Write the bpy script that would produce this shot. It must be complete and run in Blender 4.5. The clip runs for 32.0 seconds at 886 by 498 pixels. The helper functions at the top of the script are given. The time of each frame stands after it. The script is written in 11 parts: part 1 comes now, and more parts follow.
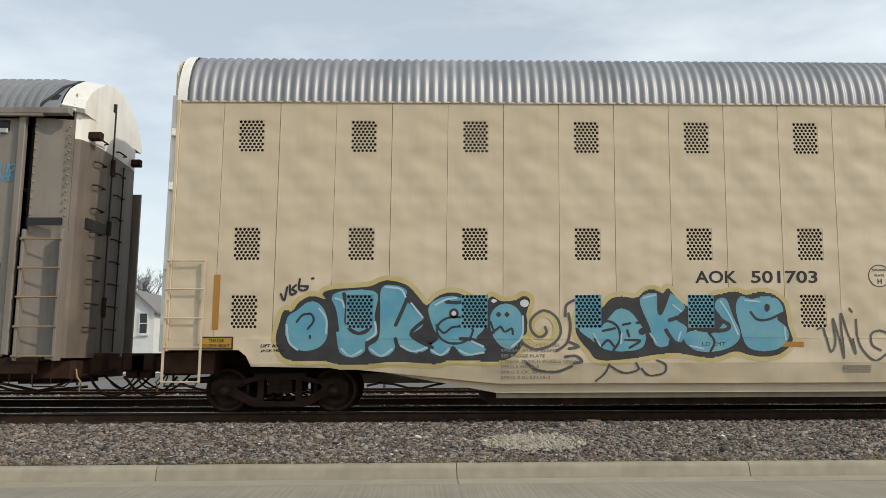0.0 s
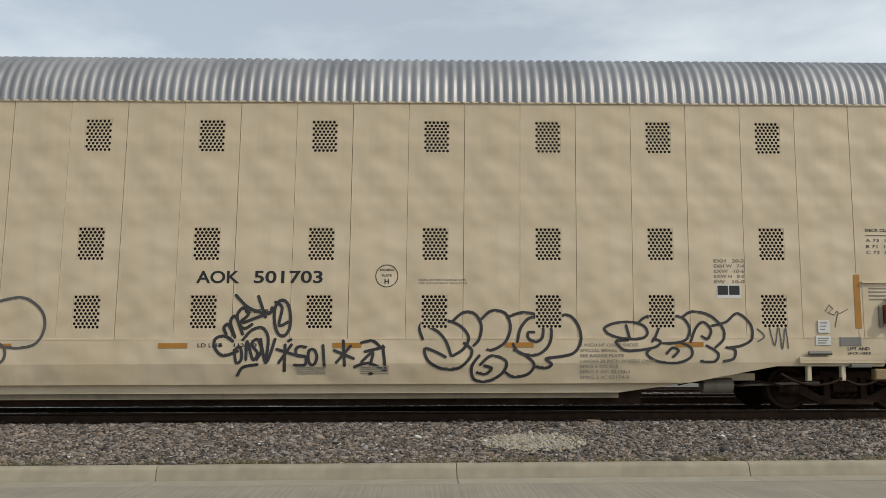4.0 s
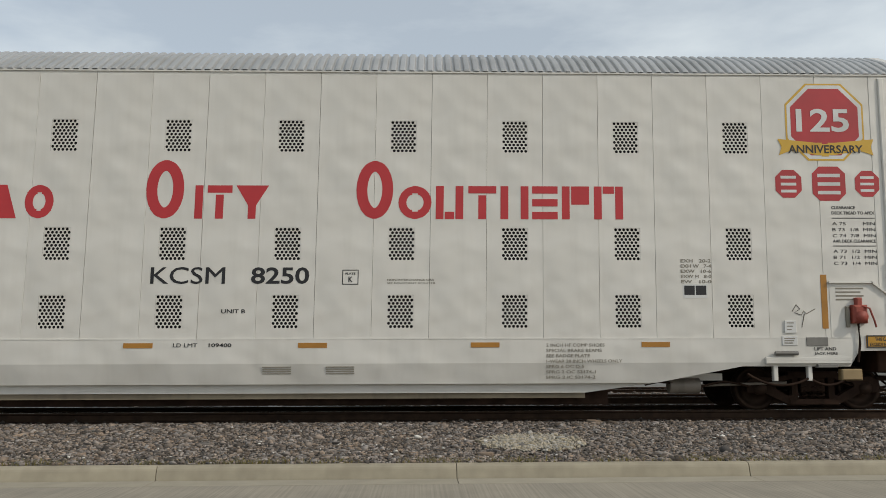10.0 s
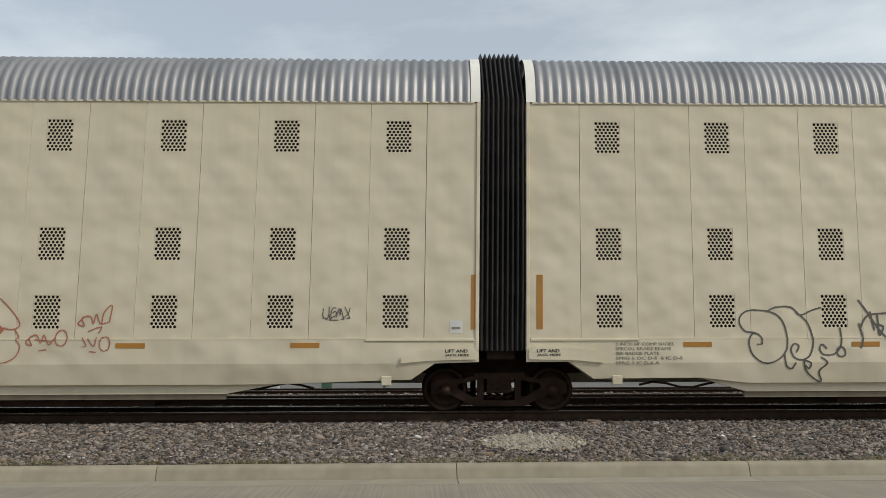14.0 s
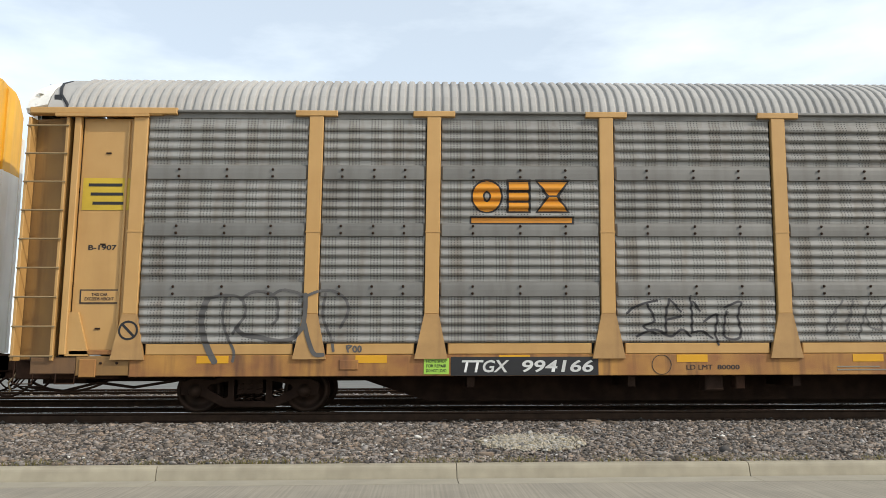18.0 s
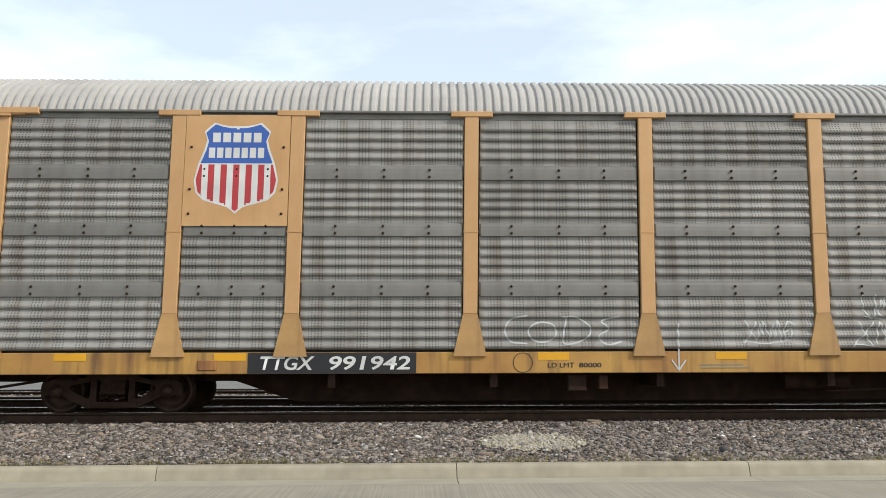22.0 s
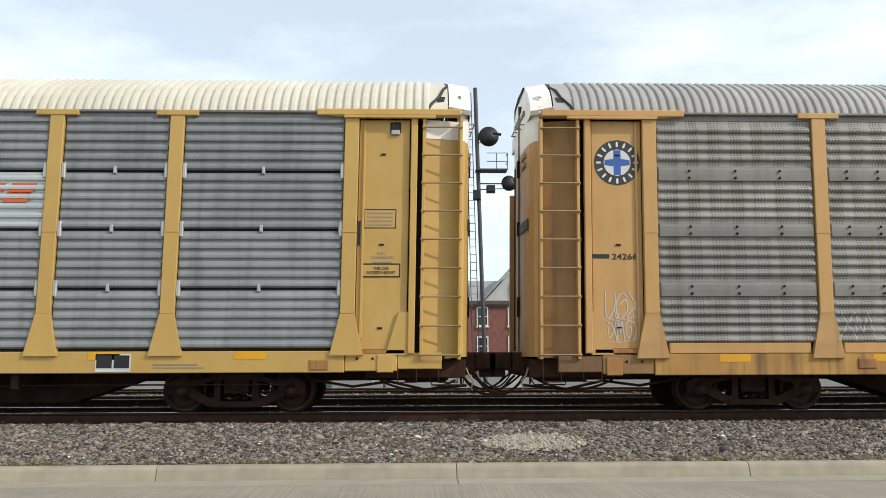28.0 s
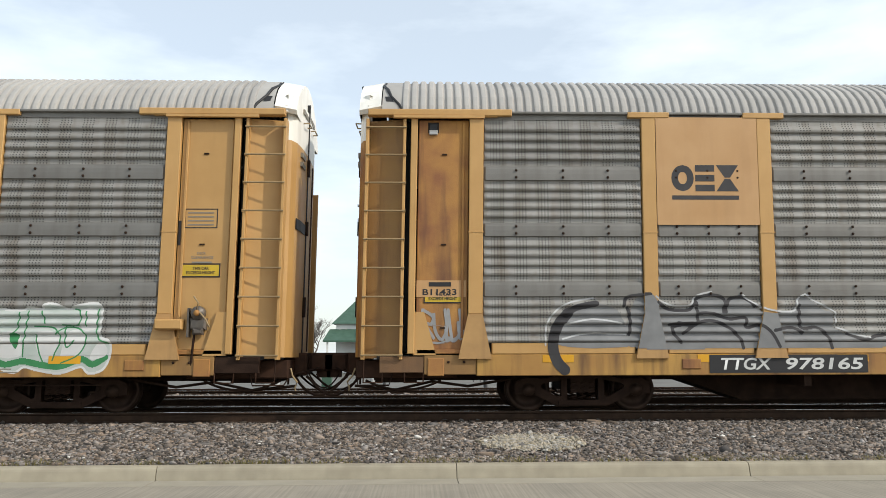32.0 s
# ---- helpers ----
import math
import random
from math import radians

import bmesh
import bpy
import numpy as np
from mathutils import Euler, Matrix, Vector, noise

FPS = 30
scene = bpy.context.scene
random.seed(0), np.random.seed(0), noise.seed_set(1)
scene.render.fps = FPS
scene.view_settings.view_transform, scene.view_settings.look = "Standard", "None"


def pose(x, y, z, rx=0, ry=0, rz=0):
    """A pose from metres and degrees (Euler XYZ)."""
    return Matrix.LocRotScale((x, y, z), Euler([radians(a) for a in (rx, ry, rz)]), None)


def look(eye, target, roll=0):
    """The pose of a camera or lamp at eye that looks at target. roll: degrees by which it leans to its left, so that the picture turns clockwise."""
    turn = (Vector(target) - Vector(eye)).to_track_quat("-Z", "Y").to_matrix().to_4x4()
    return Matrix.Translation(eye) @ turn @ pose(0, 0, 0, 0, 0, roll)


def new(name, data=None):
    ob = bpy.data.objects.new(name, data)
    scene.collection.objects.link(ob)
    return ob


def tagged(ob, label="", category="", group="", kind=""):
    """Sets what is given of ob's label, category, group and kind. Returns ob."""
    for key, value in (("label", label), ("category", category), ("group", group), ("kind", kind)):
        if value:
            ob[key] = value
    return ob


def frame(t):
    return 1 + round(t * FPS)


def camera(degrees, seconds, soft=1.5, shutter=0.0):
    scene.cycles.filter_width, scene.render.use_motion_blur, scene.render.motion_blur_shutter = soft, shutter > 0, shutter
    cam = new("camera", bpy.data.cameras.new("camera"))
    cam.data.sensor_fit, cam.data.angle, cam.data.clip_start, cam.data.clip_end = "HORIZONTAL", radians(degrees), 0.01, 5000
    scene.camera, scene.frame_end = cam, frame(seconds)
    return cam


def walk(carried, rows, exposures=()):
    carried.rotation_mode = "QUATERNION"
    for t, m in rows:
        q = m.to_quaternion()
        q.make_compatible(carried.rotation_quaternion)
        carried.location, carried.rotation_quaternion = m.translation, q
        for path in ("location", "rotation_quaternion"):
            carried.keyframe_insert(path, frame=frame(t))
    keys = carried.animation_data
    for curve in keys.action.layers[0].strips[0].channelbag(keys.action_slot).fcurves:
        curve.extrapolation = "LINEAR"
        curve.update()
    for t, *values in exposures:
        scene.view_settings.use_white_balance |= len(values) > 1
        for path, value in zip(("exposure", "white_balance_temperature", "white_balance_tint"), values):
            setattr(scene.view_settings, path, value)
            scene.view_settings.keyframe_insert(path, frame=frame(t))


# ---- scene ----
cam = camera(56.74, 32.0, soft=0.8)
EYE = Vector((0, 0, 1.5))
cam_pose = Matrix.Translation(EYE) @ pose(0, 0, 0, 90 + 7.475, 0, -1.617) @ pose(0, 0, 0, 0, 0, -0.161)
walk(cam, [(0.0, cam_pose), (32.0, cam_pose)],
     exposures=[(0.0, -0.24, 7150, 10), (2.0, -0.36, 7150, 10), (4.5, -0.43, 7150, 10), (7.0, -0.56, 7150, 10), (9.0, -0.5, 7150, 10), (12.0, -0.5, 7150, 10), (15.5, -0.46, 7150, 10), (17.5, -0.14, 7050, 10), (18.0, 0.12, 7020, 10), (19.0, 0.25, 7000, 10), (20.0, 0.23, 7000, 10), (21.0, 0.09, 7000, 10), (22.0, 0.24, 7000, 10), (23.0, 0.31, 7000, 10), (24.5, 0.25, 7000, 10), (26.5, 0.22, 7000, 10), (28.0, 0.13, 7000, 10), (29.0, 0.1, 7000, 10), (30.0, 0.24, 7000, 10), (31.0, 0.18, 7000, 10), (32.0, 0.12, 7000, 10)])

# ---- light ----
SUN_EL, SUN_AZ = 36.0, 119.0          # azimuth: degrees from +y towards +x
world = bpy.data.worlds.new("sky")
scene.world = world
world.use_nodes = True
wn, wl = world.node_tree.nodes, world.node_tree.links
sky = wn.new("ShaderNodeTexSky")
sky.sky_type, sky.sun_disc = "NISHITA", False
sky.sun_elevation, sky.sun_rotation = radians(SUN_EL), radians(SUN_AZ)
sky.air_density, sky.dust_density, sky.ozone_density = 1.0, 1.6, 1.2
wbg = wn["Background"]
wbg.inputs["Strength"].default_value = 0.163
wtc = wn.new("ShaderNodeTexCoord")
wmap = wn.new("ShaderNodeMapping")
wmap.inputs["Scale"].default_value = (1.6, 1.6, 5.0)
wl.new(wtc.outputs["Generated"], wmap.inputs["Vector"])
wno = wn.new("ShaderNodeTexNoise")
wno.inputs["Scale"].default_value, wno.inputs["Detail"].default_value = 1.7, 6.0
wno.inputs["Roughness"].default_value = 0.55
wl.new(wmap.outputs["Vector"], wno.inputs["Vector"])
wrp = wn.new("ShaderNodeValToRGB")
wrp.color_ramp.elements[0].position, wrp.color_ramp.elements[1].position = 0.42, 0.72
wrp.color_ramp.elements[0].color = (0.42, 0.42, 0.42, 1)
wrp.color_ramp.elements[1].color = (0.82, 0.82, 0.82, 1)
wl.new(wno.outputs["Fac"], wrp.inputs["Fac"])
wmx = wn.new("ShaderNodeMix")
wmx.data_type = "RGBA"
wl.new(wrp.outputs["Color"], wmx.inputs["Factor"])
wl.new(sky.outputs["Color"], wmx.inputs[6])
wmx.inputs[7].default_value = (6.7, 7.65, 8.55, 1)
wl.new(wmx.outputs[2], wbg.inputs["Color"])
sun_data = bpy.data.lights.new("sun", "SUN")
sun_data.energy, sun_data.angle, sun_data.color = 2.4, radians(0.6), (1.0, 0.97, 0.92)
sun = new("sun", sun_data)
sun_dir = Vector((math.sin(radians(SUN_AZ)) * math.cos(radians(SUN_EL)),
                  math.cos(radians(SUN_AZ)) * math.cos(radians(SUN_EL)), math.sin(radians(SUN_EL))))
sun.matrix_world = look(sun_dir * 50, (0, 0, 0))

# ---- materials ----
MATS = {}


def surf(name, col, col2=None, scale=2.0, rough=0.6, metal=0.0, bump=0.15, bscale=60.0, streak=0.0, grime=None,
         rand=0.0, wave=0.0, island=False, spec=0.5):
    """Two-scale varied paint, stone or metal. streak: vertical run-off of the grime colour; wave: slow buckling of sheet metal."""
    if name in MATS:
        return MATS[name]
    m = bpy.data.materials.new(name)
    m.use_nodes = True
    n, l = m.node_tree.nodes, m.node_tree.links
    b = n["Principled BSDF"]
    b.inputs["Roughness"].default_value, b.inputs["Metallic"].default_value = rough, metal
    b.inputs["Specular IOR Level"].default_value = spec
    col2 = col2 or tuple(c * 0.8 for c in col)
    tc = n.new("ShaderNodeTexCoord")
    n1 = n.new("ShaderNodeTexNoise")
    n1.inputs["Scale"].default_value, n1.inputs["Detail"].default_value = scale, 5.0
    l.new(tc.outputs["Object"], n1.inputs["Vector"])
    r1 = n.new("ShaderNodeValToRGB")
    r1.color_ramp.elements[0].position, r1.color_ramp.elements[1].position = 0.35, 0.68
    r1.color_ramp.elements[0].color, r1.color_ramp.elements[1].color = (*col, 1), (*col2, 1)
    l.new(n1.outputs["Fac"], r1.inputs["Fac"])
    out = r1.outputs["Color"]
    if streak > 0:
        mp = n.new("ShaderNodeMapping")
        mp.inputs["Scale"].default_value = (3.6, 3.6, 0.4)
        l.new(tc.outputs["Object"], mp.inputs["Vector"])
        n2 = n.new("ShaderNodeTexNoise")
        n2.inputs["Scale"].default_value, n2.inputs["Detail"].default_value = 1.6, 4.0
        l.new(mp.outputs["Vector"], n2.inputs["Vector"])
        r2 = n.new("ShaderNodeValToRGB")
        r2.color_ramp.elements[0].position, r2.color_ramp.elements[1].position = 0.48, 0.75
        r2.color_ramp.elements[1].color = (streak, streak, streak, 1)
        r2.color_ramp.elements[0].color = (0, 0, 0, 1)
        l.new(n2.outputs["Fac"], r2.inputs["Fac"])
        mx = n.new("ShaderNodeMix")
        mx.data_type = "RGBA"
        l.new(r2.outputs["Color"], mx.inputs["Factor"])
        l.new(out, mx.inputs[6])
        g = grime or tuple(c * 0.35 for c in col)
        mx.inputs[7].default_value = (*g, 1)
        out = mx.outputs[2]
    if rand > 0 or island:
        if island:
            rr = n.new("ShaderNodeNewGeometry").outputs["Random Per Island"]
        else:
            rr = n.new("ShaderNodeObjectInfo").outputs["Random"]
        mr = n.new("ShaderNodeMapRange")
        mr.inputs["To Min"].default_value, mr.inputs["To Max"].default_value = 1 - rand, 1 + rand
        l.new(rr, mr.inputs["Value"])
        hv = n.new("ShaderNodeHueSaturation")
        l.new(mr.outputs["Result"], hv.inputs["Value"])
        if island:
            fr = n.new("ShaderNodeMath")
            fr.operation = "MULTIPLY_ADD"
            fr.inputs[1].default_value, fr.inputs[2].default_value = 7.13, 0.2
            fw = n.new("ShaderNodeMath")
            fw.operation = "FRACT"
            l.new(rr, fr.inputs[0])
            l.new(fr.outputs[0], fw.inputs[0])
            sr = n.new("ShaderNodeMapRange")
            sr.inputs["To Min"].default_value, sr.inputs["To Max"].default_value = 0.4, 1.5
            l.new(fw.outputs[0], sr.inputs["Value"])
            l.new(sr.outputs["Result"], hv.inputs["Saturation"])
        l.new(out, hv.inputs["Color"])
        out = hv.outputs["Color"]
    l.new(out, b.inputs["Base Color"])
    nb = n.new("ShaderNodeTexNoise")
    nb.inputs["Scale"].default_value, nb.inputs["Detail"].default_value = bscale, 4.0
    l.new(tc.outputs["Object"], nb.inputs["Vector"])
    bp = n.new("ShaderNodeBump")
    bp.inputs["Strength"].default_value, bp.inputs["Distance"].default_value = bump, 0.01
    l.new(nb.outputs["Fac"], bp.inputs["Height"])
    if wave > 0:
        mp = n.new("ShaderNodeMapping")
        mp.inputs["Scale"].default_value = (1.0, 0.2, 1.25)
        mp.inputs["Rotation"].default_value = (0, 0.5, 0)
        l.new(tc.outputs["Object"], mp.inputs["Vector"])
        nw = n.new("ShaderNodeTexNoise")
        nw.inputs["Scale"].default_value, nw.inputs["Detail"].default_value = 1.5, 1.0
        l.new(mp.outputs["Vector"], nw.inputs["Vector"])
        bw = n.new("ShaderNodeBump")
        bw.inputs["Strength"].default_value, bw.inputs["Distance"].default_value = 1.0, wave
        l.new(nw.outputs["Fac"], bw.inputs["Height"])
        l.new(bp.outputs["Normal"], bw.inputs["Normal"])
        l.new(bw.outputs["Normal"], b.inputs["Normal"])
    else:
        l.new(bp.outputs["Normal"], b.inputs["Normal"])
    rm = n.new("ShaderNodeMapRange")
    rm.inputs["To Min"].default_value, rm.inputs["To Max"].default_value = max(rough - 0.12, 0.05), min(rough + 0.12, 1)
    l.new(n1.outputs["Fac"], rm.inputs["Value"])
    l.new(rm.outputs["Result"], b.inputs["Roughness"])
    MATS[name] = m
    return m


def perforated(name, col, col2, grime, amount):
    """Galvanised sheet with punched rows of small dark holes and dirt between them."""
    m = surf(name, col, col2, scale=1.3, rough=0.62, metal=0.12, bump=0.12, bscale=90, streak=0.6, grime=grime, rand=0.13)
    n, l = m.node_tree.nodes, m.node_tree.links
    b = n["Principled BSDF"]
    src = b.inputs["Base Color"].links[0].from_socket
    tc = n.new("ShaderNodeTexCoord")
    sp = n.new("ShaderNodeSeparateXYZ")
    l.new(tc.outputs["Object"], sp.inputs["Vector"])

    def wave_of(sock, period, cut):
        a = n.new("ShaderNodeMath")
        a.operation = "MULTIPLY"
        a.inputs[1].default_value = 2 * math.pi / period
        l.new(sock, a.inputs[0])
        s = n.new("ShaderNodeMath")
        s.operation = "SINE"
        l.new(a.outputs[0], s.inputs[0])
        g = n.new("ShaderNodeMath")
        g.operation = "GREATER_THAN"
        g.inputs[1].default_value = cut
        l.new(s.outputs[0], g.inputs[0])
        return g.outputs[0]

    def both(a, c):
        g = n.new("ShaderNodeMath")
        g.operation = "MULTIPLY"
        l.new(a, g.inputs[0])
        l.new(c, g.inputs[1])
        return g.outputs[0]
    dots = both(both(wave_of(sp.outputs["X"], 0.052, 0.35), wave_of(sp.outputs["Z"], 0.042, 0.1)), wave_of(sp.outputs["X"], 0.37, -0.35))
    k = n.new("ShaderNodeMath")
    k.operation = "MULTIPLY"
    k.inputs[1].default_value = amount
    l.new(dots, k.inputs[0])
    mx = n.new("ShaderNodeMix")
    mx.data_type = "RGBA"
    l.new(k.outputs[0], mx.inputs["Factor"])
    l.new(src, mx.inputs[6])
    mx.inputs[7].default_value = (0.02, 0.02, 0.018, 1)
    l.new(mx.outputs[2], b.inputs["Base Color"])
    return m


CREAM = surf("cream_paint", (0.527, 0.432, 0.294), (0.580, 0.485, 0.353), scale=0.9, rough=0.5, bump=0.05, streak=0.13, grime=(0.256, 0.192, 0.112), wave=0.084, rand=0.02)
# brown grime, with the shadow under the sill lip put into the colour
RAILDIRTSHADE = surf("grimy_shaded_bottom_rail", (0.20, 0.165, 0.115), (0.27, 0.225, 0.16), scale=1.5, rough=0.75, streak=0.4, grime=(0.10, 0.08, 0.055))
SCRIBBLE = surf("grey_paint_stick", (0.16, 0.14, 0.11), rough=0.6)
SEAL = surf("grey_weather_strip", (0.42, 0.40, 0.35), (0.34, 0.32, 0.28), scale=3, rough=0.7)
IVORY = surf("ivory_paint", (0.566, 0.506, 0.374), (0.609, 0.550, 0.420), scale=0.9, rough=0.48, bump=0.05, streak=0.12, grime=(0.330, 0.280, 0.184), wave=0.075, rand=0.02)
WHITE = surf("white_paint", (0.587, 0.570, 0.526), (0.634, 0.618, 0.575), scale=0.8, rough=0.45, bump=0.05, streak=0.14, grime=(0.393, 0.368, 0.317), wave=0.058, rand=0.02)
ENDWHITE = surf("end_white_paint", (0.84, 0.83, 0.78), (0.75, 0.73, 0.67), scale=1.5, rough=0.5, streak=0.14, grime=(0.28, 0.25, 0.21))
# white door with streaky grime, toned down further for the end turned from the sun
ENDDIRTSHADE = surf("grimy_shaded_white_door", (0.70, 0.67, 0.58), (0.58, 0.54, 0.46), scale=1.5, rough=0.6, streak=0.5, grime=(0.13, 0.11, 0.09))
ENDYEL = surf("end_orange_paint", (0.80, 0.43, 0.04), (0.70, 0.36, 0.04), scale=1.5, rough=0.5, streak=0.3, grime=(0.22, 0.13, 0.05))
GALV = surf("galvanised_roof", (0.24, 0.243, 0.25), (0.32, 0.322, 0.33), scale=1.2, rough=0.5, metal=0.55, bump=0.06, bscale=25, rand=0.08)
GALVW = surf("pale_galvanised_roof", (0.46, 0.46, 0.45), (0.38, 0.38, 0.37), scale=1.2, rough=0.45, metal=0.5, bump=0.06, bscale=25, rand=0.05)
GREYROOF = surf("weathered_roof", (0.324, 0.313, 0.296), (0.403, 0.391, 0.369), scale=1.0, rough=0.78, spec=0.25, metal=0.0, bump=0.08, bscale=30, rand=0.06, streak=0.25, grime=(0.390, 0.364, 0.325))
WHITEROOF = surf("white_roof", (0.62, 0.59, 0.49), (0.54, 0.51, 0.42), scale=1.0, rough=0.55, bump=0.05, rand=0.04, streak=0.15, grime=(0.5, 0.46, 0.38))
MUSTARD = surf("mustard_paint", (0.502, 0.292, 0.104), (0.447, 0.252, 0.084), scale=1.6, rough=0.5, bump=0.08, streak=0.16, grime=(0.235, 0.112, 0.042), rand=0.05)
PEACH = surf("faded_yellow_paint", (0.494, 0.290, 0.130), (0.443, 0.248, 0.102), scale=1.6, rough=0.55, bump=0.08, streak=0.16, grime=(0.221, 0.113, 0.047), rand=0.05)
YELLOW = surf("yellow_paint", (0.502, 0.320, 0.092), (0.455, 0.280, 0.075), scale=1.6, rough=0.5, bump=0.08, streak=0.12, grime=(0.251, 0.136, 0.042), rand=0.05)
RUSTY = surf("rusty_yellow_paint", (0.432, 0.216, 0.050), (0.235, 0.096, 0.038), scale=1.6, rough=0.7, bump=0.2, streak=0.85, grime=(0.102, 0.044, 0.025))
SILLY = surf("dirty_yellow_sill", (0.440, 0.248, 0.058), (0.298, 0.144, 0.042), scale=1.2, rough=0.65, bump=0.15, streak=0.85, grime=(0.110, 0.056, 0.025))
# rusty end sills; on left ladder bays the same brown paints shade
BROWNP = surf("rusty_sill_shaded_bay", (0.232, 0.125, 0.041), (0.283, 0.157, 0.048), scale=2.2, rough=0.65, bump=0.15, streak=0.5, grime=(0.084, 0.039, 0.021))
GREYP = surf("dark_grey_paint", (0.196, 0.172, 0.144), (0.235, 0.204, 0.171), scale=1.3, rough=0.5, streak=0.4, grime=(0.055, 0.040, 0.033))
RACK = perforated("perforated_galvanised", (0.290, 0.284, 0.267), (0.212, 0.208, 0.192), (0.118, 0.080, 0.052), 0.85)
RACKG = perforated("grey_galvanised", (0.188, 0.204, 0.213), (0.243, 0.256, 0.267), (0.110, 0.116, 0.117), 0.0)
DARK = surf("grimy_steel", (0.022, 0.0125, 0.009), (0.040, 0.024, 0.017), scale=4, rough=0.75, bump=0.3, spec=0.08)
FOOT = surf("stained_post_foot", (0.471, 0.276, 0.104), (0.345, 0.196, 0.075), scale=2.2, rough=0.6, bump=0.12, streak=0.4, grime=(0.118, 0.060, 0.029), rand=0.12)
BLACK = surf("black_rubber", (0.016, 0.014, 0.014), (0.028, 0.024, 0.023), scale=3, rough=0.5, bump=0.1)
# near-black so the colour itself gives the darkness inside the cars
INSIDE = surf("darkened_car_interior", (0.016, 0.016, 0.015), rough=0.9)
RUSTDARK = surf("rusted_casting", (0.036, 0.02, 0.014), (0.06, 0.032, 0.021), scale=5, rough=0.85, bump=0.3, spec=0.08)
# weathered tan, with the shadow on the end doors mixed into the colour
TAN = surf("weathered_shaded_tan_door", (0.40, 0.32, 0.23), (0.31, 0.25, 0.18), scale=1.5, rough=0.6, streak=0.5, grime=(0.17, 0.12, 0.08))
BAND = surf("grey_steel_band", (0.184, 0.180, 0.167), (0.145, 0.140, 0.129), scale=1.6, rough=0.6, metal=0.15, streak=0.4, grime=(0.102, 0.088, 0.075), rand=0.1)
STEEL = surf("worn_wheel_steel", (0.030, 0.020, 0.015), (0.055, 0.035, 0.026), scale=5, rough=0.55, metal=0.4, bump=0.2, spec=0.08)
RUNG = surf("rung_paint", (0.283, 0.200, 0.100), rough=0.5)
RAILTOP = surf("polished_rail", (0.55, 0.54, 0.52), rough=0.22, metal=1.0, bump=0.02)
RAILSIDE = surf("rusted_rail", (0.035, 0.023, 0.017), (0.055, 0.035, 0.024), scale=6, rough=0.85, bump=0.25, spec=0.08)
TIE = surf("creosoted_timber", (0.035, 0.03, 0.026), (0.06, 0.05, 0.042), scale=8, rough=0.9, bump=0.4, spec=0.08)
ORANGE = surf("orange_reflector", (0.393, 0.176, 0.025), rough=0.4, bump=0.02)
INK = surf("black_lettering", (0.012, 0.012, 0.014), rough=0.55, bump=0.02)
PALE = surf("white_lettering", (0.612, 0.616, 0.601), rough=0.55, bump=0.02)
BRAKERED = surf("red_brake_paint", (0.300, 0.053, 0.034), (0.225, 0.045, 0.030), scale=6, rough=0.6, bump=0.1)
RED = surf("red_lettering", (0.455, 0.028, 0.033), (0.408, 0.024, 0.029), rough=0.5, bump=0.02)
PLATEO = surf("orange_plate", (0.471, 0.240, 0.021), rough=0.5, bump=0.02)
BROWNEND = surf("brown_end_paint", (0.13, 0.105, 0.085), (0.18, 0.15, 0.12), scale=1.5, rough=0.6, streak=0.4, grime=(0.05, 0.035, 0.028))
PLATE = surf("yellow_plate", (0.565, 0.376, 0.025), rough=0.45, bump=0.02)
FAINT = surf("grey_lettering", (0.22, 0.20, 0.16), rough=0.6, bump=0.02)

# ---- mesh helpers ----


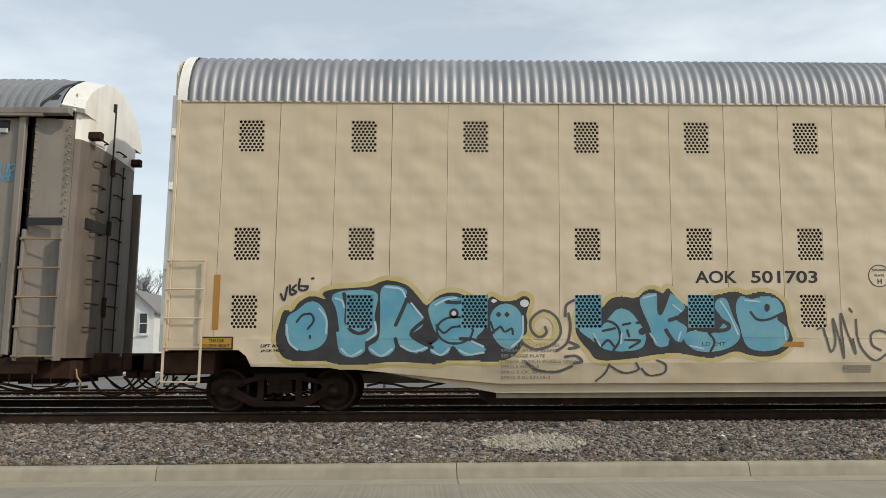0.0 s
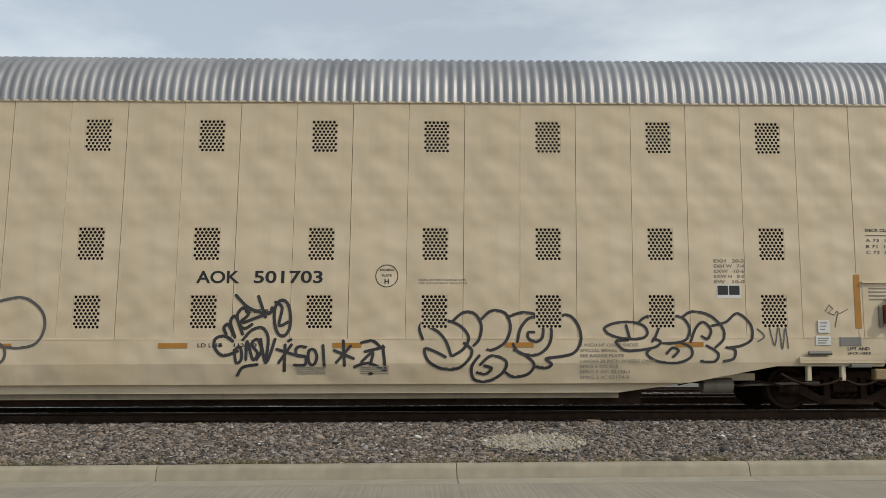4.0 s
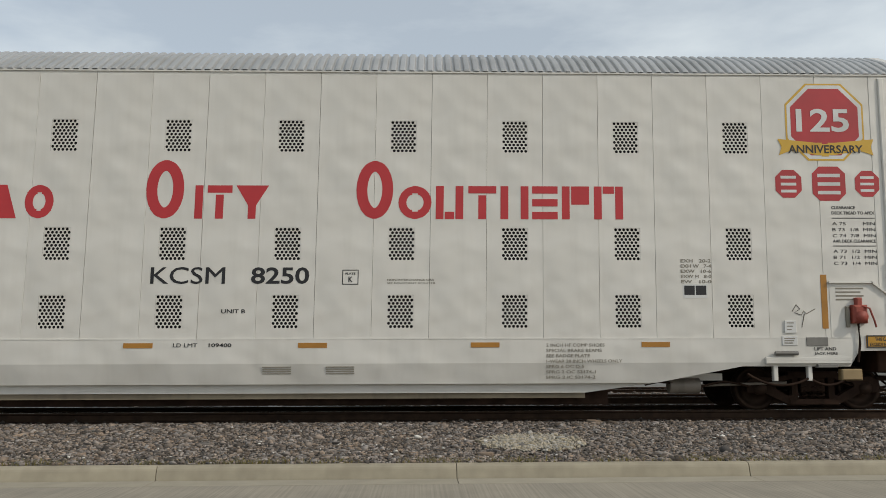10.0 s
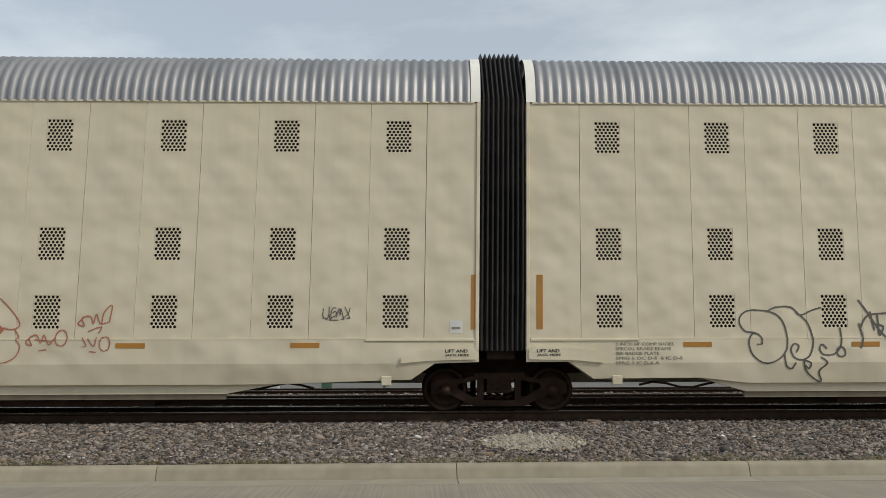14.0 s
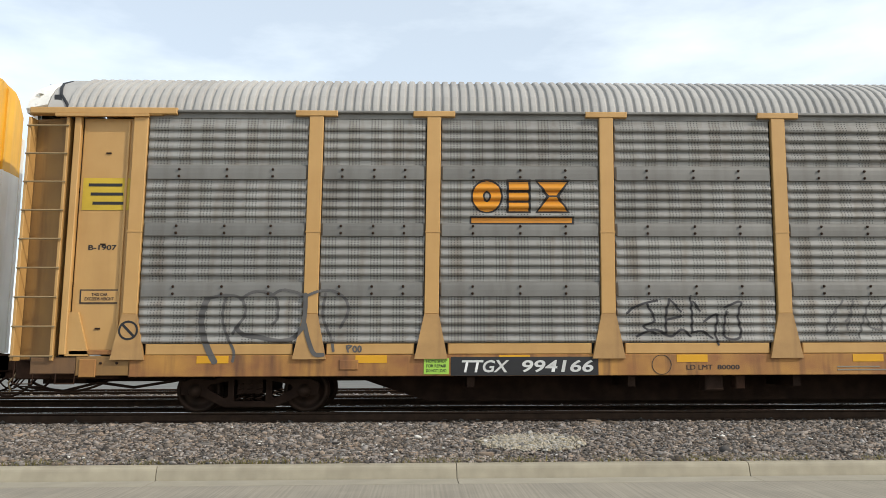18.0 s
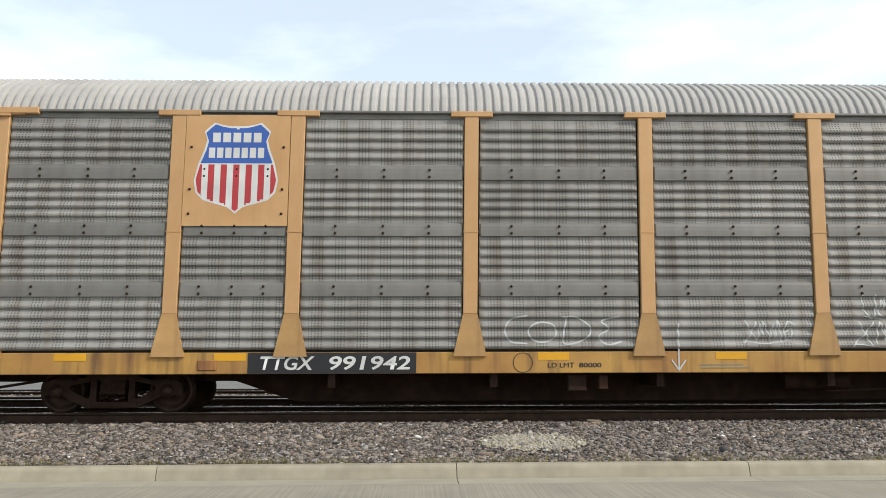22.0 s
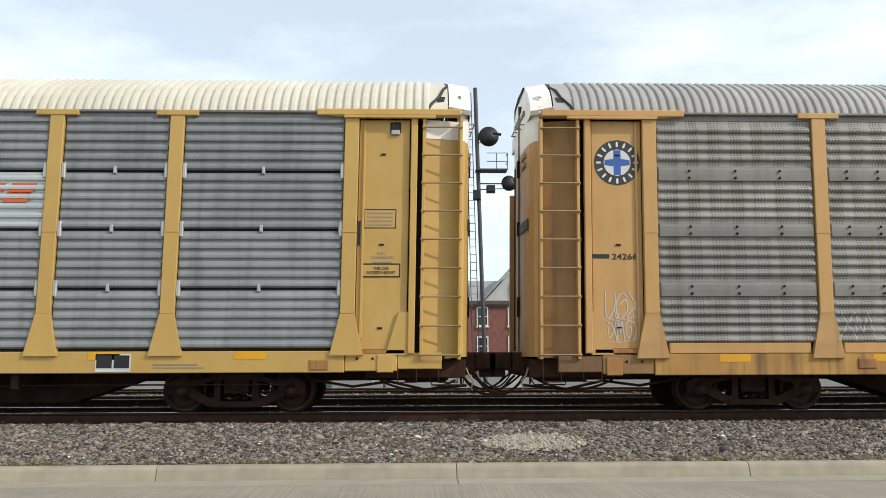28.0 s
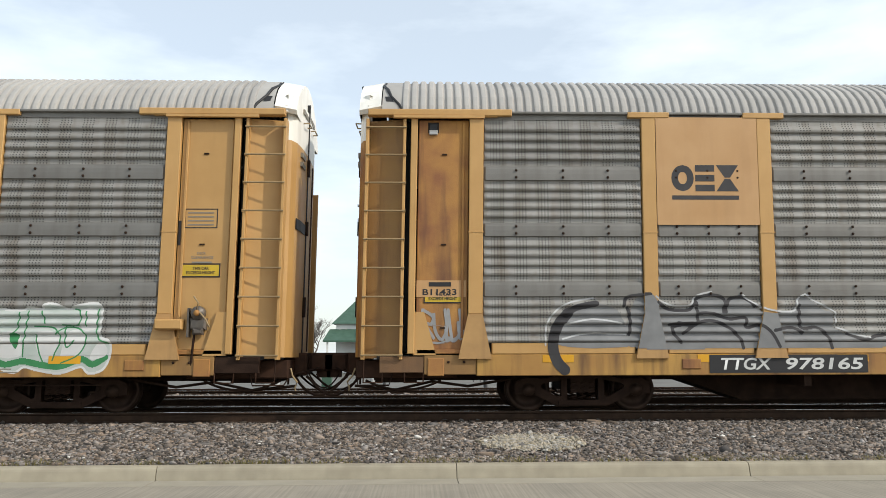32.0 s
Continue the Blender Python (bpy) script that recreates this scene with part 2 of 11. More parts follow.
class Shape:
    """A plain list of corners and faces."""

    def __init__(self):
        self.v, self.f, self.smooth = [], [], []

    def add(self, vs, fs, smooth=False):
        o = len(self.v)
        self.v += [tuple(p) for p in vs]
        self.f += [tuple(o + i for i in f) for f in fs]
        self.smooth += [smooth] * len(fs)
        return self

    def box(self, x0, x1, y0, y1, z0, z1, c=0.0):
        """A box; c: chamfer of the four long edges on the side -y."""
        if c <= 0:
            vs = [(x, y, z) for x in (x0, x1) for y in (y0, y1) for z in (z0, z1)]
            return self.add(vs, [(0, 1, 3, 2), (4, 6, 7, 5), (0, 4, 5, 1), (2, 3, 7, 6), (0, 2, 6, 4), (1, 5, 7, 3)])
        back = [(x0, y1, z0), (x1, y1, z0), (x1, y1, z1), (x0, y1, z1)]
        mid = [(x0, y0 + c, z0), (x1, y0 + c, z0), (x1, y0 + c, z1), (x0, y0 + c, z1)]
        fr = [(x0 + c, y0, z0 + c), (x1 - c, y0, z0 + c), (x1 - c, y0, z1 - c), (x0 + c, y0, z1 - c)]
        fs = [(3, 2, 1, 0), (8, 9, 10, 11)]
        for i in range(4):
            j = (i + 1) % 4
            fs += [(i, j, 4 + j, 4 + i), (4 + i, 4 + j, 8 + j, 8 + i)]
        return self.add(back + mid + fr, fs)

    def prism(self, poly, y0, y1):
        """A polygon of (x, z), counter-clockwise seen from -y, drawn out from y0 (near) to y1."""
        k = len(poly)
        vs = [(x, y0, z) for x, z in poly] + [(x, y1, z) for x, z in poly]
        fs = [tuple(range(k)), tuple(range(2 * k - 1, k - 1, -1))]
        fs += [(i, k + i, k + (i + 1) % k, (i + 1) % k) for i in range(k)]
        return self.add(vs, fs)

    def along(self, prof, xs, smooth=False, shift=None):
        """An open profile of (y, z) swept along x; shift(i) gives its (dy, dz) at each station."""
        vs, k = [], len(prof)
        for i, x in enumerate(xs):
            dy, dz = shift(i) if shift else (0, 0)
            vs += [(x, y + dy, z + dz) for y, z in prof]
        fs = [(i * k + j, (i + 1) * k + j, (i + 1) * k + j + 1, i * k + j + 1) for i in range(len(xs) - 1) for j in range(k - 1)]
        return self.add(vs, fs, smooth)

    def rod(self, a, b, r, n=8, caps=True):
        a, b = Vector(a), Vector(b)
        q = (b - a).to_track_quat("Z", "Y")
        ring = [q @ Vector((r * math.cos(2 * math.pi * i / n), r * math.sin(2 * math.pi * i / n), 0)) for i in range(n)]
        vs = [a + p for p in ring] + [b + p for p in ring]
        self.add(vs, [(i, (i + 1) % n, n + (i + 1) % n, n + i) for i in range(n)], True)
        if caps:
            self.add(vs, [tuple(range(n - 1, -1, -1)), tuple(range(n, 2 * n))])
        return self

    def tube(self, pts, r, n=6):
        pts = [Vector(p) for p in pts]
        vs, k = [], len(pts)
        for i, p in enumerate(pts):
            d = pts[min(i + 1, k - 1)] - pts[max(i - 1, 0)]
            q = d.to_track_quat("Z", "Y")
            vs += [p + q @ Vector((r * math.cos(2 * math.pi * j / n), r * math.sin(2 * math.pi * j / n), 0)) for j in range(n)]
        fs = [(i * n + j, i * n + (j + 1) % n, (i + 1) * n + (j + 1) % n, (i + 1) * n + j) for i in range(k - 1) for j in range(n)]
        return self.add(vs, fs, True)

    def lathe(self, prof, n=24, c=(0, 0, 0)):
        """A profile of (radius, y) turned about the y axis through c."""
        k, vs = len(prof), []
        for i in range(n):
            a = 2 * math.pi * i / n
            vs += [(c[0] + r * math.cos(a), c[1] + y, c[2] + r * math.sin(a)) for r, y in prof]
        fs = [(i * k + j, i * k + j + 1, ((i + 1) % n) * k + j + 1, ((i + 1) % n) * k + j) for i in range(n) for j in range(k - 1)]
        return self.add(vs, fs, True)

    def mesh(self, name, lean=0.0):
        me = bpy.data.meshes.new(name)
        v = [(x + lean * z, y, z) for x, y, z in self.v] if lean else self.v
        me.from_pydata(v, [], self.f)
        me.polygons.foreach_set("use_smooth", self.smooth)
        me.update()
        return me


LEAN = 0.0152        # the cars stand with a slight lean towards their rear


def part(name, shape, material, parent=None, label="", at=(0, 0, 0), lean=True):
    """Links a shape (or a mesh made before) as one mesh object under a thing or a part."""
    k = LEAN if lean else 0.0
    me = shape.mesh(name, k) if isinstance(shape, Shape) else shape
    if not me.materials:
        me.materials.append(material)
    ob = new(name, me)
    if me.materials[0] != material:
        ob.material_slots[0].link = "OBJECT"
        ob.material_slots[0].material = material
    ob.parent = parent
    ob.location = (at[0] + LEAN * at[2] * bool(k), at[1], at[2])
    if label:
        ob["label"] = label
    return ob


def thing(name, label, category, group="", at=(0, 0, 0), kind=""):
    ob = new(name)
    ob.location = at
    return tagged(ob, label, category, group, kind)


def still(name, shape, material, label, category, group="", kind="", at=(0, 0, 0)):
    return tagged(part(name, shape, material, None, "", at, lean=False), label, category, group, kind)


TEXTS = {}


def lettering(text, x, z, w, h, material, parent, y, name="lettering", slant=0.0):
    """Flat painted words of width w and height h with the lower left corner at x, z on the plane y."""
    key = (text, round(w, 3), round(h, 3), slant, material.name)
    if key not in TEXTS:
        cu = bpy.data.curves.new("words", "FONT")
        cu.body, cu.resolution_u, cu.offset = text, 3, (0.0 if "M" in text else 0.02)
        tmp = bpy.data.objects.new("words", cu)
        me = bpy.data.meshes.new_from_object(tmp)
        bpy.data.objects.remove(tmp)
        n = len(me.vertices)
        co = np.empty(n * 3)
        me.vertices.foreach_get("co", co)
        co = co.reshape(n, 3)
        lo, hi = co.min(0), co.max(0)
        p = (co - lo) / np.maximum(hi - lo, 1e-6)
        q = np.zeros_like(co)
        q[:, 0], q[:, 2] = p[:, 0] * w + (LEAN + slant) * p[:, 1] * h, p[:, 1] * h
        me.vertices.foreach_set("co", q.ravel())
        if "M" in text:
            faces = [tuple(p.vertices) for p in me.polygons]
            d = 0.022 * h
            vs = [(x + k * d, -0.0007 * k, z + 0.5 * k * d) for k in (0, 1) for x, y, z in q.tolist()]
            me = bpy.data.meshes.new("words")
            me.from_pydata(vs, [], faces + [tuple(i + n for i in f) for f in faces])
        me.materials.clear()
        me.materials.append(material)
        me.update()
        TEXTS[key] = me
    return part(name, TEXTS[key], material, parent, "", (x, y, z))


# ---- motion of the train ----


KNOTS = (0, 2, 4.5, 6.5, 9, 11, 13, 15.5, 17.5, 19.5, 22, 24.5, 26.5, 28, 29.5, 31, 32)
SPEEDS = (7.437, 7.474, 7.51, 7.55, 7.598, 7.639, 7.67, 7.684, 7.706, 7.753, 7.797, 7.824, 7.841, 7.857, 7.898, 7.947, 7.978)


HITCH = 0.24


def travel(t):
    """Metres run since the start: the speed rises slowly from knot to knot."""
    run = 0.0
    for (ta, va), (tb, vb) in zip(zip(KNOTS, SPEEDS), zip(KNOTS[1:], SPEEDS[1:])):
        d = min(max(t - ta, 0), tb - ta)
        run += d * (va + (vb - va) * d / (tb - ta) / 2)
    # one short hitch just before the twelfth second
    return run - HITCH * min(max((t - 11.9) / 0.1, 0), 1)


TRACK_Y, RAIL_Z, SIDE = 14.72, 0.594, -1.52
CARS, WHEELSETS = [], []


def motions():
    times = sorted(set([i * 0.5 for i in range(65)] + [11.6, 11.7, 11.8, 11.9, 12.1, 12.2, 12.3]))
    for ob, x0 in CARS:
        walk(ob, [(t, pose(x0 - travel(t), TRACK_Y, RAIL_Z)) for t in times])
    ticks = [i / 15 for i in range(481)]
    for ob in WHEELSETS:
        at = ob.location.copy()
        walk(ob, [(t, Matrix.Translation(at) @ pose(0, 0, 0, 0, -math.degrees(travel(t) / 0.36), 0)) for t in ticks])

# ---- ground, road and tracks ----


def ground_profile(y):
    """Height of the ballast and verge across the line."""
    pts = [(10.60, 0.165), (11.0, 0.19), (12.6, 0.34), (13.35, 0.42), (16.1, 0.43), (17.6, 0.41), (18.3, 0.42), (20.0, 0.43), (20.3, 0.50), (22.6, 0.50), (22.8, 0.44), (24.4, 0.44), (24.6, 0.50), (25.8, 0.48), (27.5, 0.06), (30, 0.0)]
    for (a, za), (b, zb) in zip(pts, pts[1:]):
        if y <= b:
            return za + (zb - za) * max(0, (y - a)) / (b - a)
    return 0.0


ROAD = surf("brushed_concrete", (0.30, 0.27, 0.215), (0.25, 0.228, 0.185), scale=1.5, rough=0.85, bump=0.25, bscale=120)
GUTTER = surf("gutter_concrete", (0.33, 0.30, 0.235), (0.285, 0.26, 0.205), scale=2.2, rough=0.88, bump=0.2, bscale=140, rand=0.04)


def brush_lines(m, depth):
    """Fine broom lines across the slab."""
    n, l = m.node_tree.nodes, m.node_tree.links
    b = n["Principled BSDF"]
    src = b.inputs["Base Color"].links[0].from_socket
    tc = n.new("ShaderNodeTexCoord")
    mp = n.new("ShaderNodeMapping")
    mp.inputs["Scale"].default_value = (34.0, 0.3, 1.0)
    l.new(tc.outputs["Object"], mp.inputs["Vector"])
    no = n.new("ShaderNodeTexNoise")
    no.inputs["Scale"].default_value, no.inputs["Detail"].default_value = 1.0, 3.0
    l.new(mp.outputs["Vector"], no.inputs["Vector"])
    rp = n.new("ShaderNodeMapRange")
    rp.inputs["From Min"].default_value, rp.inputs["From Max"].default_value = 0.35, 0.65
    rp.inputs["To Min"].default_value, rp.inputs["To Max"].default_value = 1 - depth, 1 + depth * 0.6
    l.new(no.outputs["Fac"], rp.inputs["Value"])
    hv = n.new("ShaderNodeHueSaturation")
    l.new(rp.outputs["Result"], hv.inputs["Value"])
    l.new(src, hv.inputs["Color"])
    l.new(hv.outputs["Color"], b.inputs["Base Color"])


brush_lines(ROAD, 0.15)
KERB = surf("kerb_concrete", (0.334, 0.297, 0.220), (0.270, 0.239, 0.178), scale=3.5, rough=0.85, bump=0.3, bscale=90, streak=0.3, grime=(0.201, 0.180, 0.138), rand=0.04)
# bed darkened so its colour gives the shade in gaps between stones
GAPBED = surf("gap_shade_bed", (0.045, 0.038, 0.032), (0.075, 0.065, 0.055), scale=14, rough=0.95, bump=0.8, bscale=45)
FARG = surf("far_ground", (0.12, 0.113, 0.095), (0.085, 0.082, 0.065), scale=0.25, rough=0.95, bump=0.3, bscale=20)
STONE = surf("ballast_stone", (0.133, 0.109, 0.091), (0.208, 0.174, 0.146), scale=9, rough=0.9, bump=0.3, bscale=80, rand=0.82, island=True)
# darker stone colour that stands in for the shade under the train
SHADESTONE = surf("shade_dark_ballast", (0.05, 0.042, 0.035), (0.085, 0.072, 0.06), scale=9, rough=0.85, bump=0.3, rand=0.4, island=True)
CHIP = surf("pale_grit", (0.37, 0.33, 0.26), (0.30, 0.27, 0.215), scale=9, rough=0.9, bump=0.3, rand=0.16, island=True)

still("ground", Shape().along([(-200, -0.02), (10.3, -0.02), (10.31, -0.15), (27, -0.15), (29, -0.01), (2500, 0.0)], [-2500, -60, 0, 60, 2500]),
      FARG, "flat dusty ground reaching out to the horizon", "ground", kind="structure")
bed = Shape()
bed.along([(y, ground_profile(y)) for y in [10.6, 11, 11.8, 12.6, 13.35, 14, 15, 16.1, 17.6, 18.3, 20, 20.3, 22.6, 22.8, 24.4, 24.6, 25.8, 26.5, 27.5, 28.6]], [-150, -60, -20, 0, 20, 60, 150])
still("ballast_bed", bed, GAPBED, "grey crushed stone bed under three tracks", "ballast", kind="structure")


def road_strip():
    s = Shape()
    s.box(-80, 80, -14, 10.04, -0.1, 0.0)
    still("road", s, ROAD, "pale brushed concrete road beside the kerb", "road", kind="structure")


road_strip()


def kerbs():
    base = tagged(new("kerb"), "weathered concrete kerb in jointed lengths along the road", "kerb", kind="structure")
    prof = [(0.0, -0.1), (0.0, 0.0), (0.006, 0.03), (0.03, 0.118), (0.042, 0.144), (0.064, 0.162), (0.09, 0.169), (0.20, 0.172), (0.202, -0.1)]
    s = Shape()
    n = 3.69 / 2 - 0.005
    s.along(prof, [-n, n], False)
    k = len(prof)
    s.add([(x, y, z) for x in (-n, n) for y, z in prof], [tuple(range(k)), tuple(range(2 * k - 1, k - 1, -1))])
    gut = Shape().box(-n, n, -0.42, -0.004, -0.1, 0.003)
    me, mg = s.mesh("kerb_stone"), gut.mesh("gutter_slab")
    base.location, base.rotation_euler[2] = (0.46, 10.43, 0), radians(0.6)
    for i in range(-6, 6):
        part("kerb_stone", me, KERB, base, "", (3.69 * (i + 0.5), 0, 0), lean=False)
        part("gutter_slab", mg, GUTTER, base, "", (3.69 * (i + 0.5), 0, 0), lean=False)


kerbs()


def track(yc, label):
    base = tagged(new("railway_track"), label, "track", kind="structure")
    base.location = (0, yc, RAIL_Z)
    prof = [(-0.036, -0.03), (-0.036, -0.004), (-0.03, 0), (0.03, 0), (0.036, -0.004), (0.036, -0.03), (0.009, -0.045), (0.009, -0.14),
            (0.07, -0.152), (0.07, -0.17), (-0.07, -0.17), (-0.07, -0.152), (-0.009, -0.14), (-0.009, -0.045), (-0.036, -0.03)]
    web = Shape().along(prof[::-1], [-140, 140]).mesh("rail")
    top = Shape().box(-140, 140, -0.026, 0.026, -0.002, 0.0012).mesh("running_surface")
    for side in (-1, 1):
        r = part("rail", web, RAILSIDE, base, "rusted steel rail", (0, side * 0.755, 0), lean=False)
        part("running_surface", top, RAILTOP, r, "polished running band", (0, 0, 0), lean=False)
    tie = Shape().box(-0.11, 0.11, -1.3, 1.3, -0.36, -0.178, 0).mesh("sleeper")
    chair = Shape().box(-0.09, 0.09, -0.16, 0.16, -0.178, -0.1705).mesh("tie_plate")
    for i in range(-34, 35):
        o = part("sleeper", tie, TIE, base, "", (i * 0.54 + random.uniform(-0.03, 0.03), 0, 0), lean=False)
        if yc < 15:
            for side in (-1, 1):
                part("tie_plate", chair, RAILSIDE, o, "", (0, side * 0.755, 0), lean=False)


track(TRACK_Y, "main railway track with rusted rails on timber sleepers")
track(19.2, "second railway track behind the train")
track(23.6, "third railway track furthest from the road")


def stones(name, count, xr, yr, size, material, label, seed, dz=0.0, dens=None, bury=0.25):
    rng = np.random.default_rng(seed)
    g = (1 + 5 ** 0.5) / 2
    base = np.array([(-1, g, 0), (1, g, 0), (-1, -g, 0), (1, -g, 0), (0, -1, g), (0, 1, g), (0, -1, -g), (0, 1, -g), (g, 0, -1), (g, 0, 1), (-g, 0, -1), (-g, 0, 1)]) / 1.9
    tri = np.array([(0, 11, 5), (0, 5, 1), (0, 1, 7), (0, 7, 10), (0, 10, 11), (1, 5, 9), (5, 11, 4), (11, 10, 2), (10, 7, 6), (7, 1, 8),
                    (3, 9, 4), (3, 4, 2), (3, 2, 6), (3, 6, 8), (3, 8, 9), (4, 9, 5), (2, 4, 11), (6, 2, 10), (8, 6, 7), (9, 8, 1)])
    x, y = rng.uniform(*xr, count), rng.uniform(*yr, count)
    if dens is not None:
        keep = dens(x, y, rng)
        x, y = x[keep], y[keep]
    count = len(x)
    z = np.array([ground_profile(v) for v in y]) + dz
    r = size * np.exp(rng.normal(0, 0.38, count))
    v = (base[None] * (1 + rng.normal(0, 0.16, (count, 12, 1))) + rng.normal(0, 0.2, (count, 12, 3))) * (r[:, None] * rng.uniform((0.8, 0.45, 0.4), (2.0, 1.0, 0.9), (count, 3)))[:, None, :]
    a, b = rng.uniform(0, 6.28, count), rng.uniform(-0.9, 0.9, count)
    ca, sa, cb, sb = np.cos(a)[:, None], np.sin(a)[:, None], np.cos(b)[:, None], np.sin(b)[:, None]
    vx, vy, vz = v[..., 0], v[..., 1] * cb - v[..., 2] * sb, v[..., 1] * sb + v[..., 2] * cb
    p = np.stack([vx * ca - vy * sa + x[:, None], vx * sa + vy * ca + y[:, None], vz + (z + r * (1 - 2 * bury) * 0.5)[:, None]], -1).reshape(-1, 3)
    f = (tri[None] + 12 * np.arange(count)[:, None, None]).reshape(-1, 3)
    me = bpy.data.meshes.new(name)
    me.vertices.add(len(p))
    me.vertices.foreach_set("co", p.ravel())
    me.loops.add(f.size)
    me.loops.foreach_set("vertex_index", f.ravel().astype(np.int32))
    me.polygons.add(len(f))
    me.polygons.foreach_set("loop_start", np.arange(0, f.size, 3, dtype=np.int32))
    me.update(calc_edges=True)
    me.materials.append(material)
    tagged(new(name, me), label, "ballast", kind="stuff")


stones("ballast_stones", 62000, (-9.3, 9.3), (10.64, 13.7), 0.0165, STONE, "loose grey and brown crushed stone ballast", 3)
stones("rail_ballast_stones", 9000, (-10.5, 10.5), (13.7, 16.4), 0.02, SHADESTONE, "dark ballast between the rails", 5)
stones("far_ballast_stones", 26000, (-15, 15), (16.4, 26.5), 0.02, STONE, "ballast around the far tracks", 7)
stones("spilled_grit", 5200, (0.75, 2.45), (11.2, 12.5), 0.014, CHIP, "patch of spilled pale grit on the ballast", 11, dz=0.028,
       dens=lambda x, y, rng: ((x - 1.6) / 0.8) ** 2 + ((y - 11.85) / 0.62) ** 2 < rng.uniform(0.3, 1.1, len(x)))

PEBBLE = surf("white_pebble", (0.62, 0.60, 0.56), rough=0.8)
stones("white_pebbles", 130, (-9, 9), (10.7, 13.2), 0.014, PEBBLE, "scattered white pebbles on the ballast", 13, dz=0.03)
stones("white_rocks", 7, (-0.6, 0.75), (11.7, 12.6), 0.021, PEBBLE, "a few larger white stones on the ballast", 19, dz=0.03)
MOSS = surf("dry_grass", (0.13, 0.115, 0.045), (0.19, 0.16, 0.075), scale=5, rough=0.9, rand=0.4, island=True)


def grass_fringe():
    rng = random.Random(4)
    s = Shape()
    for i in range(9000):
        x = rng.uniform(-9, 9)
        if math.sin(x * 2.1) + math.sin(x * 5.3 + 1) + rng.uniform(-1.6, 1.6) < 0:
            continue
        y = 10.615 + abs(rng.gauss(0, 0.14))
        z, h, w = ground_profile(y), rng.uniform(0.015, 0.06), rng.uniform(0.003, 0.009)
        dx, dy = rng.uniform(-0.03, 0.03), rng.uniform(-0.03, 0.03)
        s.add([(x - w, y, z), (x + w, y, z), (x + dx, y + dy, z + h)], [(0, 1, 2)])
    still("dry_grass", s, MOSS, "sparse dry grass and moss behind the kerb", "grass", kind="stuff")


grass_fringe()

# ---- running gear ----
WHEEL = Shape()
WHEEL.lathe([(0.0, -0.035), (0.085, -0.035), (0.1, -0.012), (0.2, 0.03), (0.285, 0.012), (0.298, -0.045), (0.358, -0.045), (0.362, -0.03), (0.36, 0.05), (0.385, 0.062), (0.385, 0.085), (0.3, 0.09), (0.285, 0.06), (0.1, 0.05), (0.0, 0.05)], 28)
# spoke-like rust marks on the plate
WHEEL_MESH = WHEEL.mesh("wheel")
AXLE_MESH = Shape().rod((0, -0.92, 0), (0, 0.92, 0), 0.075, 10).mesh("axle")
FRAME = Shape()
fp = [(-1.12, 0.30), (-1.12, 0.47), (-0.95, 0.53), (-0.62, 0.50), (-0.36, 0.62), (0.36, 0.62), (0.62, 0.50), (0.95, 0.53), (1.12, 0.47), (1.12, 0.30),
      (0.72, 0.27), (0.42, 0.10), (-0.42, 0.10), (-0.72, 0.27)]


def ring(s, outer, inner, y0, y1):
    """A plate with a hole: two polygons with equally many corners."""
    k = len(outer)
    vs = [(x, y0, z) for x, z in outer] + [(x, y0, z) for x, z in inner] + [(x, y1, z) for x, z in outer] + [(x, y1, z) for x, z in inner]
    fs = []
    for i in range(k):
        j = (i + 1) % k
        fs += [(i, j, k + j, k + i), (2 * k + j, 2 * k + i, 3 * k + i, 3 * k + j), (j, i, 2 * k + i, 2 * k + j), (k + i, k + j, 3 * k + j, 3 * k + i)]
    s.add(vs, fs)


FRAME.box(-0.42, 0.42, -0.06, 0.07, 0.54, 0.64)
FRAME.box(-0.40, 0.40, -0.07, 0.08, 0.10, 0.19)
for q in (-1, 1):
    arm = [(q * 0.30, 0.62), (q * 0.62, 0.54), (q * 0.98, 0.55), (q * 1.12, 0.48), (q * 1.12, 0.30), (q * 0.80, 0.28), (q * 0.40, 0.09), (q * 0.30, 0.12)]
    hole = [(q * 0.36, 0.52), (q * 0.55, 0.48), (q * 0.66, 0.46), (q * 0.70, 0.42), (q * 0.68, 0.38), (q * 0.60, 0.34), (q * 0.42, 0.24), (q * 0.36, 0.26)]
    ring(FRAME, arm, hole, -0.05, 0.06)
    FRAME.box(q * 0.30 - 0.04, q * 0.30 + 0.04, -0.05, 0.06, 0.12, 0.60)
FRAME_MESH = FRAME.mesh("side_frame", LEAN)
SPRING = Shape()
for q in (-0.15, 0.0, 0.15):
    pts = [(q + 0.055 * math.cos(a * 0.9), 0.02 + 0.055 * math.sin(a * 0.9), 0.19 + 0.0105 * a) for a in range(30)]
    SPRING.tube(pts, 0.014, 5)
SPRING_MESH = SPRING.mesh("spring_nest", LEAN)
CAP_MESH = Shape().lathe([(0.0, -0.07), (0.07, -0.065), (0.08, -0.03), (0.105, -0.025), (0.11, 0.05)], 14).mesh("bearing_cap")


def truck(car, x):
    """Four-wheel truck: frames, springs and two turning wheelsets."""
    t = part("truck_bolster", Shape().box(-0.2, 0.2, -1.0, 1.0, 0.32, 0.55), DARK, car, "grimy cast steel truck", (x, 0, 0))
    for side in (-1, 1):
        fr = part("side_frame", FRAME_MESH, DARK, t, "", (0, side * 0.95, 0), lean=False)
        part("spring_nest", SPRING_MESH, DARK, t, "", (0, side * 0.95 - 0.03, 0), lean=False)
    for dx in (-0.89, 0.89):
        w = new("wheelset", AXLE_MESH)
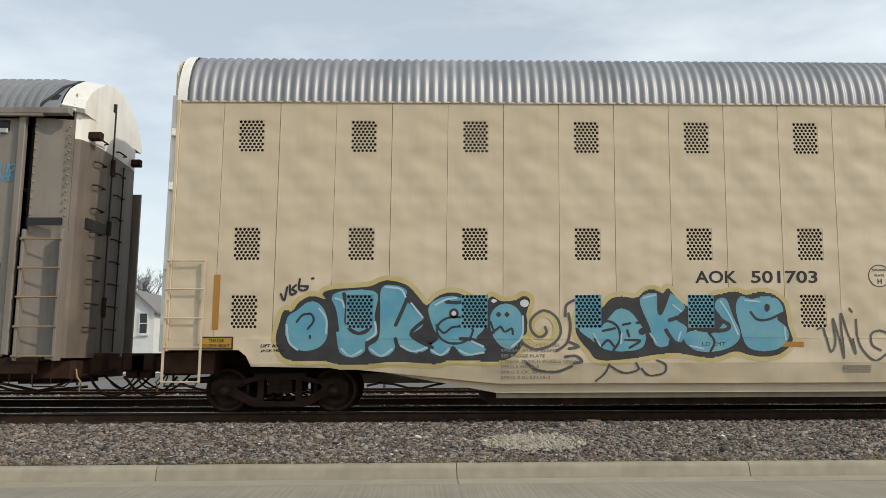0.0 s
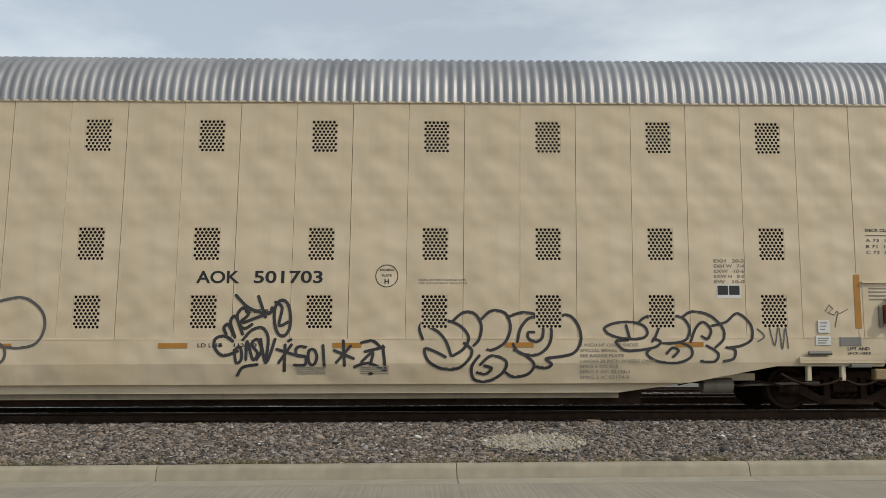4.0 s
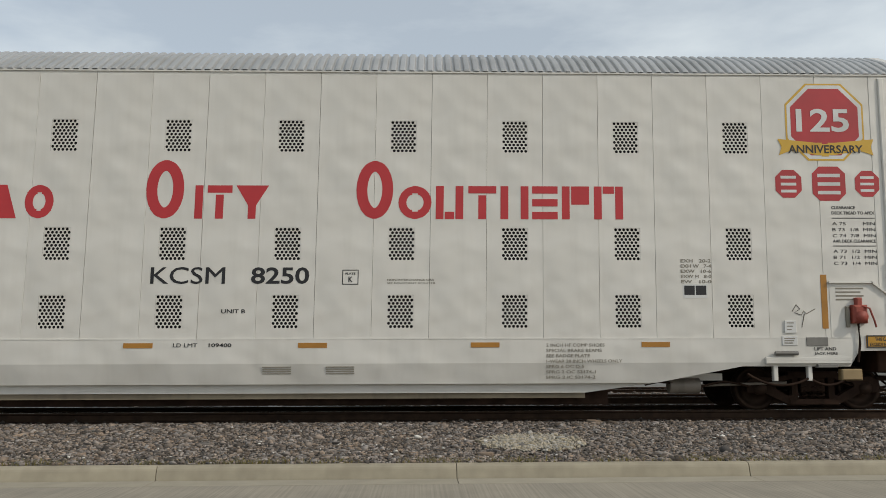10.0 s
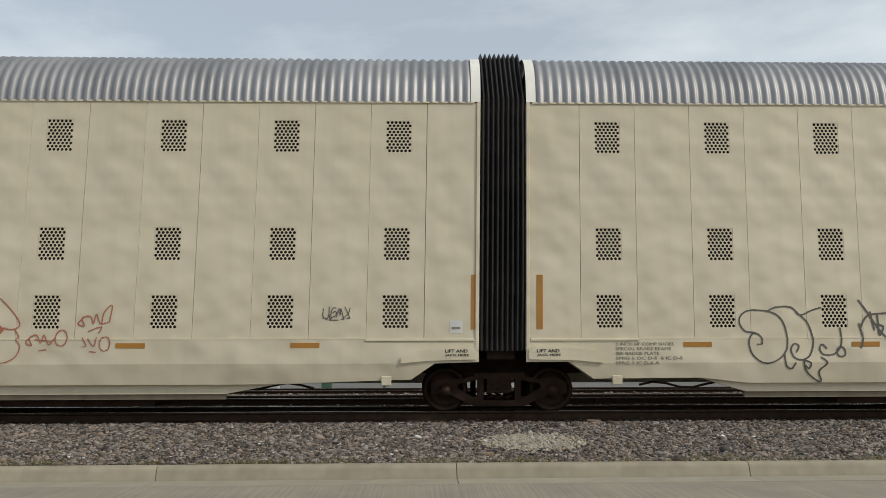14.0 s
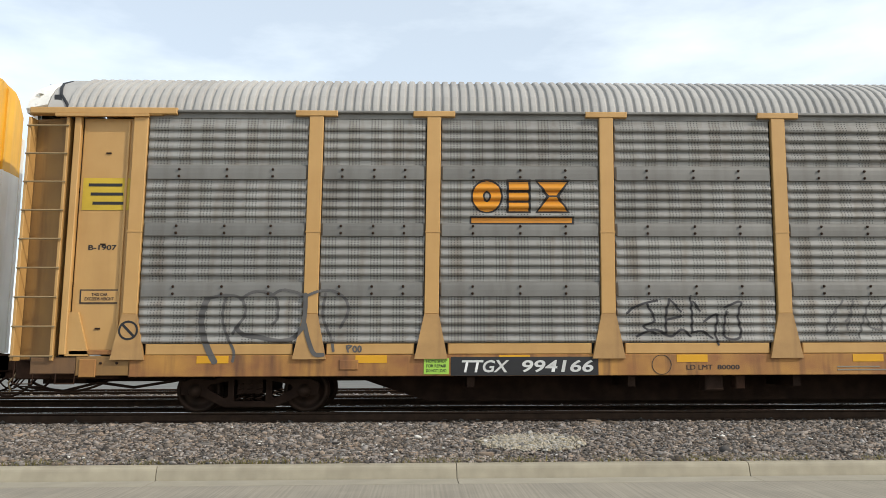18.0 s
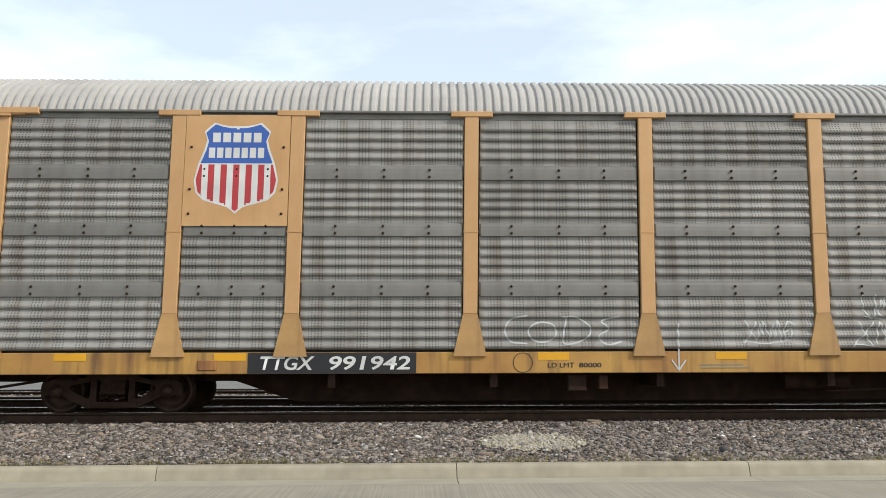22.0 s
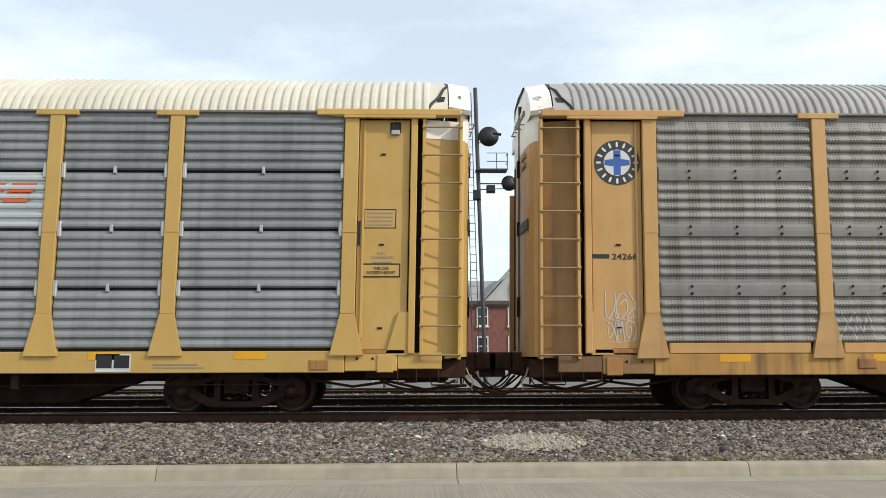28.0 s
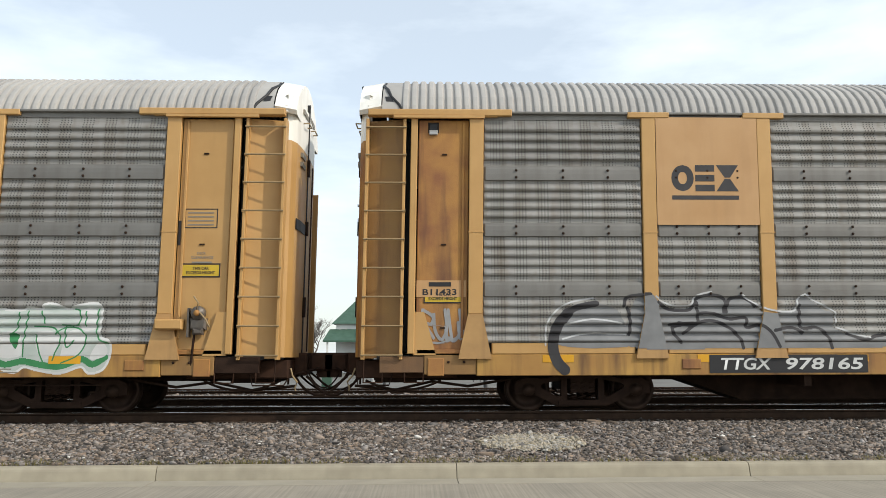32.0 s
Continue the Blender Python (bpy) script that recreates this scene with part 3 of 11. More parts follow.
        if not AXLE_MESH.materials:
            AXLE_MESH.materials.append(DARK)
        w.parent, w.location = car, (x + dx + LEAN * 0.36, 0, 0.362)
        WHEELSETS.append(w)
        for side in (-1, 1):
            o = part("wheel", WHEEL_MESH, STEEL, w, "dark steel wheel with worn rim", (0, side * 0.755, 0), lean=False)
            if side > 0:
                o.rotation_euler[2] = math.pi
        part("bearing_cap", CAP_MESH, STEEL, t, "", (dx, -1.0, 0.362), lean=False)


def sag(a, b, d, n=12):
    """A hanging line from a to b, d deep."""
    a, b = Vector(a), Vector(b)
    return [a.lerp(b, i / n) - Vector((0, 0, 4 * d * (i / n) * (1 - i / n))) for i in range(n + 1)]


def coupler(car, x, q):
    """Coupler, draft gear, air hose and cut lever at an end; q is the way outwards."""
    s = Shape()
    s.box(min(x, x + q * 0.62), max(x, x + q * 0.62), -0.13, 0.13, 0.70, 0.92, 0.02)
    s.box(min(x + q * 0.55, x + q * 0.98), max(x + q * 0.55, x + q * 0.98), -0.2, 0.16, 0.66, 0.98, 0.04)
    s.box(min(x + q * 0.62, x + q * 0.86), max(x + q * 0.62, x + q * 0.86), -0.12, 0.1, 0.55, 0.68)
    part("coupler", s, RUSTDARK, car, "rusty knuckle coupler")
    pts = [(x + q * (0.1 + 0.9 * u), -0.35 - 0.1 * math.sin(3 * u), 0.58 - 0.32 * math.sin(math.pi * min(1, u * 1.05)) ** 0.8) for u in [i / 10 for i in range(11)]]
    part("air_hose", Shape().tube(pts, 0.024, 6), DARK, car, "black rubber air hose")
    pts = [(x + q * (0.05 + 0.95 * u), 0.3 + 0.1 * math.sin(4 * u), 0.62 - 0.30 * math.sin(math.pi * min(1, u * 1.02))) for u in [i / 10 for i in range(11)]]
    part("air_hose", Shape().tube(pts, 0.02, 6), DARK, car)
    part("yoke", Shape().box(min(x - q * 0.1, x + q * 0.3), max(x - q * 0.1, x + q * 0.3), -0.42, 0.42, 0.60, 0.98, 0.03), RUSTDARK, car)
    part("glad_hand", Shape().tube([(x + q * 0.12, -1.0, 0.72), (x + q * 0.16, -1.05, 0.6), (x + q * 0.24, -1.06, 0.5), (x + q * 0.22, -1.05, 0.44), (x + q * 0.2, -1.05, 0.40), (x + q * 0.22, -1.045, 0.36)], 0.016, 5), RUNG, car, "pale dangling hose fitting")
    part("safety_chain", Shape().tube(sag((x + q * 0.3, -0.25, 0.66), (x + q * 0.85, -0.25, 0.62), 0.26), 0.014, 5), DARK, car)
    part("pipe_bracket", Shape().rod((x + q * 0.05, -0.75, 0.45), (x + q * 0.05, -0.75, 0.85), 0.02, 5), DARK, car)
    part("brake_rigging", Shape().box(min(x - q * 0.9, x - q * 0.2), max(x - q * 0.9, x - q * 0.2), -0.8, 0.8, 0.48, 0.56), DARK, car)
    part("brake_hose", Shape().tube(sag((x - q * 1.3, -0.95, 0.52), (x - q * 0.05, -0.9, 0.52), 0.16), 0.022, 6), DARK, car)
    pts = [(x - q * 0.5, -1.2, 0.62), (x - q * 0.45, -1.25, 0.45), (x + q * 0.05, -1.25, 0.45), (x + q * 0.1, -0.9, 0.6), (x + q * 0.5, -0.3, 0.72)]
    part("cut_lever", Shape().tube(pts, 0.014, 5), DARK, car)


# ---- covered articulated car carriers ----
UNIT = 21.0
JOINT = 21.76
LENGTH = 42.78
PITCH = 0.921


def vent_mesh():
    """A punched ventilation plate, 0.43 by 0.53 m, with open round holes."""
    s = Shape()
    w, h, cols, rows = 0.43, 0.53, 6, 10
    cw, ch, r = w / (cols + 0.5), h / rows, 0.0258
    for j in range(rows):
        off = 0 if j % 2 else cw / 2
        z0 = -h / 2 + j * ch
        edge = -w / 2
        # side slips that fill the half cell
        if off:
            s.add([(edge, 0, z0), (edge + off, 0, z0), (edge + off, 0, z0 + ch), (edge, 0, z0 + ch)], [(0, 1, 2, 3)])
        else:
            s.add([(w / 2 - cw / 2, 0, z0), (w / 2, 0, z0), (w / 2, 0, z0 + ch), (w / 2 - cw / 2, 0, z0 + ch)], [(0, 1, 2, 3)])
        for i in range(cols):
            x0 = edge + off + i * cw
            cx, cz = x0 + cw / 2, z0 + ch / 2
            out = [(x0 + cw, z0 + ch / 2), (x0 + cw, z0 + ch), (cx, z0 + ch), (x0, z0 + ch), (x0, z0 + ch / 2), (x0, z0), (cx, z0), (x0 + cw, z0)]
            inn = [(cx + r * math.cos(a * math.pi / 4), cz + r * math.sin(a * math.pi / 4)) for a in range(8)]
            vs = [(x, 0, z) for x, z in out] + [(x, 0, z) for x, z in inn] + [(x, 0.012, z) for x, z in inn]
            fs = []
            for a in range(8):
                b = (a + 1) % 8
                fs += [(b, a, 8 + a, 8 + b), (8 + b, 8 + a, 16 + a, 16 + b)]
            s.add(vs, fs)
    return s.mesh("vent", LEAN)


VENT = vent_mesh()
VENT_Z = (1.625, 2.72, 4.51)


def panel_mesh(z0, z1, vents, gap=0.002):
    """One side sheet between two seams, with openings for the vents."""
    s = Shape()
    a, b, t = gap, PITCH - gap, 0.03
    if not vents:
        s.box(a, b, 0, t, z0, z1, 0.004)
    else:
        xs = [a, PITCH / 2 - 0.215, PITCH / 2 + 0.215, b]
        zs = [z0] + [v for c in VENT_Z for v in (c - 0.265, c + 0.265)] + [z1]
        k = len(zs)
        vs = [(x, 0, z) for x in xs for z in zs] + [(x, t, z) for x in (a, b) for z in (z0, z1)]
        fs = [(i * k + j, (i + 1) * k + j, (i + 1) * k + j + 1, i * k + j + 1) for i in range(3) for j in range(k - 1) if i != 1 or j % 2 == 0]
        n = 4 * k
        fs += [(0, k - 1, n + 1, n), (3 * k, n + 2, n + 3, 4 * k - 1), (0, n, n + 2, 3 * k), (k - 1, 4 * k - 1, n + 3, n + 1)]
        s.add(vs, fs)
    return s.mesh("side_sheet", LEAN)


def hull(eave, kind):
    """Roof section of a carrier as (y, z), from the near eave over the top to the far one."""
    if kind == "round":
        near = [(-1.52 + 0.9 * (1 - math.cos(a)), eave + 1.0 * math.sin(a)) for a in [i * math.pi / 2 / 8 for i in range(9)]] + [(-0.3, eave + 1.04)]
    else:
        near = [(-1.52, eave), (-1.5, eave + 0.03), (-1.0, eave + 0.39), (-0.5, eave + 0.66)]
    return near + [(-y, z) for y, z in near[::-1]]


def roof_sheet(prof, length, pitch, depth, sharp=False):
    s = Shape()
    n = int(round(length / pitch))
    xs, sh = [], []
    for i in range(n):
        for u, d in (((0.0, 0), (0.2, 0), (0.3, 0.85), (0.42, 1), (0.76, 1), (0.88, 0.85), (0.985, 0)) if sharp else ((0.0, 0), (0.16, 0), (0.3, 0.7), (0.45, 1), (0.6, 1), (0.75, 0.7), (0.9, 0))):
            xs.append((i + u) * length / n)
            sh.append(d * depth)
    xs.append(length)
    sh.append(0)
    k = len(prof)
    vs = []
    for x, d in zip(xs, sh):
        for j, (y, z) in enumerate(prof):
            py, pz = prof[max(j - 1, 0)]
            qy, qz = prof[min(j + 1, k - 1)]
            t = Vector((qy - py, qz - pz)).normalized()
            vs.append((x, y - t[1] * d, z + t[0] * d))
    fs = [(i * k + j, (i + 1) * k + j, (i + 1) * k + j + 1, i * k + j + 1) for i in range(len(xs) - 1) for j in range(k - 1)]
    s.add(vs, fs, not sharp)
    return s


def end_wall(s, prof, x, z0, zc, upper):
    """The part of an end wall above (upper) or below height zc, 6 cm thick."""
    sec = [(y, z) for y, z in prof]
    if upper:
        poly = [(1.5, zc), (-1.5, zc)] + sec if zc < sec[0][1] else sec
    else:
        poly = [(-1.5, z0), (-1.5, zc), (1.5, zc), (1.5, z0)]
    k = len(poly)
    vs = [(x - 0.03, y, z) for y, z in poly] + [(x + 0.03, y, z) for y, z in poly]
    s.add(vs, [tuple(range(k)), tuple(range(2 * k - 1, k - 1, -1))] + [(i, k + i, k + (i + 1) % k, (i + 1) % k) for i in range(k)])


def prof_height(prof, y):
    """Height of the roof section at y."""
    for (ya, za), (yb, zb) in zip(prof, prof[1:]):
        if ya <= y <= yb:
            return za + (zb - za) * (y - ya) / max(yb - ya, 1e-6)
    return prof[0][1]


def end_doors(prof, e, q, z0, z1, k=1.0, high=None):
    """Folding end doors that bulge out of the end, from z0 up to z1, the roof, or (high) a level head past the near slope."""
    plan = [(0.02, -1.43), (0.17, -1.36), (0.22, -1.1), (0.25, -0.9), (0.20, -0.62), (0.25, -0.4), (0.20, 0.0), (0.25, 0.4), (0.20, 0.62), (0.25, 0.9), (0.22, 1.1), (0.17, 1.36), (0.02, 1.43)]
    plan = [(x * k, y) for x, y in plan]
    vs, fs, k = [], [], len(plan)
    for dx in (0.0, -0.04):
        for top in (0, 1):
            for x, y in plan:
                zt = min(z1, prof_height(prof, y) - 0.02 if high is None or y < -0.5 else high)
                vs.append((e + q * (x + dx), y * (1 + dx * 0.5), zt if top else z0))
    for i in range(k - 1):
        f = [(i, i + 1, k + i + 1, k + i), (2 * k + i + 1, 2 * k + i, 3 * k + i, 3 * k + i + 1), (k + i, k + i + 1, 3 * k + i + 1, 3 * k + i), (i + 1, i, 2 * k + i, 2 * k + i + 1)]
        fs += [g if q > 0 else g[::-1] for g in f]
    return Shape().add(vs, fs)


def carrier(x0, name_label, paint, roof, eave, kind, end_cols, group=""):
    car = thing("car_carrier", name_label, "railcar", "cars of the train", (x0, TRACK_Y, RAIL_Z))
    CARS.append((car, x0))
    gap = 0.003 if paint == CREAM else 0.0022
    plain, vented = panel_mesh(1.19, eave, False, gap), panel_mesh(1.19, eave, True, gap)
    prof = hull(eave, kind)
    sheet = roof_sheet(prof, 1.842, 0.1535, 0.032 if kind == "round" else 0.042, kind != "round").mesh("roof_sheet", LEAN)
    for u, (a, b) in enumerate(((0.0, UNIT), (JOINT, LENGTH))):
        # side sheets
        first = 0.775 if u == 0 else 0.43 + JOINT + 0.46
        cols = 11 if u == 0 else 10
        x = a + (first - a) % PITCH
        lo = a
        edge = Shape().box(a + 0.06, x - 0.004, SIDE, SIDE + 0.03, 1.19, eave, 0.006)
        part("side_sheet", edge, paint, car)
        k = 0
        start = x if u == 0 else x + PITCH * round((first - x) / PITCH)
        nv = 0
        while x + PITCH < b - 0.06:
            i = round((x - start) / PITCH)
            has = i >= 0 and i % 2 == 0 and nv < cols
            part("side_sheet", vented if has else plain, paint, car, "", (x, SIDE, 0))
            if has:
                nv += 1
                for z in VENT_Z:
                    part("vent", VENT, paint, car, "", (x + PITCH / 2, SIDE + 0.004, z))
            x += PITCH
        part("side_sheet", Shape().box(x + 0.004, b - 0.06, SIDE, SIDE + 0.03, 1.19, eave, 0.006), paint, car)
        # corner posts, far wall, floor, near-black lining that paints the interior's darkness
        for e in (a, b):
            o = 1 if e == a else -1
            part("corner_post", Shape().box(min(e, e + o * 0.06), max(e, e + o * 0.06), SIDE - 0.025, SIDE + 0.09, 1.0, eave + 0.02, 0.008), paint, car)
        part("lining", Shape().box(a + 0.08, b - 0.08, SIDE + 0.16, SIDE + 0.18, 1.12, eave - 0.02), INSIDE, car, "near-black sheet standing in for the dark interior")
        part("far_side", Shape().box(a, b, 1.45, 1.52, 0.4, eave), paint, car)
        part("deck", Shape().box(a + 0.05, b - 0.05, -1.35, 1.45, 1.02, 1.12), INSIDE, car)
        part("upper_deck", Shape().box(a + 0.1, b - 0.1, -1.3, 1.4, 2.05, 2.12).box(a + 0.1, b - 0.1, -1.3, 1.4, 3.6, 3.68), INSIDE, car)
        # lower side, shaped over the trucks
        if u == 0:
            low = [(0, 1.02), (1.18, 1.02), (1.3, 0.92), (1.38, 0.76), (2.8, 0.73), (3.5, 0.66), (5.3, 0.33), (16.97, 0.33), (17.8, 0.48), (19.7, 0.54), (19.92, 0.54), (20.3, 0.80), (21.0, 0.82)]
        else:
            low = [(21.76, 0.82), (22.45, 0.82), (22.85, 0.55), (24.6, 0.56), (25.35, 0.34), (37.17, 0.33), (38.3, 0.48), (39.7, 0.74), (41.45, 0.73), (41.6, 0.98), (42.78, 1.0)]
        sill = Shape()

        def bend(z):
            return SIDE - 0.012 + (0.10 * (0.80 - z) / 0.47 if z < 0.80 else 0.0)
        stations = []
        for (p, zp), (q, zq) in zip(low, low[1:]):
            n = max(1, int((q - p) / 1.5))
            stations += [(p + (q - p) * i / n, zp + (zq - zp) * i / n) for i in range(n)]
        stations.append(low[-1])
        vs = []
        for x, z in stations:
            c, d = max(z, 0.80), max(z, 0.475)
            vs += [(x, bend(1.19), 1.186), (x, bend(c), c), (x, bend(d), d), (x, bend(d) + 0.09, d - 0.002), (x, bend(d) + 0.09, z - 0.004), (x, bend(d) + 0.17, z - 0.004)]
        sill.add(vs, [(6 * i + j, 6 * i + j + 1, 6 * i + 7 + j, 6 * i + 6 + j) for i in range(len(stations) - 1) for j in range(5)])
        sl = part("side_sill", sill, paint, car)
        lip = Shape().box(5.3 if u == 0 else 25.35, 16.97 if u == 0 else 37.17, SIDE + 0.2, SIDE + 0.28, 0.24, 0.335)
        part("bottom_rail", lip, RAILDIRTSHADE, car, "grime-brown bottom rail, darkened for the shade under the sill")
        part("seam_strip", Shape().box(a + 0.08, b - 0.08, SIDE - 0.016, SIDE, 1.18, 1.198), paint, car)
        part("belly", Shape().box(a + 5.2, b - 5.2, -1.15, 1.3, 0.13, 1.0).box(a + 0.3, b - 0.3, -0.3, 0.3, 0.62, 1.0), DARK, car)
        # roof
        n = int((b - a - 0.3) / 1.842)
        rest = (b - a - 0.3 - n * 1.842)
        for i in range(n):
            part("roof_sheet", sheet, roof, car, "", (a + 0.15 + i * 1.842, 0, 0))
        part("roof_sheet", roof_sheet(prof, rest, 0.1535, 0.032 if kind == "round" else 0.042, kind != "round"), roof, car, "", (a + 0.15 + n * 1.842, 0, 0))
        rim = [(y * 1.012, z + 0.035 + (0.0 if abs(y) < 1.45 else -0.02)) for y, z in prof]
        for e, o in ((a, 1), (b, -1)):
            cap = Shape().along(rim, sorted((e, e + o * 0.16)), True)
            part("roof_end_cap", cap, ENDWHITE if kind == "round" else paint, car, "white painted roof end band")
        part("eave_angle", Shape().box(a + 0.1, b - 0.1, SIDE - 0.02, SIDE + 0.02, eave - 0.012, eave + 0.016), paint, car)
        # drip tube under the sloping sill
        for e, o in (((a + 3.2, 1), (b - 4.4, 1)) if u == 0 else ((a + 1.9, 1), (b - 4.6, 1))):
            pts = [(e + 0.22 * i, -1.2, 0.44 + 0.05 * math.sin(i * 1.3)) for i in range(9)]
            part("brake_pipe", Shape().tube(pts, 0.02, 5), DARK, car)
    # ends
    for e, q, top in ((0.0, -1, end_cols[0]), (LENGTH, 1, end_cols[1])):
        deep = 0.5 if kind == "round" else 1.15
        # door colours carry shade: darker white on the left end, tan on round cars
        low_mat = (ENDWHITE if paint == IVORY and q > 0 else TAN) if kind == "round" else (ENDWHITE if q > 0 else ENDDIRTSHADE)
        s = Shape()
        end_wall(s, prof, e - q * 0.05, 1.0, 3.9, True)
        part("end_wall", s, top, car, "painted end wall above the doors")
        band = 4.42 if kind == "round" else 4.7
        high = 6.25 if kind == "flat" else None
        for z0, z1, m, nm, lb in ((1.0, band, low_mat, "end_door", "weathered folding end door"), (band, 9.0, top, "end_door_top", "painted upper band of the end door")):
            part(nm, end_doors(prof, e, q, z0, z1, deep, high), m, car, lb)
        for y, w in ((-0.62, 0.05), (0.0, 0.02), (0.24, 0.03), (0.46, 0.05), (0.95, 0.04)) if high else ((-1.05, 0.03), (-0.2, 0.03), (0.62, 0.03)):
            for z0, z1, m in ((1.02, band, low_mat), (band, (high or prof_height(prof, y)) - 0.1, top)):
                part("door_fold", Shape().box(min(e + q * 0.1 * deep, e + q * 0.29 * deep), max(e + q * 0.1 * deep, e + q * 0.29 * deep), y - w, y + w, z0, z1), m, car)
        part("door_jamb", Shape().box(min(e, e + q * 0.1), max(e, e + q * 0.1), -1.47, -1.36, 1.0, eave + 0.12, 0.012), ENDWHITE, car, "white end door jamb")
        part("door_jamb", Shape().box(min(e, e + q * 0.1), max(e, e + q * 0.1), 1.36, 1.47, 1.0, eave + 0.12), ENDWHITE, car)
        for z in (1.82, 2.47, 3.82, 4.96) if high else (1.4, 2.3, 3.6, 4.5):
            part("hinge", Shape().box(min(e, e + q * (0.2 if high else 0.07)), max(e, e + q * (0.2 if high else 0.07)), -1.56, -1.44 if not high else -1.27, z, z + 0.12, 0.01), SEAL if high else ENDWHITE, car)
        if high:
            def out(u, v, *yz, r=0.0):
                return Shape().box(min(e + q * u, e + q * v), max(e + q * u, e + q * v), *yz, r)
            for z0, z1, y in ((4.1, 6.0, -0.60), (1.15, 2.95, -0.62)):
                part("door_seal", out(0.2, 0.357, y - 0.058, y + 0.058, z0, z1, r=0.01), SEAL, car, "grey weather strip on the door edge")
            for z0, z1, y in ((3.1, 3.95, 0.08), (1.3, 3.0, 0.12), (1.3, 4.4, 0.66)):
                part("lock_rod", Shape().rod((e + q * 0.365, y, z0), (e + q * 0.365, y, z1), 0.011, 6), FAINT, car, "dark lock rod")
            for y in (-0.25, 0.35, 0.75):
                part("lock_handle", out(0.28, 0.4, y - 0.07, y + 0.07, 1.44, 1.49, r=0.015).box(min(e + q * 0.28, e + q * 0.38), max(e + q * 0.28, e + q * 0.38), y - 0.028, y + 0.028, 1.34, 1.56, 0.012), RUSTDARK, car, "dark lock handle")
            for y, z, n in ((-0.32, 5.2, 4), (1.18, 5.0, 3), (-0.35, 2.35, 4)):
                for i in range(n):
                    part("stencil_bar", out(0.2, 0.292, y - 0.13, y + 0.13 - 0.05 * (i % 2), z - 0.1 * i, z - 0.1 * i + 0.05), FAINT, car)
            for z in (5.45, 4.75, 4.02, 3.2, 2.45, 1.75):
                for y in (-1.2,) if z < 5 else (-1.2, -0.95):
                    part("bolt_head", out(0.2, 0.27, y - 0.022, y + 0.022, z, z + 0.044, r=0.008), FAINT, car)
            for z in (1.85, 2.6, 3.75, 4.7):
                part("hinge", out(0, 0.24, 1.38, 1.56, z, z + 0.13, r=0.01), SEAL, car)
            if q > 0:
                part("head_bracket", out(0.1, 0.34, 0.25, 0.62, 6.22, 6.33, r=0.02), DARK, car, "dark bracket on the door head")
        # side ladder
        lx = e - q * 0.3
        s = Shape()
        for x in (lx - 0.29, lx + 0.29):
            s.box(x - 0.018, x + 0.018, SIDE - 0.07, SIDE - 0.045, 0.5, 2.46)
        lad = part("ladder", s, paint, car)
        for z in (0.52, 1.06, 1.52, 1.98, 2.44):
            part("rung", Shape().rod((lx - 0.3, SIDE - 0.075, z), (lx + 0.3, SIDE - 0.075, z), 0.014, 6), paint, lad)
        for x in (lx - 0.27, lx + 0.27):
            for z in (1.12, 1.8):
                part("ladder_bracket", Shape().box(x - 0.03, x + 0.03, SIDE - 0.06, SIDE, z, z + 0.09), paint, lad)
        coupler(car, e, q)
        part("end_beam", Shape().box(min(e - q * 0.75, e + q * 0.06), max(e - q * 0.75, e + q * 0.06), -1.3, 1.3, 0.64, 1.0, 0.02), RUSTDARK, car, "rusty end beam")
    # folding gangway cover between the units
    s = Shape()
    n = 9
    top = max(z for y, z in prof) + 0.08
    sect = [(-1.42, 1.0)] + [(-1.46, z) for z in (2, 3, 4, eave - 0.25)] + [(-1.49, eave + 0.02), (-0.7, top - 0.06), (-0.4, top), (0.4, top), (0.7, top - 0.06), (1.49, eave + 0.02), (1.44, 1.0)]
    k, w, st = len(sect), 0.74 / n, []
    for i in range(n):
        st += [(UNIT + 0.01 + w * (i + u), d) for u, d in ((0.0, 0.0), (0.4, 0.1), (0.56, 0.1))]
    vs = []
    for x, d in st + [(UNIT + 0.75, 0.0)]:
        for y, z in sect:
            c = Vector((y, z - 3.0))
            f = (c.length + d) / max(c.length, 0.01)
            vs.append((x, c[0] * f, 3.0 + c[1] * f if z > 1.05 else z))
    s.add(vs, [(r * k + j, (r + 1) * k + j, (r + 1) * k + j + 1, r * k + j + 1) for r in range(len(st)) for j in range(k - 1)])
    part("gangway_bellows", s, BLACK, car, "black pleated rubber gangway cover")
    part("joint_casting", Shape().box(20.6, 22.1, -0.5, 0.5, 0.55, 1.0).box(21.15, 21.6, -1.3, -0.4, 0.86, 1.0), DARK, car)
    for x in (1.76, 21.38, 41.07):
        truck(car, x)
    # reflective strips
    for x in (0.74, 20.87, 21.93, 41.02):
        part("reflector", Shape().box(x, x + 0.1, SIDE - 0.006, SIDE, 1.34, 2.22), ORANGE, car, "orange reflective strip")
    for x in (3.95, 7.0, 9.8, 12.55, 15.25, 18.0, 24.3, 27.05, 29.8, 32.55, 35.3, 38.05):
        part("reflector", Shape().box(x, x + 0.46, SIDE - 0.018, SIDE - 0.012, 1.05, 1.13), ORANGE, car, "orange reflective strip")
    for x in (0.57, 41.72):
        p = part("warning_plate", Shape().box(x, x + 0.52, SIDE - 0.03, SIDE - 0.012, 1.03, 1.23), PLATEO, car, "orange height warning plate")
        s = Shape()
        ring(s, [(x, 1.03), (x + 0.52, 1.03), (x + 0.52, 1.23), (x, 1.23)], [(x + 0.02, 1.05), (x + 0.5, 1.05), (x + 0.5, 1.21), (x + 0.02, 1.21)], SIDE - 0.034, SIDE - 0.029)
        part("plate_border", s, INK, p)
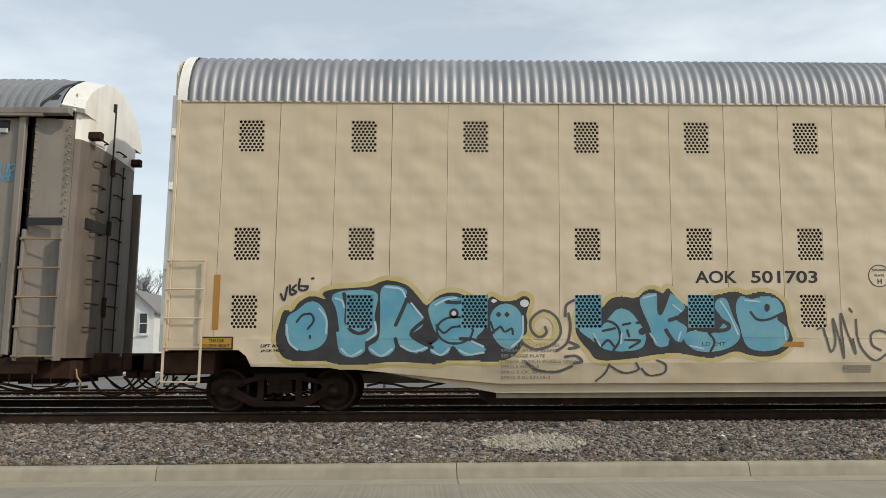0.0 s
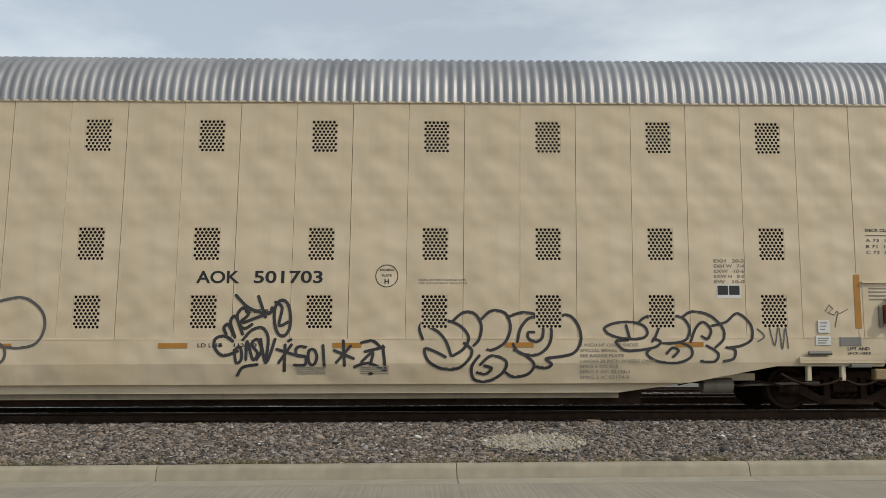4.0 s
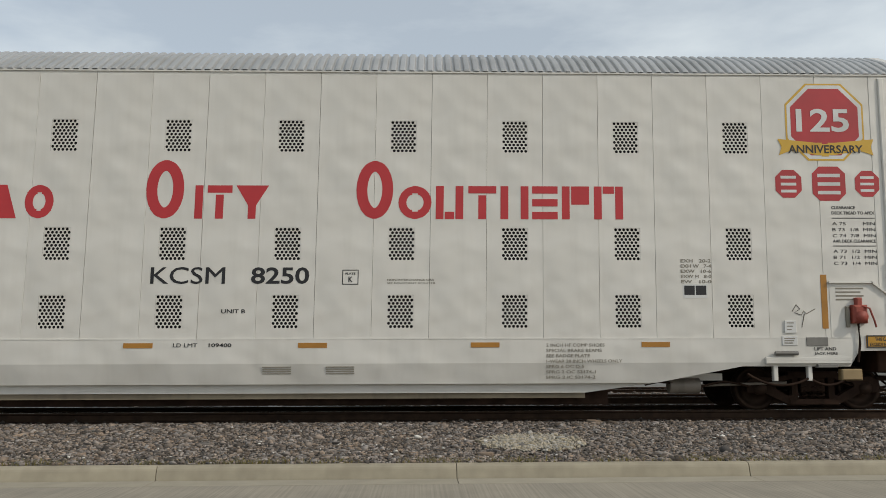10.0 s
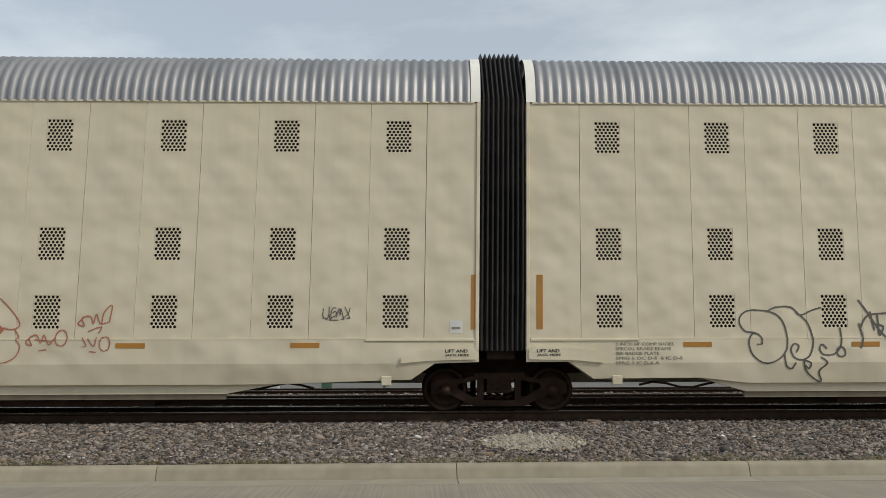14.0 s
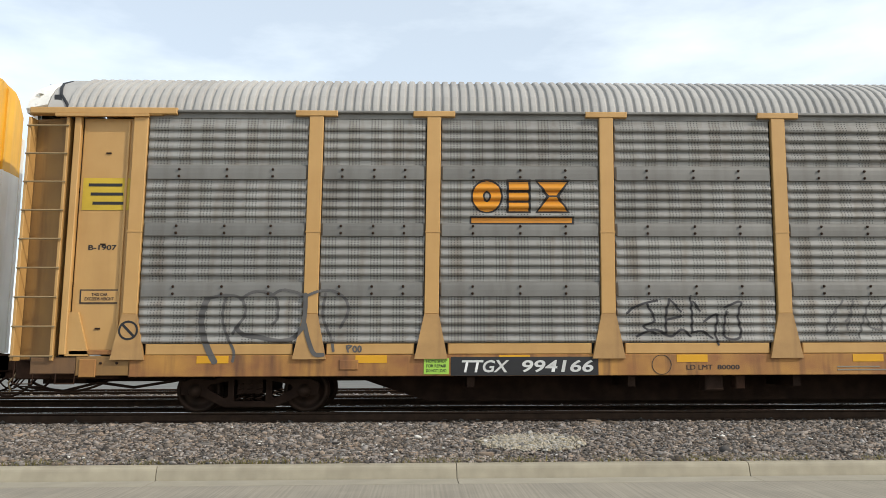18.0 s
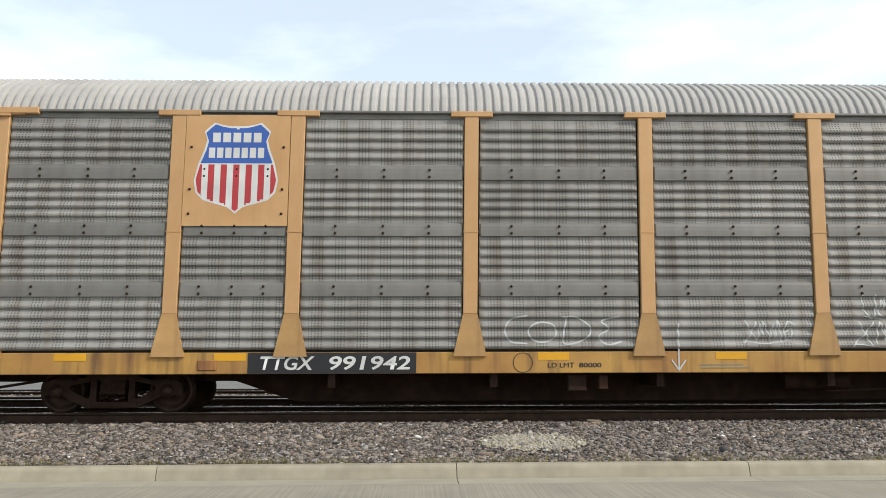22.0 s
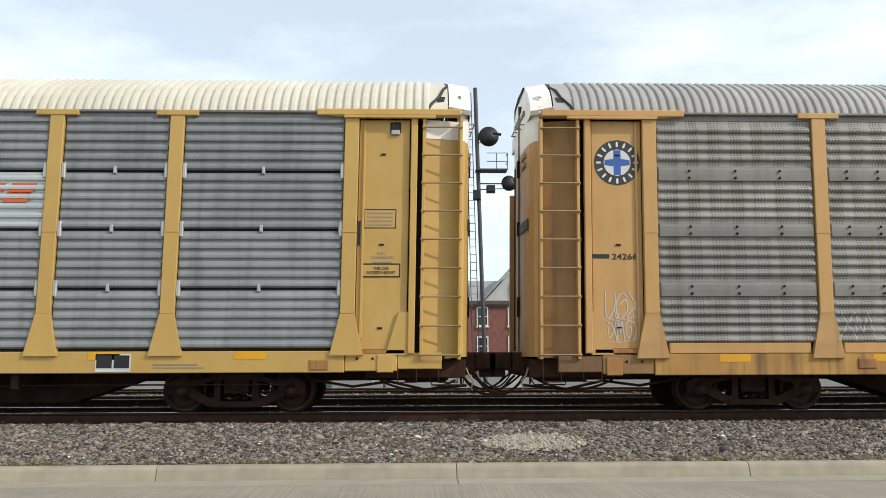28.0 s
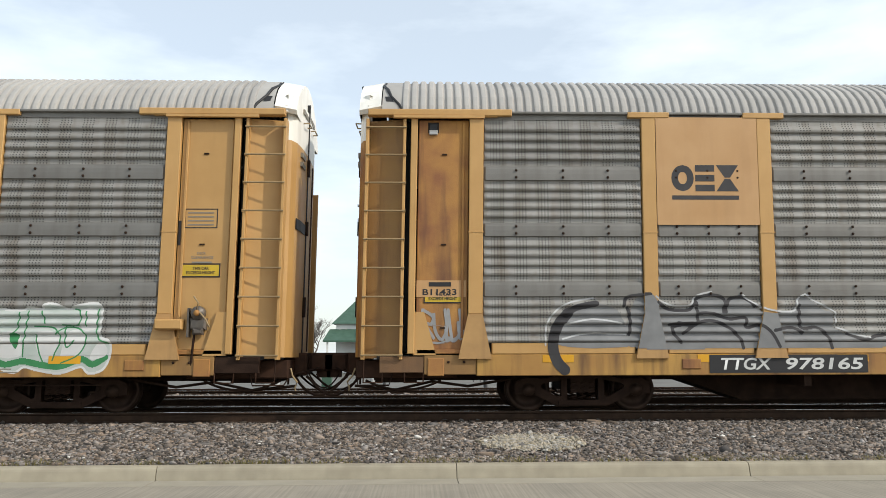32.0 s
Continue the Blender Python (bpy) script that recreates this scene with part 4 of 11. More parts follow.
        lettering("THIS CAR", x + 0.14, 1.14, 0.24, 0.055, INK, p, SIDE - 0.033)
        lettering("EXCEEDS HEIGHT", x + 0.05, 1.06, 0.42, 0.05, INK, p, SIDE - 0.033)
    # hand brake on the second unit, under a folded rim
    part("brake_panel", Shape().prism([(41.16, 1.2), (42.06, 1.2), (42.06, 1.93), (41.85, 2.09), (41.16, 2.09)], SIDE - 0.006, SIDE + 0.002), paint, car)
    for (xa, za), (xb, zb) in (((41.14, 2.09), (41.86, 2.09)), ((41.84, 2.1), (42.1, 1.9))):
        part("brake_rim", Shape().prism([(xa, za - 0.012), (xb, zb - 0.012), (xb, zb + 0.016), (xa, za + 0.016)], SIDE - 0.05, SIDE - 0.002), paint, car)
    for i in range(4):
        part("stencil_bar", Shape().box(41.26, 41.72 - 0.05 * (i % 2), SIDE - 0.01, SIDE - 0.0065, 1.98 - 0.06 * i, 2.005 - 0.06 * i), FAINT, car)
    for xa, xb, za, zb, m in ((40.39, 40.58, 1.27, 1.47, PALE), (40.34, 40.59, 1.07, 1.22, PALE), (40.74, 41.09, 1.06, 1.20, BAND)):
        pl = part("data_plate", Shape().box(xa, xb, SIDE - 0.024, SIDE - 0.004, za, zb, 0.004), m, car, "small framed data plate")
        if m is PALE:
            for i in range(3):
                zz = zb - 0.045 - i * (zb - za - 0.04) / 3
                part("print_bar", Shape().box(xa + 0.035, xb - 0.04 - 0.02 * i, SIDE - 0.027, SIDE - 0.0235, zz, zz + 0.016), FAINT, pl)
    part("scribble", Shape().tube([(40.53, SIDE - 0.004, 1.62), (40.6, SIDE - 0.004, 1.73), (40.66, SIDE - 0.004, 1.66), (40.57, SIDE - 0.004, 1.6), (40.68, SIDE - 0.004, 1.56), (40.72, SIDE - 0.004, 1.63), (40.76, SIDE - 0.004, 1.58), (40.91, SIDE - 0.004, 1.66)], 0.007, 4).tube([(40.73, SIDE - 0.004, 1.58), (40.68, SIDE - 0.004, 1.36)], 0.007, 4), SCRIBBLE, car, "thin grey paint-stick scribble")
    part("lever_bar", Shape().rod((40.2, SIDE - 0.06, 0.945), (40.57, SIDE - 0.06, 0.945), 0.034, 8).box(40.24, 40.3, SIDE - 0.07, SIDE, 0.92, 0.97).box(40.47, 40.53, SIDE - 0.07, SIDE, 0.92, 0.97), BAND, car, "grey brake lever on brackets")
    b = part("hand_brake", Shape().box(41.48, 41.72, SIDE - 0.14, SIDE, 1.42, 1.72, 0.04).box(41.55, 41.65, SIDE - 0.1, SIDE, 1.7, 1.84, 0.02).lathe([(0.0, -0.19), (0.09, -0.185), (0.1, -0.13)], 14, (41.6, SIDE, 1.53)), BRAKERED, car, "red hand brake housing with lever")
    part("brake_backing", Shape().box(41.4, 41.46, SIDE - 0.05, SIDE, 1.36, 1.7, 0.01), FAINT, b)
    part("brake_lever", Shape().tube([(41.62, SIDE - 0.12, 1.7), (41.72, SIDE - 0.17, 1.66), (41.8, SIDE - 0.15, 1.46), (41.84, SIDE - 0.12, 1.36)], 0.016, 6), BRAKERED, b)
    part("brake_chain", Shape().tube([(41.58, SIDE - 0.06, 1.42), (41.6, SIDE - 0.05, 1.1), (41.56, SIDE - 0.04, 0.8)], 0.02, 5), DARK, b)
    part("brake_cylinder", Shape().rod((38.6, -1.1, 0.42), (39.1, -1.1, 0.42), 0.13, 12).rod((39.1, -1.1, 0.42), (40.6, -1.05, 0.46), 0.025, 6), GREYP, car, "grey brake cylinder with push rod")
    part("cylinder_bracket", Shape().box(38.5, 39.5, -1.12, -1.0, 0.5, 0.62, 0.01), paint, car)
    for x in (40.19, 40.75):
        part("jack_post", Shape().box(x, x + 0.075, SIDE + 0.0, SIDE + 0.08, 0.5, 0.78, 0.01), paint, car)
    part("jack_ledge", Shape().box(40.05, 41.45, SIDE - 0.055, SIDE + 0.05, 0.775, 0.83, 0.01).box(40.05, 41.45, SIDE - 0.055, SIDE - 0.03, 0.82, 0.885, 0.006), paint, car)
    part("jack_pad", Shape().box(40.89, 41.22, SIDE - 0.06, SIDE + 0.05, 0.71, 0.77, 0.01), BAND, car)
    part("rusty_step", Shape().box(41.29, 41.63, SIDE - 0.03, SIDE + 0.1, 0.51, 0.69, 0.02), RUNG, car, "rust-brown step bracket")
    part("hanging_chain", Shape().tube(sag((39.75, SIDE - 0.02, 0.62), (40.78, SIDE + 0.02, 0.55), 0.15), 0.022, 5).tube(sag((40.78, SIDE + 0.02, 0.55), (41.4, SIDE, 0.56), 0.12), 0.022, 5), DARK, car, "slack dark steel chain")
    for x in (20.46, 21.93, 1.53, 40.86):
        lettering("LIFT AND", x, 1.06 if x < 20 else 0.99 if x > 30 else 0.97, 0.36, 0.05, INK, car, SIDE - 0.02 if x < 20 or x > 30 else SIDE - 0.05)
        lettering("JACK HERE", x, 0.98 if x < 20 else 0.91 if x > 30 else 0.90, 0.38, 0.05, INK, car, SIDE - 0.02 if x < 20 or x > 30 else SIDE - 0.05)
    # raised jacking pads beside the joint, with a lip above the wheels
    for m in (1, -1):
        c = 21.38
        pad = [(c - m * 0.42, 0.86), (c - m * 0.42, 1.0), (c - m * 0.5, 1.06), (c - m * 1.2, 1.04), (c - m * 1.5, 0.99), (c - m * 1.62, 0.9), (c - m * 1.62, 0.8), (c - m * 1.2, 0.84)]
        part("jacking_pad", Shape().prism(pad, SIDE - 0.045, SIDE - 0.008), paint, car)
        part("skirt_bracket", Shape().box(c - m * 1.85 - 0.08, c - m * 1.85 + 0.08, SIDE + 0.01, SIDE + 0.1, 0.45, 0.6, 0.01), paint, car)
        part("side_rail", Shape().box(min(c - m * 0.45, c - m * 2.2), max(c - m * 0.45, c - m * 2.2), SIDE - 0.034, SIDE - 0.01, 1.15, 1.19, 0.006), paint, car)
    return car


BEAM_X = 23.2
STICKERS = ((1.83, 1.42), (20.53, 1.38))


def car_data(car, mark, number, ox, unit1, unit2):
    """Stencilled data on both units."""
    y, ym = SIDE - 0.004, SIDE - 0.018
    for u, a in enumerate((0.0, JOINT + 0.0)):
        if mark == "AOK":
            x = a + (8.45 if u == 0 else 8.51) + ox
            lettering(mark, x, 2.08, 0.69, 0.205, INK, car, y)
            lettering(number, x + 0.92, 2.08, 1.1, 0.205, INK, car, y)
        else:
            x = a + (8.4 if u == 0 else 8.62) + ox
            lettering(mark, x, 2.07, 1.18, 0.27, INK, car, y)
            lettering(number, x + 1.6, 2.07, 0.93, 0.27, INK, car, y)
        px = x + 2.85 if mark == "AOK" else x + 3.06
        s = Shape()
        if number == "501703":
            c = [(math.cos(k * math.pi / 14), math.sin(k * math.pi / 14)) for k in range(28)]
            ring(s, [(px + 0.2 + 0.185 * u, 2.2 + 0.185 * v) for u, v in c], [(px + 0.2 + 0.172 * u, 2.2 + 0.172 * v) for u, v in c], y, y + 0.003)
            p = part("plate_mark", s, INK, car, "round black clearance mark")
            lettering("EXCEEDS", px + 0.09, 2.28, 0.22, 0.035, INK, p, y)
            lettering("PLATE", px + 0.12, 2.19, 0.16, 0.035, INK, p, y)
            lettering("H", px + 0.165, 2.07, 0.07, 0.085, INK, p, y)
        else:
            ring(s, [(px, 2.06), (px + 0.26, 2.06), (px + 0.26, 2.3), (px, 2.3)], [(px + 0.012, 2.072), (px + 0.248, 2.072), (px + 0.248, 2.288), (px + 0.012, 2.288)], y, y + 0.003)
            p = part("plate_mark", s, INK, car)
            lettering("PLATE", px + 0.05, 2.22, 0.16, 0.035, INK, p, y)
            lettering("K", px + 0.1, 2.1, 0.07, 0.09, INK, p, y)
        lettering("NON-INTERCHANGE CAR", px + 0.72, 2.12, 0.76, 0.032, FAINT, car, y)
        lettering("SEE EQUIPMENT REGISTER", px + 0.72, 2.065, 0.78, 0.032, FAINT, car, y)
        lettering("LD LMT", x + (0.08 if mark == "AOK" else 0.42), 1.065, 0.38, 0.06, INK, car, ym)
        lettering("112400" if mark == "AOK" else "109400", x + 0.65 if mark == "AOK" else x + 0.98, 1.065, 0.36, 0.06, INK, car, ym)
        lettering("UNIT A" if u == 0 else "UNIT B", x + 0.8 if mark == "AOK" else x + 1.15, 1.6, 0.38, 0.065, INK, car, y)
        bx = a + (5.35 if u == 0 else 14.75)
        for i, words in enumerate(("2 INCH HF COMP SHOES", "SPECIAL BRAKE BEAMS", "SEE BADGE PLATE", "1-WEAR 28 INCH WHEELS ONLY", "SPRG 6 OC D-5", "SPRG 2 OC S3174-1", "SPRG 2 IC S3174-2")):
            lettering(words, bx, 1.06 - 0.085 * i, 0.047 * len(words), 0.05, FAINT, car, ym if i < 3 else SIDE + 0.02 * (i - 3) - 0.03)
        if u == 1:
            for i, words in enumerate(("2 INCH HF COMP SHOES", "SPECIAL BRAKE BEAMS", "SEE BADGE PLATE", "SPRG 6 OC D-5  6 IC D-5", "SPRG 2 IC D-6 A")):
                lettering(words, BEAM_X, 1.075 - 0.075 * i, 0.047 * len(words), 0.05, FAINT, car, ym)
        for bx in (10.9, 11.9) if u == 0 else (32.0, 33.0):
            s = Shape()
            for i in range(4):
                s.box(bx, bx + 0.45, ym + 0.012 * i, ym + 0.02 + 0.012 * i, 0.74 - i * 0.035, 0.756 - i * 0.035)
            part("small_print", s, FAINT, car)
    # clearance table and consolidated plate
    for i, words in enumerate(("EXH   20-2", "EXH W   7-4", "EXW   10-6", "EXW H   8-0", "EW   10-0")):
        lettering(words, 38.72, 2.42 - 0.085 * i, 0.5, 0.055, FAINT, car, y)
    part("data_plate", Shape().box(38.75, 39.15, y, y + 0.003, 1.84, 2.06), PALE, car)
    part("data_plate_field", Shape().box(38.77, 38.94, y - 0.003, y, 1.89, 2.04).box(38.96, 39.13, y - 0.003, y, 1.89, 2.04), INK, car)
    if number == "502235":
        lettering("RETAINING VALVE", 3.22, 0.97, 0.62, 0.05, FAINT, car, ym)
        lettering("RELEASE ROD", 3.4, 0.87, 0.46, 0.05, FAINT, car, ym)
        for x, z in STICKERS:
            st = part("sticker", Shape().box(x, x + 0.2, y, y + 0.003, z - 0.1, z + 0.1), PALE, car, "small white data sticker")
            part("sticker_print", Shape().box(x + 0.03, x + 0.17, y - 0.002, y, z - 0.04, z + 0.0), FAINT, st)
    if mark == "AOK":
        lines = [("DECK CLEARANCE", 2.93), ("A 73  1/2  MIN", 2.76), ("B 71  1/2  MIN", 2.66), ("C 72  3/4  MIN", 2.56)]
        rules = (2.872,)
    else:
        lines = [("CLEARANCE", 3.31), ("DECK TREAD TO APEX", 3.22), ("A 75        MIN", 3.04), ("B 73  1/8  MIN", 2.94), ("C 74  7/8  MIN", 2.84), ("AAR DECK CLEARANCE", 2.75), ("A 73  1/2  MIN", 2.58), ("B 71  1/2  MIN", 2.48), ("C 73  1/4  MIN", 2.38)]
        rules = (3.165, 2.70)
        part("corner_fold", Shape().box(42.15, 42.24, SIDE - 0.035, SIDE, 1.2, 5.55, 0.012), WHITE, car)
    for words, z in lines:
        lettering(words, 41.26, z, 0.40 if words == "CLEARANCE" else 0.72, 0.052, INK, car, y)
    for z in rules:
        part("rule", Shape().box(41.26, 41.98, y - 0.001, y, z - 0.012, z), INK, car)
    part("badge", Shape().box(4.05, 4.3, ym, ym + 0.004, 1.0, 1.22), INK, car, "small black data badge")

# ---- enclosed multi-level rack cars ----
POSTS = (-11.93, -9.08, -7.15, -4.30, -1.42, 1.43, 4.29, 7.14, 9.08, 11.93)
RACK_ROOF = [(-1.5, 4.93), (-1.46, 5.04), (-1.36, 5.21), (-1.18, 5.40), (-0.95, 5.55), (-0.6, 5.73), (-0.3, 5.80), (0, 5.82)]
RACK_ROOF = RACK_ROOF + [(-y, z) for y, z in RACK_ROOF[-2::-1]]


def row_profile(z0, z1, ridges, flat, round_ridge=True):
    """Section of a row of side sheet as (y, z), from below: plain foot, then ridges with a steep underside."""
    prof = [(0.0, z0)]
    zb = z0 + flat
    step = (z1 - zb) / (ridges + (0.35 if round_ridge else 0))
    for i in range(ridges):
        a = zb + i * step
        if round_ridge:
            prof += [(0, a + 0.004)] + [(y, a + step * u) for y, u in ((-0.026, 0.06), (-0.05, 0.18), (-0.056, 0.32), (-0.05, 0.46), (-0.032, 0.62), (-0.012, 0.78), (-0.003, 0.9))]
        else:
            prof += [(0, a + 0.002), (-0.04, a + step * 0.16), (-0.043, a + step * 0.4), (-0.03, a + step * 0.62), (0, a + step * 0.86)]
    return prof + [(0, z1)]


def band_mesh(w, z0, h):
    """The plain rolled foot of a row, lapping over the row below."""
    s = Shape()
    prof = [(-0.02, z0 - 0.03), (-0.05, z0 - 0.024), (-0.05, z0 + h * 0.35), (-0.044, z0 + h * 0.7), (-0.032, z0 + h * 0.9), (-0.002, z0 + h)]
    k = len(prof)
    vs = []
    for x, u in ((-w / 2, 0.2), (-w / 2 + 0.035, 1), (w / 2 - 0.035, 1), (w / 2, 0.2)):
        vs += [(x, y * u, z + (0.05 * (1 - u) if z < z0 else 0)) for y, z in prof]
    s.add(vs, [(i * k + j, (i + 1) * k + j, (i + 1) * k + j + 1, i * k + j + 1) for i in range(3) for j in range(k - 1)])
    return s.mesh("belt", LEAN)


BELTS = {}


def rack_sheet(w, z0, z1, ridges, flat, pitch, round_ridge=True):
    """A ribbed side sheet: ridges at the top, a plain strip of height flat below."""
    s = Shape()
    prof = row_profile(z0, z1, ridges, flat, round_ridge)
    flatp = [(0, z) for y, z in prof]
    k = len(prof)
    half = [(y * 0.75, z) for y, z in prof]
    vs = []
    for x, p in ((-w / 2, flatp), (-w / 2 + 0.012, half), (-w / 2 + 0.05, prof), (w / 2 - 0.05, prof), (w / 2 - 0.012, half), (w / 2, flatp)):
        vs += [(x, y, z) for y, z in p]
    fs = [(i * k + j, (i + 1) * k + j, (i + 1) * k + j + 1, i * k + j + 1) for i in range(5) for j in range(k - 1)]
    s.add(vs, fs, False)
    return s.mesh("side_sheet", LEAN)


ROWS_OLD = [(3.80, 4.80, 4, 0.30), (2.87, 3.79, 4, 0.27), (1.89, 2.86, 4, 0.30), (1.10, 1.88, 5, 0.0)]
ROWS_NEW = [(3.93, 4.86, 6, 0.0), (2.97, 3.885, 6, 0.0), (2.01, 2.925, 6, 0.0), (1.05, 1.965, 6, 0.0)]
SHEETS = {}


def sheets(style, wide, base):
    key = (style, wide, base)
    if key not in SHEETS:
        w = (2.85 if wide else 1.93) - 0.25
        rows = ROWS_OLD if style == "old" else ROWS_NEW
        SHEETS[key] = [rack_sheet(w, (base if i == 3 else a), b, n, f, 0.165, style == "old") for i, (a, b, n, f) in enumerate(rows)]
    return SHEETS[key]


BRAKEGREY = surf("grimy_brake_steel", (0.10, 0.085, 0.07), (0.16, 0.14, 0.12), scale=8, rough=0.5, metal=0.4, bump=0.2)
BOLT = Shape()
BOLT.lathe([(0.0, -0.02), (0.018, -0.018), (0.024, 0.0)], 6)
BOLT_MESH = BOLT.mesh("bolt")


def post_mesh(sill_top):
    s = Shape()
    s.box(-0.115, 0.115, -0.07, 0.02, 1.588, 4.85, 0.008)
    s.box(-0.345, 0.345, -0.085, 0.03, 4.83, 4.925, 0.01)
    s.box(-0.125, 0.125, -0.078, 0.0, 2.9, 2.92)
    return s.mesh("post", LEAN)


def foot_mesh(sill_top):
    """The spread foot of a post."""
    s = Shape().prism([(-0.115, 1.587), (-0.265, sill_top - 0.07), (0.265, sill_top - 0.07), (0.115, 1.587)], -0.075, 0.02)
    return s.mesh("post_foot", LEAN)


POST, FEET = {}, {}
GRIMEBROWN = surf("oil_soaked_sill", (0.11, 0.062, 0.03), (0.17, 0.09, 0.04), scale=2.5, rough=0.7, bump=0.2, streak=0.5, grime=(0.04, 0.026, 0.018))
TANWHITE = surf("faded_end_paint", (0.55, 0.50, 0.40), (0.42, 0.36, 0.26), scale=1.0, rough=0.6, streak=0.5, grime=(0.22, 0.17, 0.11))


def slot_plate(q):
    """A dark sight slot that follows the round of the end door."""
    s = Shape()
    pts = [(13.875, -1.06), (13.905, -0.72), (13.917, -0.3)]
    s.add([(q * (x + d), y, z) for d in (0.0, 0.012) for x, y in pts for z in (3.04, 3.22)],
          [(0, 1, 3, 2), (2, 3, 5, 4), (6, 8, 9, 7), (8, 10, 11, 9), (0, 6, 7, 1), (4, 5, 11, 10), (1, 7, 9, 3), (3, 9, 11, 5), (0, 2, 8, 6), (2, 4, 10, 8)])
    return s




def rack_car(xc, label, paint, endpaint, sillpaint, roof, style="old", filled=True, peep=(True, True), left_plate=True, sill=(0.60, 0.94), base=1.12, shade_left=True, rails=True):
    car = thing("autorack_car", label, "railcar", "cars of the train", (xc, TRACK_Y, RAIL_Z))
    CARS.append((car, xc))
    sheet_mat = RACK if style == "old" else RACKG
    Y = SIDE
    if style == "grey":
        sheet_mat, rows_style = GREYP, "old"
    else:
        rows_style = style
    # underframe
    part("side_sill", Shape().box(-11.9, 11.9, Y - 0.03, Y + 0.06, sill[0], sill[1], 0.01), sillpaint, car)
    part("deck", Shape().box(-13.5, 13.5, Y + 0.08, 1.45, 0.86, 0.93), INSIDE, car)
    part("upper_deck", Shape().box(-13, 13, -1.3, 1.4, 2.05, 2.12).box(-13, 13, -1.3, 1.4, 3.6, 3.68), INSIDE, car)
    belly = Shape().prism([(-8.2, 0.86), (-8.6, 0.62), (-7.2, 0.15), (7.2, 0.15), (8.6, 0.62), (8.2, 0.86)][::-1], -0.35, 0.35)
    belly.box(-13.6, 13.6, -0.28, 0.28, 0.5, 0.86)
    part("center_sill", belly, DARK, car, "grimy fishbelly center sill")
    for x in (-6.5, -3.9, -1.2, 1.6, 4.4, 6.7):
        part("cross_bearer", Shape().prism([(x - 0.06, 0.86), (x - 0.06, 0.42), (x + 0.06, 0.42), (x + 0.06, 0.86)], Y + 0.12, -0.3), DARK, car)
    part("air_reservoir", Shape().rod((1.0, -0.9, 0.5), (2.1, -0.9, 0.5), 0.16, 12), DARK, car)
    part("brake_valve", Shape().box(-2.7, -2.4, Y + 0.12, -1.1, 0.35, 0.62, 0.02), DARK, car)
    part("valve_bracket", Shape().box(-2.2, -2.05, Y + 0.12, -1.2, 0.38, 0.6, 0.01), RUSTDARK, car)
    part("brake_rod", Shape().tube([(1.6, -1.25, 0.33), (5.2, -1.3, 0.46), (8.6, -1.3, 0.47), (11.0, -1.3, 0.47)], 0.014, 5), DARK, car)
    for q in (-1, 1):
        es = part("end_sill", Shape().box(min(q * 11.905, q * 12.74), max(q * 11.905, q * 12.74), Y - 0.012, Y + 0.08, sill[0] + 0.02, sill[1] - 0.01, 0.012), BROWNP if style == "old" else sillpaint, car, "grimy end sill")
        part("buffer_sill", Shape().box(min(q * 12.745, q * 13.45), max(q * 12.745, q * 13.45), Y - 0.004, Y + 0.08, sill[0] + 0.05, sill[1] - 0.03, 0.012), sillpaint if style == "new" else (DARK if q > 0 else GRIMEBROWN), car, "oil-soaked buffer sill")
        for x in (12.1, 12.35):
            part("bolt", BOLT_MESH, DARK, es, "", (q * x, Y - 0.012, sill[0] + 0.22))
        part("sill_plate", Shape().box(q * 12.55 - 0.13, q * 12.55 + 0.13, Y - 0.035, Y - 0.012, sill[0] + 0.0, sill[1] - 0.06, 0.01), RUSTY if style == "old" else sillpaint, es)
    # posts, sheets and rails
    if sill[1] not in POST:
        POST[sill[1]], FEET[sill[1]] = post_mesh(sill[1]), foot_mesh(sill[1])
    for x in POSTS:
        po = part("post", POST[sill[1]], paint, car, "", (x, Y, 0))
        part("post_foot", FEET[sill[1]], FOOT if style == "old" else paint, po, "rust-stained spread foot" if style == "old" else "")
    for a, b in zip(POSTS, POSTS[1:]):
        wide = b - a > 2.4
        c = (a + b) / 2
        for i, me in enumerate(sheets(rows_style, wide, base)):
            o = part("side_sheet", me, sheet_mat, car, "", (c, Y, 0))
            if rows_style == "old" and i < 3:
                z0, f = ROWS_OLD[i][0], ROWS_OLD[i][3]
                if (wide, i) not in BELTS:
                    BELTS[(wide, i)] = band_mesh(b - a - 0.24, z0, f * 0.74)
                bl = part("belt", BELTS[(wide, i)], BAND if style == "old" else GREYP, car, "", (c, Y, 0))
                for u in (-0.27, 0.0, 0.26):
                    for v in (0.02, 0.135):
                        part("bolt", BOLT_MESH, DARK, bl, "", (u * (b - a), -0.06, z0 + v), lean=True)
            if rows_style == "new" and i < 3:
                z = ROWS_NEW[i][0] - 0.015
                part("clip", Shape().box(-0.025, 0.025, -0.05, 0.01, z - 0.05, z + 0.07, 0.008), GALVW, o)
                for q in (-1, 1):
                    e = q * ((b - a) / 2 - 0.145)
                    part("clip", Shape().box(e - 0.035, e + 0.035, -0.055, 0.01, z - 0.13, z + 0.13, 0.015), GALVW, o)
        if rails:
            part("lower_rail", Shape().box(a + 0.27, b - 0.27, Y - 0.035, Y + 0.05, sill[1] + 0.003, base - 0.004, 0.012), paint, car)
    part("top_rail", Shape().box(-12.0, 12.0, Y - 0.015, Y + 0.05, 4.80, 4.94), BAND if style == "old" else sheet_mat, car)
    # near-black sheet behind the side: interior shade put into its colour
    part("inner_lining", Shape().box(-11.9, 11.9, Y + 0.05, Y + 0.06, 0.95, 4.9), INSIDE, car)
